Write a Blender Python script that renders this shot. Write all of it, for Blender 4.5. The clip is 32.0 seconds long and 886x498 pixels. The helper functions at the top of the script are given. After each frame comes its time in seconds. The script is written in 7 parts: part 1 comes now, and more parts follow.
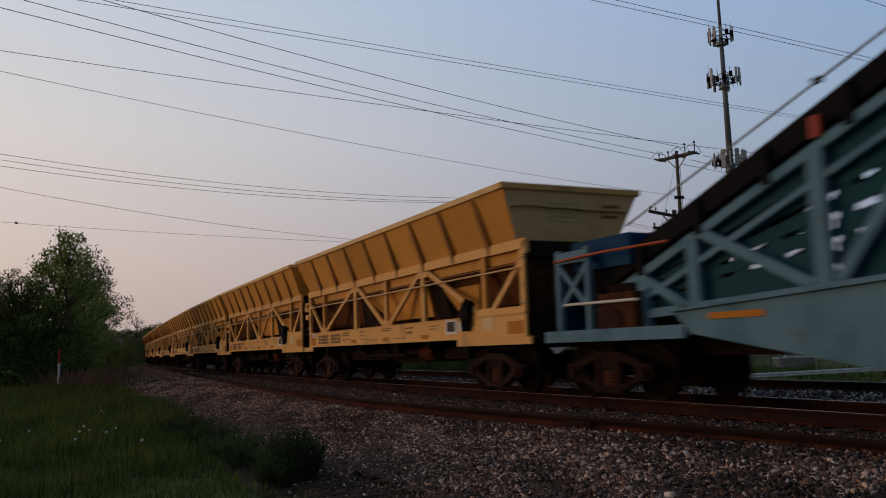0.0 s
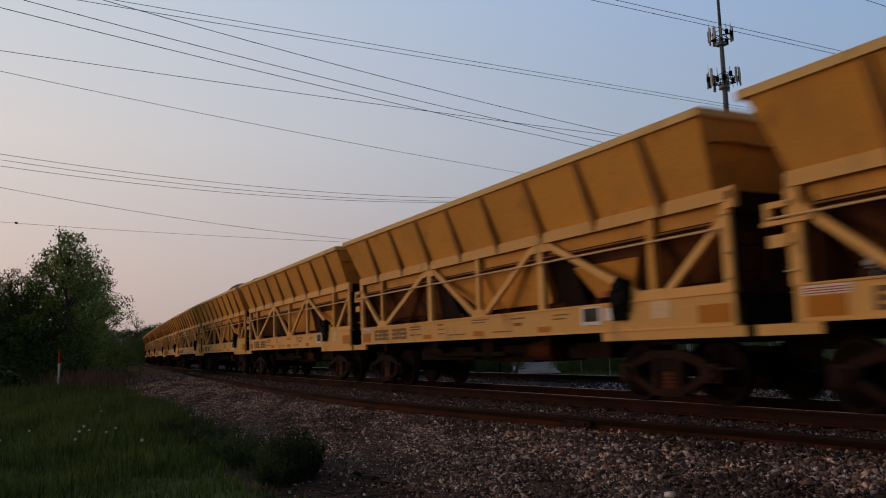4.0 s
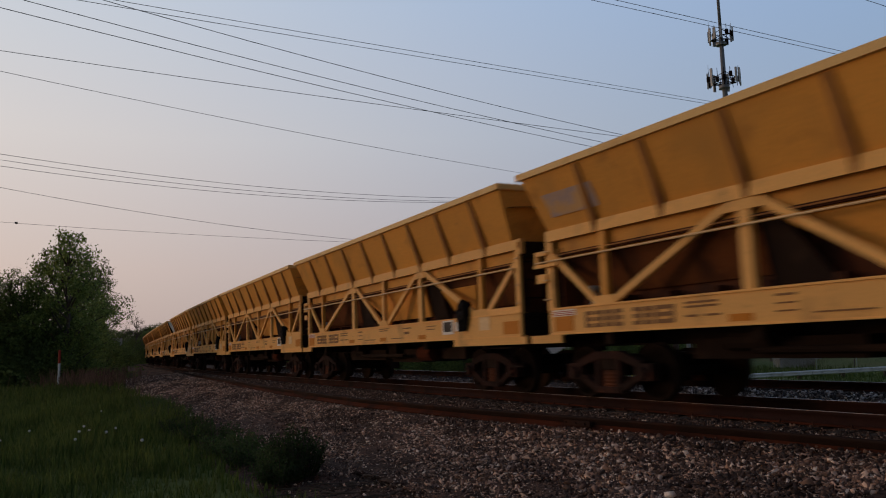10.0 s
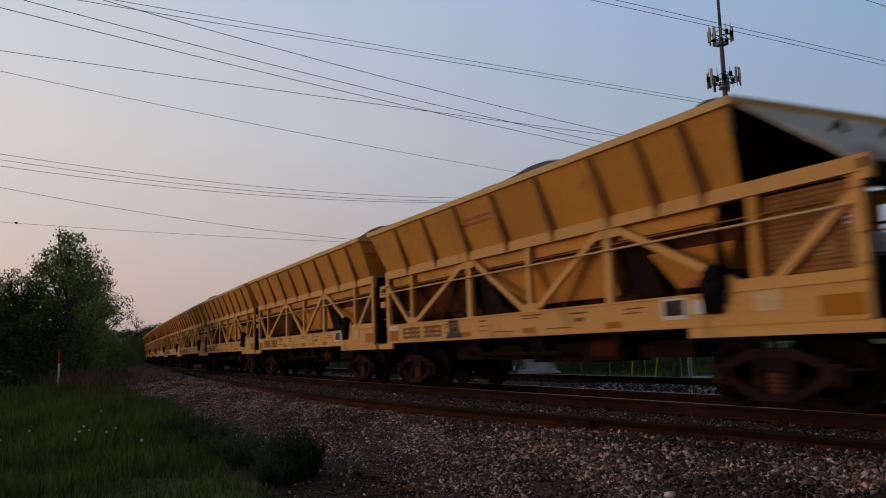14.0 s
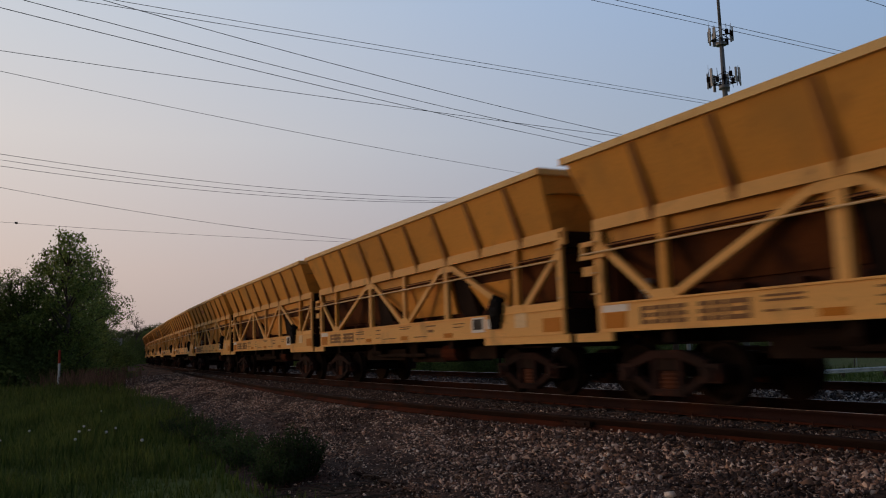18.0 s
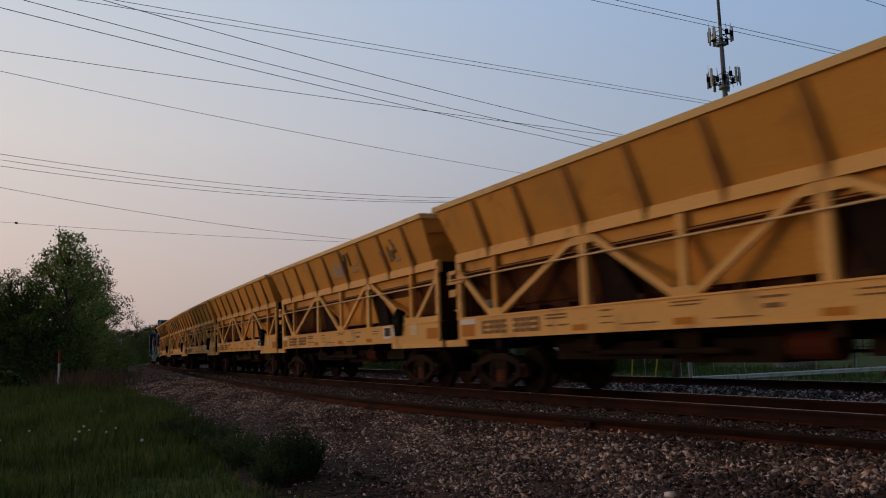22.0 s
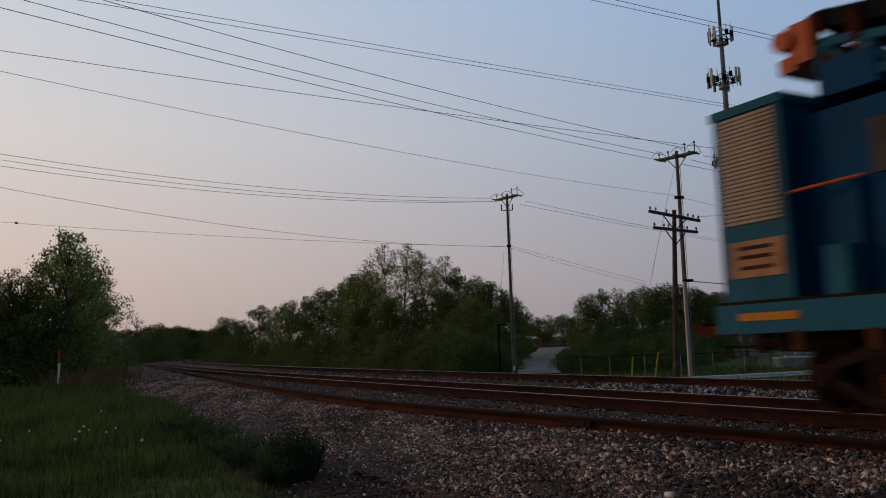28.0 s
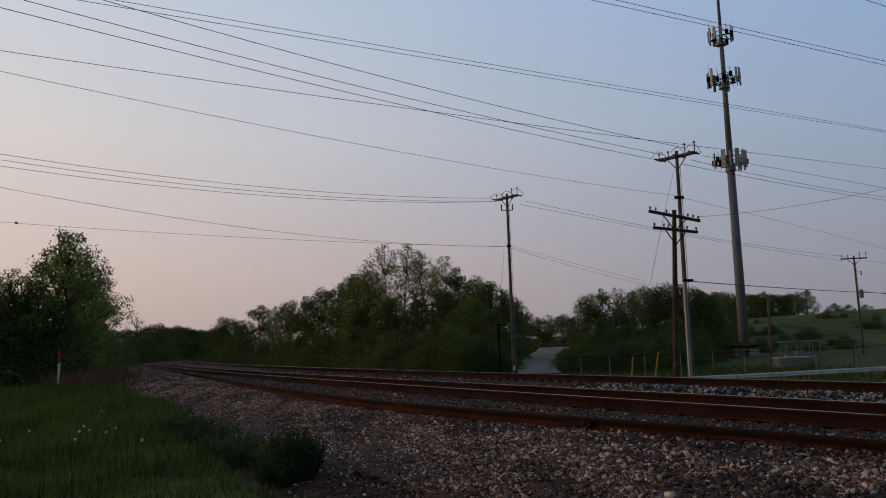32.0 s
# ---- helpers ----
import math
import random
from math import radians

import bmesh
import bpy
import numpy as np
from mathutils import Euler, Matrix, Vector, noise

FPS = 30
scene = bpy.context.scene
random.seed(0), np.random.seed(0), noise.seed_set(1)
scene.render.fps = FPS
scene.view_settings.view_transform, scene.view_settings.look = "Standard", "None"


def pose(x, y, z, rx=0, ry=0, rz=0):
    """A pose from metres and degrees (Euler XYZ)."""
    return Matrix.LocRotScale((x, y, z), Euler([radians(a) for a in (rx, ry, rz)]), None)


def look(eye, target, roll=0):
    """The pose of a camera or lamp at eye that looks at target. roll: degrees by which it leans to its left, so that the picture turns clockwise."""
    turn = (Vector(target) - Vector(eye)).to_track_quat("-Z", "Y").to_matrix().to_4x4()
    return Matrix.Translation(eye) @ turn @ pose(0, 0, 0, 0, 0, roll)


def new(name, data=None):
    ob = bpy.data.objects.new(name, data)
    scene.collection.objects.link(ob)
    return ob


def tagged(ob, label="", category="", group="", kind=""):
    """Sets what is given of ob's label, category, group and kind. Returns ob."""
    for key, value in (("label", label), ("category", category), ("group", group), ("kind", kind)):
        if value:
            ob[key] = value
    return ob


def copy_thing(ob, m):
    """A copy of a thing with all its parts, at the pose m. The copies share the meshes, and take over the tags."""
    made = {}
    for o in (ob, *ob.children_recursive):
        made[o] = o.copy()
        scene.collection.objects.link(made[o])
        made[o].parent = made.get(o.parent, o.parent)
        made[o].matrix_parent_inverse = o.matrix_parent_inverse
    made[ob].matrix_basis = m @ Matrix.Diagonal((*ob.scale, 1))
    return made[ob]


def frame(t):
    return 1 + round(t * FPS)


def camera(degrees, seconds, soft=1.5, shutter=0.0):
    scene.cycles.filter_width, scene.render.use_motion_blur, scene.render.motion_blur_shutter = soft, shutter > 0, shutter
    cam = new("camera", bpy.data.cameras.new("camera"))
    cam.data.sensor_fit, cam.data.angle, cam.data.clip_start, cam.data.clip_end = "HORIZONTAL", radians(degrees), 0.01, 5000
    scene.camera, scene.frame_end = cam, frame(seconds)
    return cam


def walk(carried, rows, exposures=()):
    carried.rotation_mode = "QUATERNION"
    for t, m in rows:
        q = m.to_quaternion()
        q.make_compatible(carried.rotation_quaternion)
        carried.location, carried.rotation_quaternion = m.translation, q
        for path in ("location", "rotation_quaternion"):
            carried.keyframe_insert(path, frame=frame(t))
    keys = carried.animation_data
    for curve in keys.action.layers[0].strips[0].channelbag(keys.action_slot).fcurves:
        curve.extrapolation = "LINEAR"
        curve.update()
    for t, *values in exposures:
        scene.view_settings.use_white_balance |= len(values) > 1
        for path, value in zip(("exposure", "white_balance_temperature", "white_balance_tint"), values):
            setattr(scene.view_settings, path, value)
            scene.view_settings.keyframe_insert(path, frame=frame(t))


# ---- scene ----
# camera on a tripod beside the line; rail tops lie at z = 0
EYE_Z = 0.9587
cam = camera(57.1, 32.0, soft=1.05, shutter=0.32)
VIEW = look((0, 0, EYE_Z), (0, 10, EYE_Z + 1.2073), -1.976)
walk(cam, [(0.0, VIEW), (32.0, VIEW)], exposures=[(0.0, 0.0), (32.0, 0.0)])

# world, dusk sky with the sun on the horizon at the far left
world = bpy.data.worlds.new("dusk_sky")
scene.world = world
world.use_nodes = True
wn = world.node_tree
sky = wn.nodes.new("ShaderNodeTexSky")
sky.sky_type = 'NISHITA'
sky.sun_disc = False
SUN_EL, SUN_AZ = 2.5, -78.0          # degrees; azimuth from the view axis, clockwise
sky.sun_elevation = radians(SUN_EL)
sky.sun_rotation = radians(SUN_AZ)
sky.altitude, sky.air_density, sky.dust_density, sky.ozone_density = 200, 1.0, 2.5, 1.0
bg = wn.nodes["Background"]


def elevation_ramp(stops):
    """Colours of the dusk haze from the horizon (0) to overhead (1)."""
    n = wn.nodes.new("ShaderNodeValToRGB")
    el = n.color_ramp.elements
    while len(el) < len(stops):
        el.new(0.5)
    for e, (p, c) in zip(el, stops):
        e.position, e.color = p, (*c, 1)
    wn.links.new(xyz.outputs["Z"], n.inputs["Fac"])
    return n


# afterglow: warm mauve haze towards the sunset, blue away from it, both fading overhead
co = wn.nodes.new("ShaderNodeTexCoord")
xyz = wn.nodes.new("ShaderNodeSeparateXYZ")
wn.links.new(co.outputs["Generated"], xyz.inputs[0])
GLOW = elevation_ramp([(0.0, (0.55, 0.415, 0.372)), (0.10, (0.69, 0.53, 0.46)), (0.25, (0.76, 0.67, 0.61)), (0.40, (0.66, 0.67, 0.685)), (0.62, (0.20, 0.26, 0.36)), (1.0, (0.05, 0.08, 0.15))])
COOL = elevation_ramp([(0.0, (0.22, 0.226, 0.268)), (0.10, (0.235, 0.262, 0.343)), (0.25, (0.245, 0.342, 0.49)), (0.40, (0.235, 0.37, 0.605)), (0.62, (0.12, 0.20, 0.37)), (1.0, (0.04, 0.07, 0.14))])
side = wn.nodes.new("ShaderNodeMapRange")
side.interpolation_type = 'SMOOTHSTEP'
side.inputs["From Min"].default_value, side.inputs["From Max"].default_value = 0.75, -1.0
wn.links.new(xyz.outputs["X"], side.inputs["Value"])
haze = wn.nodes.new("ShaderNodeMix")
haze.data_type = 'RGBA'
wn.links.new(side.outputs["Result"], haze.inputs[0])
wn.links.new(COOL.outputs["Color"], haze.inputs[6])
wn.links.new(GLOW.outputs["Color"], haze.inputs[7])
# the sky behind the camera, away from the sunset, is already darker
back = wn.nodes.new("ShaderNodeMapRange")
back.interpolation_type = 'SMOOTHSTEP'
back.inputs["From Min"].default_value, back.inputs["From Max"].default_value = -0.75, 0.55
back.inputs["To Min"].default_value = 0.30
wn.links.new(xyz.outputs["Y"], back.inputs["Value"])
night = wn.nodes.new("ShaderNodeVectorMath")
night.operation = 'SCALE'
wn.links.new(haze.outputs[2], night.inputs[0])
wn.links.new(back.outputs["Result"], night.inputs["Scale"])
# the sky texture adds its own colours over the haze
dim = wn.nodes.new("ShaderNodeMix")
dim.data_type, dim.blend_type, dim.clamp_result = 'RGBA', 'MULTIPLY', False
dim.inputs[0].default_value, dim.inputs[7].default_value = 1.0, (0.02, 0.02, 0.02, 1)
wn.links.new(sky.outputs["Color"], dim.inputs[6])
both = wn.nodes.new("ShaderNodeMix")
both.data_type, both.blend_type, both.clamp_result = 'RGBA', 'ADD', False
both.inputs[0].default_value = 1.0
wn.links.new(night.outputs["Vector"], both.inputs[6])
wn.links.new(dim.outputs[2], both.inputs[7])
wn.links.new(both.outputs[2], bg.inputs["Color"])
bg.inputs["Strength"].default_value = 1.0

sun = new("sun", bpy.data.lights.new("sun", 'SUN'))
sun.data.energy, sun.data.angle, sun.data.color = 0.42, radians(12), (1.0, 0.58, 0.30)
az, el = radians(SUN_AZ), radians(6)
sun.matrix_world = look((0, 0, 50), (-50 * math.sin(az) * math.cos(el), -50 * math.cos(az) * math.cos(el), 50 - 50 * math.sin(el)))


# ---- materials ----
def material(name, colour, rough=0.7, metal=0.0, spots=(), grain=40.0, bump=0.2, vary=0.0, coat=0.0, spec=0.25, size=1.0):
    """A principled material in object space: base colour with a fine grain, larger patches of other colours (spots: colour, scale, from, to), bump, and a tone that differs from object to object."""
    m = bpy.data.materials.new(name)
    m.use_nodes = True
    n, l = m.node_tree.nodes, m.node_tree.links
    b = n["Principled BSDF"]
    b.inputs["Roughness"].default_value, b.inputs["Metallic"].default_value = rough, metal
    b.inputs["Coat Weight"].default_value = coat
    b.inputs["Specular IOR Level"].default_value = spec
    tc = n.new("ShaderNodeTexCoord")
    fine = n.new("ShaderNodeTexNoise")
    fine.inputs["Scale"].default_value, fine.inputs["Detail"].default_value = grain * size, 4
    l.new(tc.outputs["Object"], fine.inputs["Vector"])
    base = n.new("ShaderNodeMix")
    base.data_type, base.blend_type = 'RGBA', 'MIX'
    base.inputs[6].default_value = (*[c * 0.78 for c in colour], 1)
    base.inputs[7].default_value = (*[min(1, c * 1.18) for c in colour], 1)
    l.new(fine.outputs["Fac"], base.inputs[0])
    out = base.outputs[2]
    for tone, scale, lo, hi in spots:
        big = n.new("ShaderNodeTexNoise")
        big.inputs["Scale"].default_value, big.inputs["Detail"].default_value = scale, 5
        l.new(tc.outputs["Object"], big.inputs["Vector"])
        ramp = n.new("ShaderNodeMapRange")
        ramp.inputs["From Min"].default_value, ramp.inputs["From Max"].default_value = lo, hi
        l.new(big.outputs["Fac"], ramp.inputs["Value"])
        mix = n.new("ShaderNodeMix")
        mix.data_type = 'RGBA'
        mix.inputs[7].default_value = (*tone, 1)
        l.new(ramp.outputs["Result"], mix.inputs[0])
        l.new(out, mix.inputs[6])
        out = mix.outputs[2]
    if vary:
        info = n.new("ShaderNodeObjectInfo")
        rng = n.new("ShaderNodeMapRange")
        rng.inputs["To Min"].default_value, rng.inputs["To Max"].default_value = 1 - vary, 1 + vary
        l.new(info.outputs["Random"], rng.inputs["Value"])
        hsv = n.new("ShaderNodeHueSaturation")
        l.new(rng.outputs["Result"], hsv.inputs["Value"])
        l.new(out, hsv.inputs["Color"])
        out = hsv.outputs["Color"]
    l.new(out, b.inputs["Base Color"])
    if bump:
        bp = n.new("ShaderNodeBump")
        bp.inputs["Strength"].default_value, bp.inputs["Distance"].default_value = bump, 0.02
        l.new(fine.outputs["Fac"], bp.inputs["Height"])
        l.new(bp.outputs["Normal"], b.inputs["Normal"])
    return m


def scatter_material(name, low, high, rough=0.8, spec=0.3, thin=False, more=()):
    """For loose pieces joined in one mesh: a tone that differs from piece to piece."""
    m = bpy.data.materials.new(name)
    m.use_nodes = True
    n, l = m.node_tree.nodes, m.node_tree.links
    b = n["Principled BSDF"]
    b.inputs["Roughness"].default_value = rough
    b.inputs["Specular IOR Level"].default_value = spec
    g = n.new("ShaderNodeNewGeometry")
    ramp = n.new("ShaderNodeValToRGB")
    ramp.color_ramp.elements[0].color, ramp.color_ramp.elements[1].color = (*low, 1), (*high, 1)
    for p, c in more:
        ramp.color_ramp.elements.new(p).color = (*c, 1)
    l.new(g.outputs["Random Per Island"], ramp.inputs["Fac"])
    if thin:
        info = n.new("ShaderNodeObjectInfo")
        rng = n.new("ShaderNodeMapRange")
        rng.inputs["To Min"].default_value, rng.inputs["To Max"].default_value = 0.68, 1.22
        l.new(info.outputs["Random"], rng.inputs["Value"])
        hsv = n.new("ShaderNodeHueSaturation")
        l.new(rng.outputs["Result"], hsv.inputs["Value"])
        l.new(ramp.outputs["Color"], hsv.inputs["Color"])
        ramp = hsv
    l.new(ramp.outputs["Color"], b.inputs["Base Color"])
    if thin:
        tr = n.new("ShaderNodeBsdfTranslucent")
        l.new(ramp.outputs["Color"], tr.inputs["Color"])
        mix = n.new("ShaderNodeMixShader")
        mix.inputs[0].default_value = 0.55
        l.new(b.outputs[0], mix.inputs[1])
        l.new(tr.outputs[0], mix.inputs[2])
        l.new(mix.outputs[0], n["Material Output"].inputs["Surface"])
    return m


YELLOW = material("yellow_paint", (0.80, 0.385, 0.074), 0.6, spots=[((0.60, 0.31, 0.075), 0.7, 0.48, 0.72), ((0.42, 0.19, 0.045), 1.6, 0.58, 0.80), ((0.26, 0.11, 0.04), 4.3, 0.68, 0.82)], grain=25, bump=0.08, vary=0.10)
YELLOW_LIGHT = material("yellow_frame_paint", (0.90, 0.485, 0.145), 0.55, spots=[((0.45, 0.25, 0.09), 1.4, 0.58, 0.8), ((0.20, 0.09, 0.04), 3.5, 0.68, 0.8)], grain=30, bump=0.06, vary=0.08)
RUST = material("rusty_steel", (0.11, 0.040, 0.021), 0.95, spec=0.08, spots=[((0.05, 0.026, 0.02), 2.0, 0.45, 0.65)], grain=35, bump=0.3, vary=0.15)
SLOPE_RUST_SHADE = material("rust_streaked_slope_paint", (0.14, 0.05, 0.018), 0.85, spec=0.1, spots=[((0.05, 0.02, 0.012), 1.3, 0.45, 0.65), ((0.26, 0.10, 0.025), 2.2, 0.62, 0.78)], grain=30, bump=0.2, vary=0.12)
RUST_BRIGHT = material("orange_rust", (0.085, 0.024, 0.0125), 0.95, spec=0.06, spots=[((0.04, 0.016, 0.011), 1.2, 0.45, 0.62)], grain=60, bump=0.4)
RAIL_OLD = material("blackened_old_rail", (0.028, 0.016, 0.013), 0.9, spec=0.1, spots=[((0.06, 0.022, 0.013), 0.8, 0.52, 0.68)], grain=60, bump=0.4)
MAST = material("weathered_mast_steel", (0.23, 0.245, 0.27), 0.6, 0.0, spots=[((0.19, 0.20, 0.22), 0.3, 0.45, 0.65)], grain=20, bump=0.05)
DARK_STEEL = material("grimy_dark_steel", (0.021, 0.0135, 0.011), 0.95, spec=0.08, spots=[((0.036, 0.022, 0.016), 1.7, 0.5, 0.7)], grain=30, bump=0.25, vary=0.2)
BLACK = material("black_rubber", (0.007, 0.007, 0.009), 0.8, spec=0.12, grain=20, bump=0.1)
RAIL_TOP = material("polished_rail_top", (0.25, 0.21, 0.195), 0.42, 1.0, spots=[((0.25, 0.16, 0.11), 1.0, 0.5, 0.7)], grain=15, bump=0.02)
RAIL_SIDE = material("brown_rusty_rail", (0.034, 0.0165, 0.0145), 0.95, spec=0.06, spots=[((0.050, 0.020, 0.013), 1.5, 0.5, 0.66), ((0.018, 0.011, 0.010), 0.6, 0.5, 0.65)], grain=50, bump=0.3)
# rim lighter than the frame paint: light on the edge is painted in
RIM_PAINT = material("sun_bleached_rim_paint", (0.95, 0.59, 0.24), 0.55, spots=[((0.60, 0.33, 0.10), 1.2, 0.52, 0.75), ((0.25, 0.11, 0.05), 4.0, 0.68, 0.8)], grain=30, bump=0.06, vary=0.06)
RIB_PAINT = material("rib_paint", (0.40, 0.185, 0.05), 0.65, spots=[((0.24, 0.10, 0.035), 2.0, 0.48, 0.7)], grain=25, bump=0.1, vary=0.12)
TRUCK_RUST = material("grimy_truck_rust", (0.038, 0.019, 0.0155), 0.95, spec=0.08, spots=[((0.024, 0.015, 0.013), 2.5, 0.45, 0.62), ((0.10, 0.036, 0.02), 4.0, 0.62, 0.74)], grain=30, bump=0.3, vary=0.25)
BLUE = material("blue_grey_paint", (0.014, 0.115, 0.185), 0.6, spec=0.1, spots=[((0.008, 0.075, 0.12), 1.1, 0.5, 0.75), ((0.08, 0.05, 0.035), 2.6, 0.68, 0.8)], grain=25, bump=0.08, vary=0.06)
BLUE_DEEP = material("deep_blue_paint", (0.001, 0.055, 0.15), 0.6, spec=0.08, spots=[((0.002, 0.045, 0.10), 1.3, 0.5, 0.7)], grain=25, bump=0.08)
GREY_STEEL = material("weathered_pale_steel", (0.34, 0.33, 0.31), 0.5, 0.3, spots=[((0.17, 0.12, 0.09), 1.5, 0.5, 0.7)], grain=20, bump=0.1)
ORANGE = material("orange_paint", (0.56, 0.105, 0.02), 0.5, spots=[((0.30, 0.07, 0.03), 3.0, 0.55, 0.75)], grain=20, bump=0.05)
PATCH = material("faded_lavender_paint", (0.45, 0.36, 0.36), 0.65, spots=[((0.62, 0.40, 0.20), 2.5, 0.45, 0.6)], grain=25, bump=0.03)
PALE_COVER = material("pale_worn_cover_paint", (0.90, 0.72, 0.50), 0.65, spots=[((0.40, 0.30, 0.17), 1.2, 0.5, 0.7), ((0.20, 0.09, 0.04), 4.0, 0.68, 0.78)], grain=25, bump=0.06)
YELLOW_PALE = material("dusty_yellow_paint", (0.97, 0.60, 0.29), 0.7, spots=[((0.70, 0.42, 0.13), 1.1, 0.5, 0.75)], grain=25, bump=0.06, vary=0.06)
AMBER = material("amber_reflector", (0.58, 0.20, 0.004), 0.6, grain=50, bump=0.0)
LETTER = material("dark_stencil_paint", (0.24, 0.12, 0.045), 0.6, grain=30, bump=0.0)
WHITE = material("white_paint", (0.86, 0.84, 0.80), 0.5, grain=30, bump=0.05)
RED = material("red_paint", (0.45, 0.05, 0.03), 0.5, grain=30, bump=0.05)
GRAFFITI = material("grey_blue_spray_paint", (0.30, 0.275, 0.205), 0.6, grain=30, bump=0.0)
WOOD_DARK = material("creosoted_pole_wood", (0.075, 0.048, 0.035), 0.85, spots=[((0.12, 0.085, 0.065), 3.0, 0.45, 0.7)], grain=25, bump=0.5)
WOOD_GREY = material("weathered_pole_wood", (0.20, 0.165, 0.135), 0.85, spots=[((0.10, 0.075, 0.06), 2.0, 0.45, 0.7)], grain=25, bump=0.5)
TIE_WOOD = material("tie_wood", (0.065, 0.05, 0.042), 0.95, spec=0.1, spots=[((0.12, 0.10, 0.09), 4.0, 0.5, 0.7)], grain=30, bump=0.6, vary=0.25)
GALV = material("galvanised_steel", (0.34, 0.35, 0.36), 0.5, 0.3, spots=[((0.36, 0.36, 0.36), 3.0, 0.5, 0.7)], grain=40, bump=0.05)
WIRE = material("dark_cable", (0.085, 0.085, 0.095), 0.6, grain=10, bump=0.0)
PORCELAIN = material("insulator_porcelain", (0.16, 0.14, 0.13), 0.3, grain=10, bump=0.0)
PANEL_GREY = material("antenna_panel_plastic", (0.50, 0.51, 0.52), 0.5, grain=10, bump=0.0)
BARK = material("tree_bark", (0.085, 0.065, 0.05), 0.95, spots=[((0.13, 0.11, 0.09), 3.0, 0.45, 0.65)], grain=18, bump=0.8)
BRICK_RED = material("brick_red_siding", (0.34, 0.115, 0.068), 0.8, grain=25, bump=0.2)
SAFETY_YELLOW = material("yellow_plastic", (0.75, 0.52, 0.05), 0.5, grain=20, bump=0.02)
LEAF_A = scatter_material("leaf_mid_green", (0.075, 0.105, 0.028), (0.19, 0.235, 0.065), thin=True)
LEAF_N = scatter_material("leaf_fresh_green", (0.095, 0.135, 0.034), (0.25, 0.31, 0.08), thin=True)
LEAF_B = scatter_material("leaf_deep_green", (0.062, 0.09, 0.025), (0.165, 0.215, 0.058), thin=True)
LEAF_C = scatter_material("leaf_spring_pale", (0.20, 0.22, 0.09), (0.36, 0.38, 0.18), thin=True)
GRASS = scatter_material("grass_blades", (0.040, 0.074, 0.015), (0.14, 0.175, 0.046), thin=True)
WEED = scatter_material("weed_leaves", (0.04, 0.075, 0.028), (0.10, 0.15, 0.055), thin=True)
DRY = scatter_material("dry_stalks", (0.12, 0.065, 0.045), (0.34, 0.19, 0.12))
PALE_ROD = material("pale_worn_rod", (0.86, 0.62, 0.34), 0.5, grain=20, bump=0.02)
STAINED = material("stained_dark_steel", (0.06, 0.058, 0.055), 0.7, spots=[((0.028, 0.022, 0.018), 1.2, 0.45, 0.65)], grain=20, bump=0.1)
GUARD = material("bright_guard_steel", (0.95, 0.93, 0.90), 0.6, 0.0, spots=[((0.45, 0.45, 0.44), 2.0, 0.5, 0.7)], grain=30, bump=0.05)
HOOD_BLUE = material("sun_faded_hood_paint", (0.058, 0.26, 0.40), 0.55, spec=0.15, spots=[((0.025, 0.14, 0.23), 1.0, 0.5, 0.75), ((0.10, 0.07, 0.05), 3.5, 0.70, 0.82)], grain=25, bump=0.08)
LOUVRE = material("faded_tan_louvre_paint", (0.42, 0.33, 0.25), 0.65, spots=[((0.24, 0.18, 0.13), 2.0, 0.48, 0.7)], grain=30, bump=0.05)
TAN_PANEL = material("faded_tan_panel", (0.48, 0.25, 0.115), 0.65, spots=[((0.30, 0.15, 0.08), 3.0, 0.45, 0.65)], grain=30, bump=0.05)
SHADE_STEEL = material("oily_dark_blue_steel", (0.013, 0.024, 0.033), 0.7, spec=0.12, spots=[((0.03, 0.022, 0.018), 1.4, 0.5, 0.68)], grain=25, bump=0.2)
SLATE = material("grimy_slate_sheet", (0.055, 0.085, 0.12), 0.6, spec=0.12, spots=[((0.035, 0.05, 0.07), 0.8, 0.45, 0.65)], grain=20, bump=0.1)
TEXT_PALE = material("pale_green_stencil", (0.60, 0.56, 0.24), 0.6, grain=20, bump=0.0)
STONE = scatter_material("ballast_stone", (0.045, 0.030, 0.025), (1.0, 0.84, 0.70), 0.75, 0.3, more=[(0.40, (0.19, 0.118, 0.09)), (0.70, (0.50, 0.295, 0.20)), (0.86, (0.88, 0.62, 0.46))])
STONE_DARK = scatter_material("grimy_ballast_stone", (0.025, 0.016, 0.013), (0.80, 0.62, 0.50), 0.75, 0.3, more=[(0.60, (0.10, 0.060, 0.045)), (0.92, (0.27, 0.165, 0.12))])
STONE_PALE = scatter_material("pale_ballast_stone", (0.03, 0.024, 0.021), (1.0, 0.92, 0.84), 0.8, 0.25, more=[(0.50, (0.10, 0.08, 0.07)), (0.76, (0.42, 0.36, 0.32))])
STONE_LOAD = material("gravel_load", (0.30, 0.22, 0.165), 0.9, spots=[((0.12, 0.10, 0.09), 6.0, 0.4, 0.6)], grain=30, bump=1.0)
BALLAST = material("ballast_bed", (0.15, 0.089, 0.065), 1.0, spec=0.08, spots=[((0.08, 0.05, 0.038), 0.35, 0.45, 0.62), ((0.21, 0.13, 0.093), 1.3, 0.52, 0.7), ((0.045, 0.029, 0.023), 26.0, 0.50, 0.60), ((0.45, 0.30, 0.22), 34.0, 0.64, 0.72)], grain=30, bump=1.0)
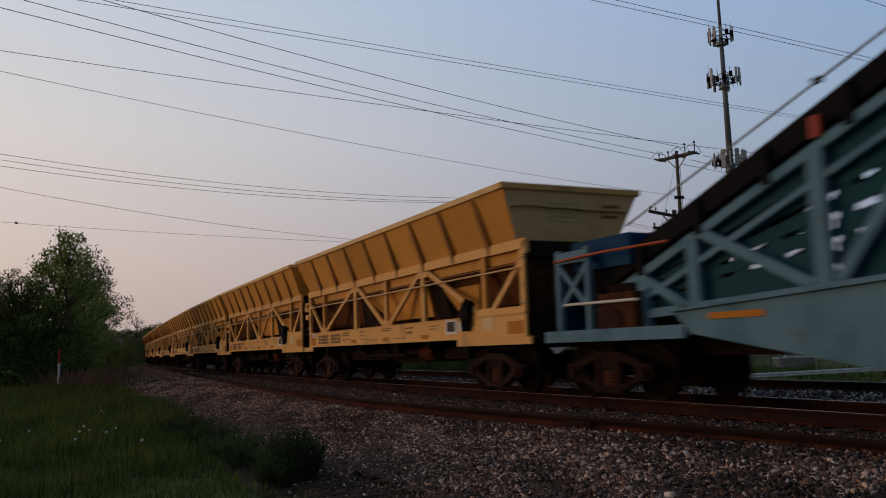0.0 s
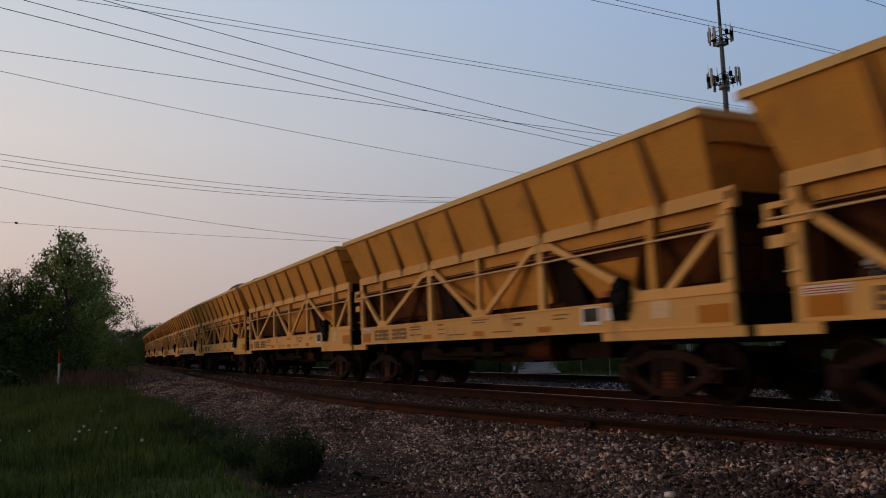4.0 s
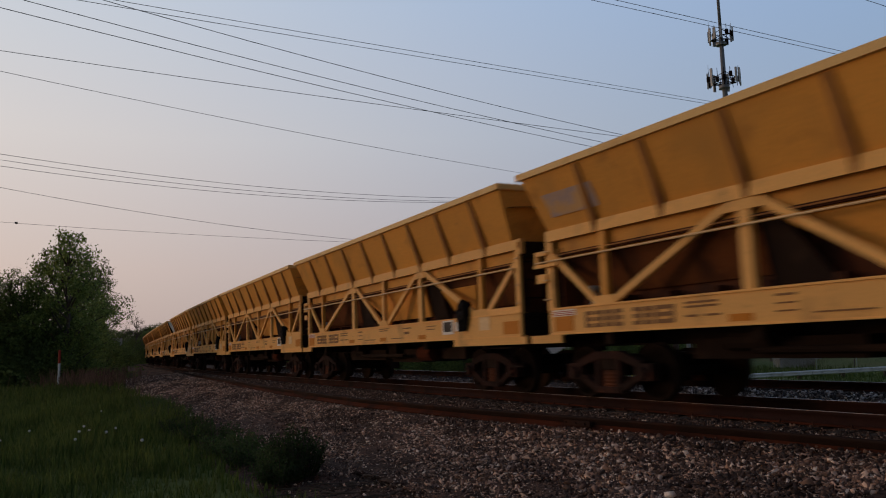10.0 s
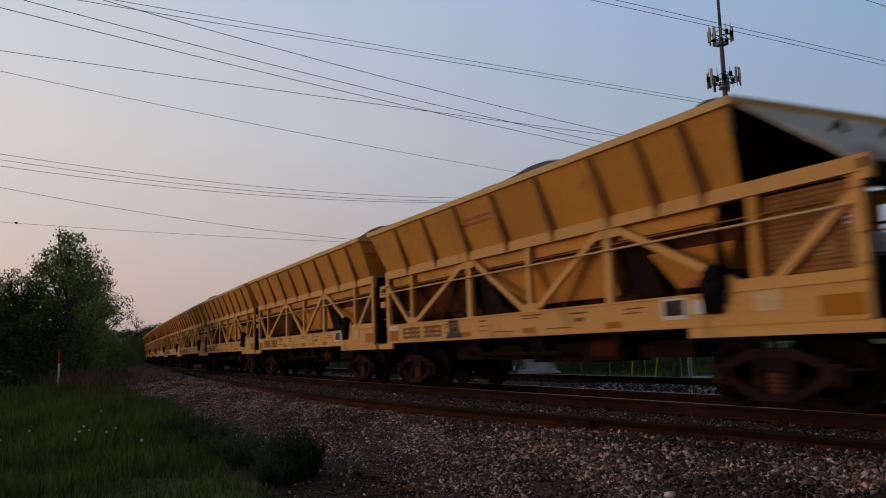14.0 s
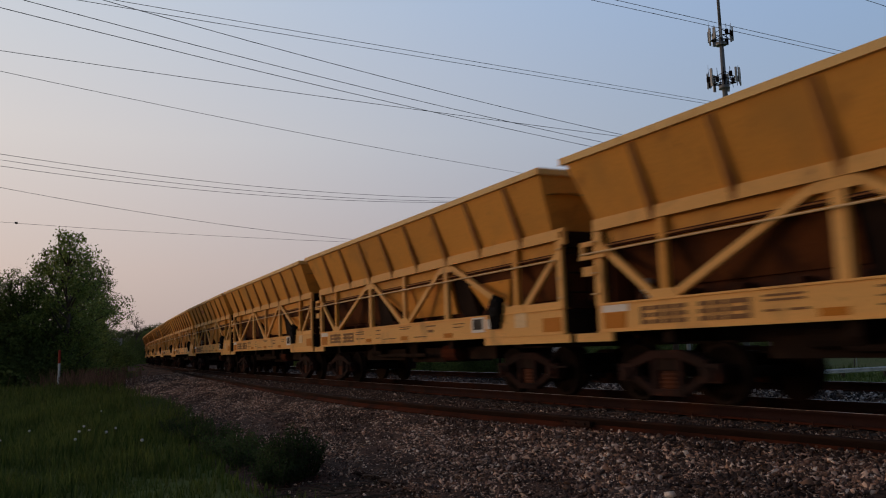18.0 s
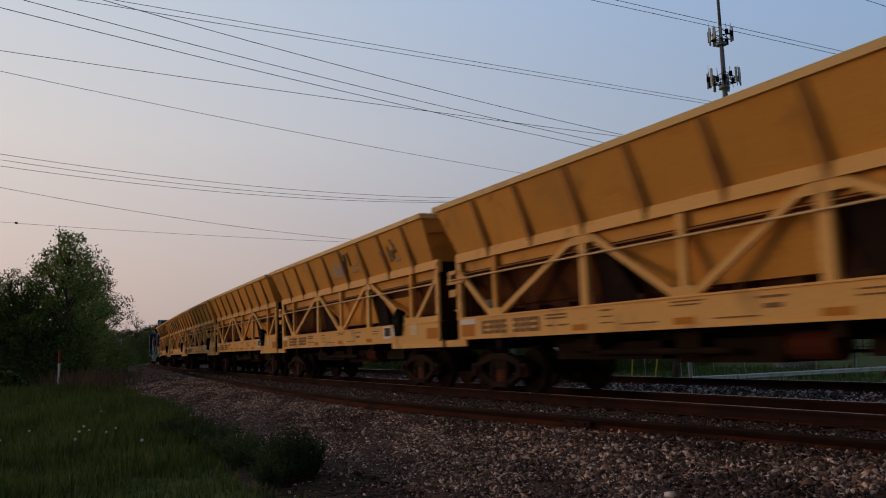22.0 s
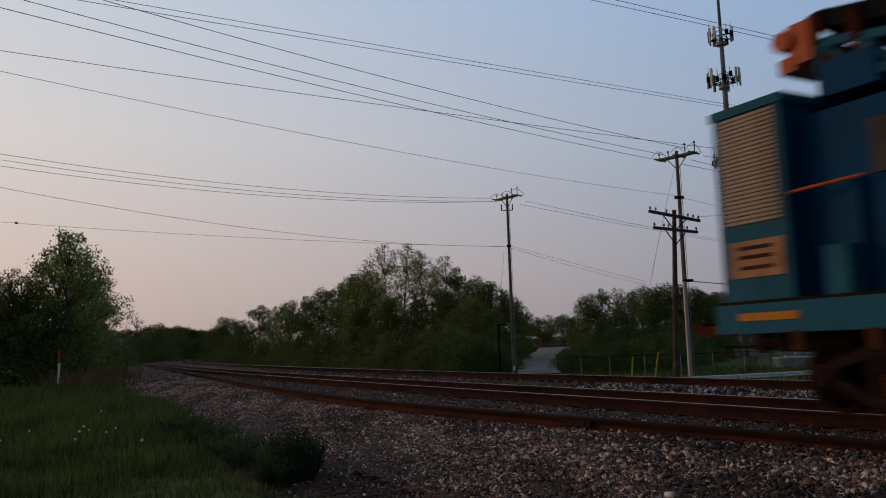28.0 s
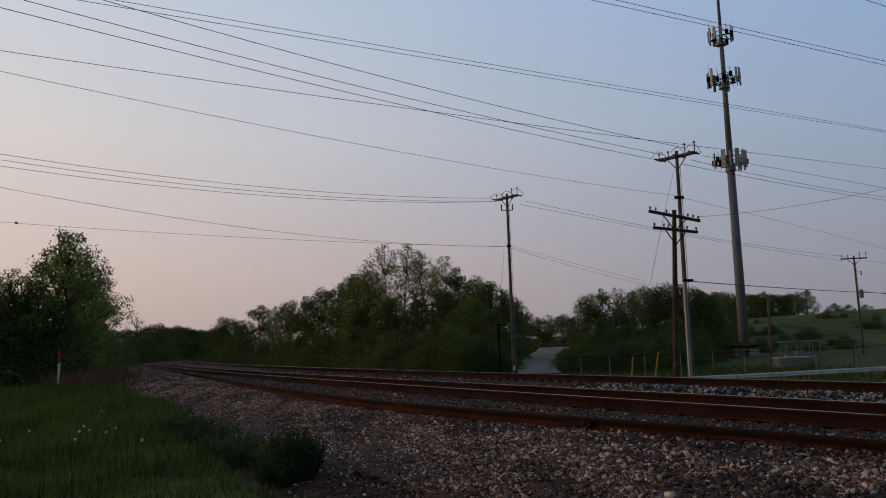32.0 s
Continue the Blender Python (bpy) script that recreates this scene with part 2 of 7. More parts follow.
SOIL = material("grassy_ground", (0.125, 0.15, 0.042), 1.0, spec=0.08, spots=[((0.16, 0.15, 0.05), 0.05, 0.5, 0.66), ((0.07, 0.09, 0.024), 0.3, 0.5, 0.65), ((0.19, 0.20, 0.06), 0.12, 0.58, 0.70)], grain=12, bump=0.8)
CONCRETE = material("pale_concrete_drive", (0.40, 0.315, 0.255), 1.0, spec=0.04, spots=[((0.26, 0.21, 0.17), 0.25, 0.45, 0.65)], grain=14, bump=0.03)
ASPHALT = material("asphalt_road", (0.06, 0.06, 0.062), 0.9, grain=25, bump=0.4)
MESH_DARK = material("dark_teal_mesh", (0.012, 0.075, 0.10), 0.5, spec=0.06, grain=60, bump=0.3)
BLUE_PALE = material("faded_blue_paint", (0.14, 0.285, 0.385), 0.6, spec=0.12, spots=[((0.04, 0.15, 0.21), 1.1, 0.5, 0.75), ((0.14, 0.09, 0.06), 2.6, 0.68, 0.8)], grain=25, bump=0.08)
TANK = material("dirty_tank_steel", (0.24, 0.225, 0.21), 0.55, spots=[((0.10, 0.05, 0.03), 0.9, 0.46, 0.60), ((0.01, 0.085, 0.12), 0.5, 0.54, 0.62)], grain=20, bump=0.1)


# ---- mesh tools ----
class Shape:
    """Collects plain solids into one mesh."""

    def __init__(self):
        self.v, self.f = [], []

    def add(self, verts, faces):
        o = len(self.v)
        self.v += [tuple(p) for p in verts]
        self.f += [tuple(o + i for i in q) for q in faces]
        return self

    def box(self, x0, x1, y0, y1, z0, z1):
        return self.add([(x, y, z) for x in (x0, x1) for y in (y0, y1) for z in (z0, z1)],
                        [(0, 1, 3, 2), (4, 6, 7, 5), (0, 4, 5, 1), (2, 3, 7, 6), (0, 2, 6, 4), (1, 5, 7, 3)])

    def solid(self, low, high):
        """Two rings of equally many points, joined by sides and closed by both."""
        n = len(low)
        return self.add(list(low) + list(high), [tuple(range(n))[::-1], tuple(range(n, 2 * n))] + [(i, (i + 1) % n, n + (i + 1) % n, n + i) for i in range(n)])

    def beam(self, p, q, w, h=None):
        """A bar of w (level) by h from p to q."""
        p, q = Vector(p), Vector(q)
        d = (q - p).normalized()
        a = d.cross(Vector((0, 0, 1)))
        a = (a if a.length > 0.05 else Vector((0, 1, 0))).normalized()
        b = a.cross(d)
        a, b = a * w / 2, b * (h or w) / 2
        c = (a + b, b - a, -a - b, a - b)
        return self.solid([p + k for k in c], [q + k for k in c])

    def tube(self, p, q, r, r2=None, n=8):
        p, q = Vector(p), Vector(q)
        d = (q - p).normalized()
        a = d.orthogonal().normalized()
        b = d.cross(a)
        ring = [a * math.cos(i * math.tau / n) + b * math.sin(i * math.tau / n) for i in range(n)]
        return self.solid([p + k * r for k in ring], [q + k * (r if r2 is None else r2) for k in ring])

    def lathe(self, rings, n=16, axis='Y', caps=True):
        """A turned form: rings of (along, radius) round an axis."""
        vs = []
        for a, r in rings:
            for i in range(n):
                c, s = math.cos(i * math.tau / n) * r, math.sin(i * math.tau / n) * r
                vs.append({'Y': (c, a, s), 'X': (a, c, s), 'Z': (c, s, a)}[axis])
        m = len(rings)
        fs = [(j * n + i, j * n + (i + 1) % n, (j + 1) * n + (i + 1) % n, (j + 1) * n + i) for j in range(m - 1) for i in range(n)]
        return self.add(vs, fs + ([tuple(range(n))[::-1], tuple((m - 1) * n + i for i in range(n))] if caps else []))

    def plate(self, quad, thick):
        """A sheet through four points, thick along its normal."""
        q = [Vector(p) for p in quad]
        nrm = (q[1] - q[0]).cross(q[3] - q[0]).normalized() * thick / 2
        return self.solid([p - nrm for p in q], [p + nrm for p in q])

    def mesh(self, name):
        me = bpy.data.meshes.new(name)
        me.from_pydata(self.v, [], self.f)
        b = bmesh.new()
        b.from_mesh(me)
        bmesh.ops.recalc_face_normals(b, faces=b.faces)
        b.to_mesh(me)
        b.free()
        return me


def part(name, shape, mat, parent=None, label="", smooth=False):
    me = shape if isinstance(shape, bpy.types.Mesh) else shape.mesh(name)
    if not me.materials:
        me.materials.append(mat)
    if smooth:
        me.polygons.foreach_set("use_smooth", [True] * len(me.polygons))
    ob = new(name, me)
    if parent:
        ob.parent = parent
    return tagged(ob, label)


def thing(name, m, label, category, group="", kind=""):
    ob = new(name)
    ob.empty_display_size = 0.2
    ob.matrix_world = m
    return tagged(ob, label, category, group, kind)


def raw_mesh(name, verts, faces, mat):
    """A mesh straight from numpy arrays, all faces with the same number of corners."""
    me = bpy.data.meshes.new(name)
    k = faces.shape[1]
    me.vertices.add(len(verts))
    me.vertices.foreach_set("co", verts.astype(np.float32).ravel())
    me.loops.add(faces.size)
    me.loops.foreach_set("vertex_index", faces.astype(np.int32).ravel())
    me.polygons.add(len(faces))
    me.polygons.foreach_set("loop_start", np.arange(0, faces.size, k, dtype=np.int32))
    me.polygons.foreach_set("loop_total", np.full(len(faces), k, dtype=np.int32))
    me.update(calc_edges=True)
    me.materials.append(mat)
    return me


# ---- the line of the track ----
# heading and curvature: a gentle bend away from the camera, nearly straight farther out, then a tighter bend
TRACK_S = np.arange(-640.0, 660.1, 1.0)
_bend = lambda x: 1 / (1 + np.exp(-x / 3.75))
_k = 0.0013 - 0.0010 * _bend(TRACK_S - 45) + 0.0022 * _bend(TRACK_S - 112)
_turn = np.concatenate([[0], np.cumsum((_k[1:] + _k[:-1]) / 2)])
TRACK_H = 0.4587 - (_turn - _turn[640])
_tx, _ty = -np.sin(TRACK_H), np.cos(TRACK_H)
TRACK_X = np.concatenate([[0], np.cumsum((_tx[1:] + _tx[:-1]) / 2)])
TRACK_Y = np.concatenate([[0], np.cumsum((_ty[1:] + _ty[:-1]) / 2)])
TRACK_X, TRACK_Y = TRACK_X - TRACK_X[640], TRACK_Y - TRACK_Y[640] + 21.3891


def on_track(s, lat=0.0, z=0.0):
    """The place at s metres along the line (growing to the far left), lat metres to the camera's side, and the heading there."""
    h = np.interp(s, TRACK_S, TRACK_H)
    x = np.interp(s, TRACK_S, TRACK_X) - lat * np.cos(h)
    y = np.interp(s, TRACK_S, TRACK_Y) - lat * np.sin(h)
    return x, y, z, h


def track_of(x, y):
    """s and lat of places given as arrays."""
    x, y = np.asarray(x, float), np.asarray(y, float)
    best, s = np.full(x.shape, 1e18), np.zeros(x.shape)
    lat = np.zeros(x.shape)
    for i in range(0, len(TRACK_S), 4):
        dx, dy = x - TRACK_X[i], y - TRACK_Y[i]
        d = dx * dx + dy * dy
        c, sn = math.cos(TRACK_H[i]), math.sin(TRACK_H[i])
        m = d < best
        best[m] = d[m]
        s[m] = (TRACK_S[i] - dx * sn + dy * c)[m]
        lat[m] = (-dx * c - dy * sn)[m]
    return s, lat


def frame_at(s, lat, z, yaw=0.0):
    """A pose beside the track: x forward (the way the train goes), y away from the camera."""
    x, y, _, h = on_track(s, lat)
    return pose(float(x), float(y), z, 0, 0, math.degrees(h) - 90 + yaw)


def sweep(name, profile, s_list, mat, lat_of=None):
    """A profile of (lat, z), closed, carried along the line."""
    s = np.asarray(s_list)
    n = len(profile)
    vs = np.zeros((len(s), n, 3))
    for j, (lat, z) in enumerate(profile):
        off = lat + (lat_of(s) if lat_of else 0)
        x, y, _, _ = on_track(s, off)
        vs[:, j, 0], vs[:, j, 1], vs[:, j, 2] = x, y, z
    i, j = np.meshgrid(np.arange(len(s) - 1), np.arange(n), indexing='ij')
    a, b = (i * n + j).ravel(), (i * n + (j + 1) % n).ravel()
    return raw_mesh(name, vs.reshape(-1, 3), np.stack([a, b, b + n, a + n], 1), mat)


def ground_z(x, y):
    """Height of the natural ground."""
    s, lat = track_of(x, y)
    z = np.full(np.shape(lat), -0.62)
    z = np.where(lat < -9, -0.62 - 0.25 * np.clip((-9 - lat) / 12, 0, 1), z)
    up, out = np.clip((np.asarray(y) - 92) / 42, 0, 1), np.clip((np.asarray(x) - 24) / 22, 0, 1)
    z = z + np.where(lat < -30, up * up * (3 - 2 * up) * out * out * (3 - 2 * out) * (4.7 + 0.04 * np.clip(np.asarray(x) - 47, -20, 60)), 0)
    z = np.where((lat > 4) & (lat < 7.25), -0.82, z)
    return np.where(np.abs(lat + 2.6) < 7.6, -1.3, z)


# ---- ground and tracks ----
def spread(n, near, far):
    """Places from -far to far, near metres apart in the middle."""
    u = np.linspace(-1, 1, n)
    k = 8.0
    return far * np.sinh(k * u) / math.sinh(k)


def build_ground():
    gx = spread(300, 0.1, 2600)
    gy = spread(300, 0.1, 2600) + 14
    x, y = np.meshgrid(gx, gy, indexing='ij')
    z = ground_z(x, y)
    near = np.hypot(x, y - 14) < 90
    rng = np.random.default_rng(3)
    z = z + np.where(near & (z > -1.2), rng.normal(0, 0.018, z.shape), 0)
    n = len(gy)
    i, j = np.meshgrid(np.arange(len(gx) - 1), np.arange(n - 1), indexing='ij')
    a = (i * n + j).ravel()
    me = raw_mesh("ground", np.stack([x, y, z], -1).reshape(-1, 3), np.stack([a, a + n, a + n + 1, a + 1], 1), SOIL)
    tagged(new("ground", me), "grass-covered ground on both sides of the railway", "ground", kind="structure")


BED = [(7.2, -0.66), (6.4, -0.61), (5.4, -0.54), (4.4, -0.43), (3.4, -0.315), (2.4, -0.265), (1.75, -0.205), (0.9, -0.195), (0.0, -0.20), (-0.9, -0.195),
       (-1.75, -0.21), (-2.6, -0.33), (-3.5, -0.31), (-4.2, -0.215), (-5.0, -0.20), (-5.8, -0.23), (-6.6, -0.28), (-7.4, -0.36), (-8.6, -0.62), (-10.4, -0.86)]


def bed_z(lat):
    return np.interp(lat, [b[0] for b in BED][::-1], [b[1] for b in BED][::-1])


def build_bed():
    s = np.concatenate([np.arange(-640, -24, 6.0), np.arange(-24, 60, 0.3), np.arange(60, 655, 4.0)])
    lats = np.concatenate([np.linspace(8.1, 1.2, 46), np.linspace(1.0, -4.2, 24), np.linspace(-4.6, -10.4, 14)])
    rng = np.random.default_rng(5)
    S, L = np.meshgrid(s, lats, indexing='ij')
    near = (S > -24) & (S < 60)
    wob = 0.35 * np.sin(S * 0.7) + 0.3 * np.sin(S * 0.23 + 1)
    Lp = L + np.where(L > 6.0, wob, 0)
    x, y, _, _ = on_track(S, Lp)
    z = bed_z(L) + np.where(near, rng.normal(0, 0.011, S.shape), 0) + 0.006 * np.sin(S * 0.9 + L * 1.7) * (np.abs(L) > 1.6)
    n = len(lats)
    i, j = np.meshgrid(np.arange(len(s) - 1), np.arange(n - 1), indexing='ij')
    a = (i * n + j).ravel()
    me = raw_mesh("ballast_bed", np.stack([x, y, z], -1).reshape(-1, 3), np.stack([a, a + 1, a + n + 1, a + n], 1), BALLAST)
    tagged(new("ballast_bed", me), "brown-grey gravel ballast bed sloping down to a dirt shoulder", "ballast", kind="structure")


def rail_profile(top=0.0):
    half = [(0.0365, 0.0), (0.0365, -0.034), (0.009, -0.05), (0.009, -0.135), (0.03, -0.15), (0.07, -0.160), (0.07, -0.175)]
    return [(a, z + top) for a, z in half] + [(-a, z + top) for a, z in half[::-1]]


RAIL_S = np.concatenate([np.arange(-640, -30, 10.0), np.arange(-30, 80, 1.0), np.arange(80, 650, 4.0)])


def build_track(lat, drop, ties, label):
    """A track: two rails on tie plates and ties. drop: how much lower the far rail lies."""
    tr = thing("railway_track", Matrix(), label, "railway track", kind="structure")
    for side, dz in ((0.7525, 0.0), (-0.7525, -drop)):
        rail = part("rail", sweep("rail", rail_profile(dz)[:5] + rail_profile(dz)[-5:], RAIL_S, RAIL_SIDE, lambda s: np.full(s.shape, lat + side)), RAIL_SIDE, tr, "dark rust-brown steel rail")
        foot = [(0.031, -0.150 + dz), (0.072, -0.162 + dz), (0.072, -0.177 + dz), (-0.072, -0.177 + dz), (-0.072, -0.162 + dz), (-0.031, -0.150 + dz)]
        part("rail_foot", sweep("rail_foot", foot, RAIL_S, RUST_BRIGHT, lambda s: np.full(s.shape, lat + side)), RUST_BRIGHT, rail, "orange-rusted rail foot")
        head = [(0.026, 0.0 + dz), (0.018, 0.0035 + dz), (-0.022, 0.0035 + dz), (-0.030, 0.0 + dz)]
        part("running_surface", sweep("running_surface", head, RAIL_S, RAIL_TOP, lambda s: np.full(s.shape, lat + side)), RAIL_TOP, rail, "polished bright running surface")
    tie = Shape().box(-0.115, 0.115, -1.29, 1.29, -0.36, -0.178).mesh("tie")
    tie.materials.append(TIE_WOOD)
    plate = Shape().box(-0.09, 0.09, -0.18, 0.18, -0.178, -0.168).tube((-0.05, -0.1, -0.168), (-0.05, -0.1, -0.13), 0.012, n=6).tube((0.05, 0.1, -0.168), (0.05, 0.1, -0.13), 0.012, n=6).mesh("tie_plate")
    plate.materials.append(RUST)
    rng = random.Random(7)
    for i in range(ties):
        m = frame_at(-15 + i * 0.52 + rng.uniform(-0.03, 0.03), lat, -drop / 2 + rng.uniform(-0.012, 0.004), rng.uniform(-1.2, 1.2)) @ pose(0, 0, 0, 0, 0, 0)
        t = part("tie", tie, TIE_WOOD, tr)
        t.matrix_world = m @ Matrix.Rotation(-math.atan2(drop, 1.5), 4, 'X')
        for side in (-0.7525, 0.7525):
            p = part("tie_plate", plate, RUST, tr)
            p.matrix_world = t.matrix_world @ pose(0, side, 0.004)


def loose_lat(q):
    """How far the spare rail lies from the line's middle."""
    return np.interp(q, [-16, -12.2, -10.2, -6.9, -2.0, 6.5, 19, 48, 80, 130], [2.05, 2.2, 2.43, 2.8, 3.12, 2.96, 2.35, 1.75, 1.7, 1.7])


def build_loose_rail():
    """A worn rail laid on the shoulder beside the track."""
    s = np.concatenate([np.arange(-16, 60, 1.0), np.arange(60, 125, 4.0)])
    lat = loose_lat
    lr = thing("loose_rail", Matrix(), "blackened spare rail with an orange-rusted foot lying on the ballast", "rail")
    prof = rail_profile(-0.10)
    part("web", sweep("web", prof[:3] + [(0.009, -0.20), (-0.009, -0.20)] + prof[-3:], s, RAIL_OLD, lat), RAIL_OLD, lr)
    part("foot", sweep("foot", [(0.010, -0.195), (0.011, -0.235), (0.031, -0.245), (0.072, -0.255), (0.072, -0.277), (-0.072, -0.277), (-0.072, -0.255), (-0.031, -0.245), (-0.011, -0.235), (-0.010, -0.195)], s, RUST_BRIGHT, lat), RUST_BRIGHT, lr, "orange-rusted rail foot")
    for q in (-9.1, 2.8, 14.7):
        m = frame_at(q, float(lat(q)), 0)
        bar = Shape()
        for side in (-1, 1):
            bar.box(-0.45, 0.45, side * 0.012, side * 0.03, -0.225, -0.155)
            for x in (-0.34, -0.12, 0.12, 0.34):
                bar.tube((x, side * 0.03, -0.19), (x, side * 0.05, -0.19), 0.014, n=6)
        part("fishplate", bar, RAIL_OLD, lr).matrix_world = m


def rocks(name, places, sizes, mat, label, seed):
    """Broken stones, each an uneven six-faced block lying mostly flat, joined."""
    rng = np.random.default_rng(seed)
    base = np.array([(x, y, z) for x in (-1, 1) for y in (-1, 1) for z in (-1, 1)], float) * 0.72
    tri = np.array([(0, 1, 3, 2), (4, 6, 7, 5), (0, 4, 5, 1), (2, 3, 7, 6), (0, 2, 6, 4), (1, 5, 7, 3)])
    n = len(places)
    kinds = []
    for _ in range(60):
        k = base * rng.uniform(0.35, 1.25, (len(base), 1)) + rng.normal(0, 0.16, base.shape)
        kinds.append(k)
    v = np.stack(kinds)[rng.integers(0, 60, n)] * (sizes[:, None, None] * np.stack([rng.uniform(0.9, 1.9, n), rng.uniform(0.6, 1.2, n), rng.uniform(0.22, 0.65, n)], 1)[:, None, :])
    q = rng.normal(size=(n, 4)) * np.array([1.0, 0.33, 0.33, 1.0])
    q /= np.linalg.norm(q, axis=1)[:, None]
    w, x, y, z = q.T
    rot = np.stack([1 - 2 * (y * y + z * z), 2 * (x * y - z * w), 2 * (x * z + y * w), 2 * (x * y + z * w), 1 - 2 * (x * x + z * z), 2 * (y * z - x * w),
                    2 * (x * z - y * w), 2 * (y * z + x * w), 1 - 2 * (x * x + y * y)], 1).reshape(n, 3, 3)
    v = np.einsum('nij,nkj->nki', rot, v) + places[:, None, :]
    f = tri[None] + (np.arange(n) * len(base))[:, None, None]
    ob = new(name, raw_mesh(name, v.reshape(-1, 3), f.reshape(-1, 4), mat))
    return tagged(ob, label, "stones", kind="stuff")


def scatter_on_bed(n, s0, s1, l0, l1, seed, power=1.0):
    rng = np.random.default_rng(seed)
    s = s0 + (s1 - s0) * rng.random(n) ** power
    lat = rng.uniform(l0, l1, n)
    x, y, _, _ = on_track(s, lat)
    return s, lat, np.stack([x, y, bed_z(lat)], 1), rng


def split_rocks(name, s, lat, p, size, label, dark_label, seed, bias=0.0):
    """Stones in two tones: brown ones, and patches of grimy dark ones."""
    patch = np.sin(s * 0.9 + 1.7 * np.sin(lat * 1.3)) * np.sin(lat * 2.3 + s * 0.35) + 0.6 * np.sin(s * 3.1 + lat) * np.sin(lat * 4.7) + np.random.default_rng(seed).normal(0, 0.35, len(s)) + bias
    d = (patch > 0.25) | (lat < loose_lat(s))
    rocks(name, p[~d], size[~d], STONE, label, seed)
    rocks("grimy_" + name, p[d], size[d], STONE_DARK, dark_label, seed + 50)


def build_stones():
    s, lat, p, rng = scatter_on_bed(60000, -14.5, 42, 0.95, 4.9, 11, 2.1)
    size = rng.uniform(0.014, 0.036, len(p)) * np.where(rng.random(len(p)) > 0.96, 1.4, 1) * np.where(lat < loose_lat(s), 0.82, 0.78 * (1 + 0.3 * np.clip((-5 - s) / 6, 0, 1))) * (1 + np.clip(s, 0, 40) / 60)
    p[:, 2] += size * rng.uniform(-0.3, 0.5, len(p))
    split_rocks("ballast_stones", s, lat, p, size, "brown, grey and tan broken ballast stones beside the track", "patches of grimy dark ballast stones beside the track", 21)
    s, lat, p, rng = scatter_on_bed(66000, -13, 45, 3.6, 7.0, 12, 2.1)
    bare = 5.75 + 0.4 * np.sin(s * 0.8) + 0.25 * np.sin(s * 2.3) - 0.012 * s + rng.normal(0, 0.25, len(s))
    keep = (lat < bare) | (rng.random(len(s)) < 0.16)
    s, lat, p = s[keep], lat[keep], p[keep]
    size = rng.uniform(0.008, 0.024, len(p)) * (1 + np.clip(s, 0, 45) / 50)
    p[:, 2] += size * rng.uniform(-0.1, 0.6, len(p))
    split_rocks("shoulder_gravel", s, lat, p, size, "small brown gravel trodden into the dirt shoulder", "patches of dark small gravel on the dirt shoulder", 22)
    s, lat, p, rng = scatter_on_bed(34000, -14.5, 16, 1.2, 6.2, 17, 1.7)
    size = rng.uniform(0.006, 0.014, len(p))
    p[:, 2] += size * rng.uniform(0, 0.8, len(p))
    rocks("stone_chips", p, size, STONE, "small brown stone chips between the ballast stones", 27)
    s, lat, p, rng = scatter_on_bed(14000, -15, 26, -0.68, 0.68, 13, 1.2)
    size = rng.uniform(0.018, 0.036, len(p))
    rocks("ballast_between_rails", p, size, STONE_DARK, "grimy brown ballast stones between the rails", 23)
    s, lat, p, rng = scatter_on_bed(9000, -16, -0.5, -4.6, -2.2, 14, 1.2)
    size = rng.uniform(0.018, 0.042, len(p))
    p[:, 2] += 0.02 + (0.04 + 0.05 * np.sin(s * 2.1) * np.sin(s * 0.9 + 1) + 0.02 * np.sin(s * 5.3)) * np.exp(-((lat + 3.6) / 0.8) ** 2)
    rocks("fresh_ballast_ridge", p, size, STONE_PALE, "pale grey fresh ballast stones heaped between the tracks", 24)
    s, lat, p, rng = scatter_on_bed(9000, -2.5, 45, -4.85, -1.0, 15, 1.5)
    size = rng.uniform(0.022, 0.042, len(p)) * (1 + np.clip(s, 0, 45) / 40)
    rocks("old_ballast", p, size, STONE_DARK, "dirty brown ballast stones between the tracks", 25)
    s, lat, p, rng = scatter_on_bed(9000, -16, 40, -8.2, -5.2, 16, 1.5)
    size = rng.uniform(0.025, 0.045, len(p)) * (1 + np.clip(s, 0, 45) / 40)
    rocks("far_ballast", p, size, STONE_DARK, "brown ballast stones on the second track", 26)


build_ground()
build_bed()
build_track(0.0, 0.0, 150, "train's track of rust-brown rails on buried timber ties")
build_track(-5.72, 0.10, 120, "second track of brown rails on pale ballast")
build_loose_rail()
build_stones()


# ---- the train ----
PITCH, HALF = 14.99, 7.602
POSTS = [0.66, 2.2, 5.33, 7.69, 10.24, 13.25, 14.70]
RIBS = [2.06, 3.74, 5.42, 7.01, 8.66, 10.37, 11.95, 13.54]


def wheelset_mesh(r=0.45):
    sh = Shape()
    for y in (-0.7525, 0.7525):
        o = 1 if y > 0 else -1
        sh.lathe([(y - 0.075 * o, r + 0.027), (y - 0.045 * o, r + 0.027), (y - 0.03 * o, r), (y + 0.065 * o, r - 0.004)], 22)
        sh.lathe([(y + 0.065 * o, r - 0.05), (y + 0.035 * o, r - 0.07), (y + 0.02 * o, 0.17), (y + 0.07 * o, 0.14), (y + 0.09 * o, 0.13)], 14)
        for k in range(3):
            a = k * math.tau / 3
            sh.box(math.cos(a) * 0.27 - 0.03, math.cos(a) * 0.27 + 0.03, y + 0.03 * o, y + 0.055 * o, math.sin(a) * 0.27 - 0.03, math.sin(a) * 0.27 + 0.03)
    sh.tube((0, -1.0, 0), (0, 1.0, 0), 0.08, n=10)
    return sh.mesh("wheelset")


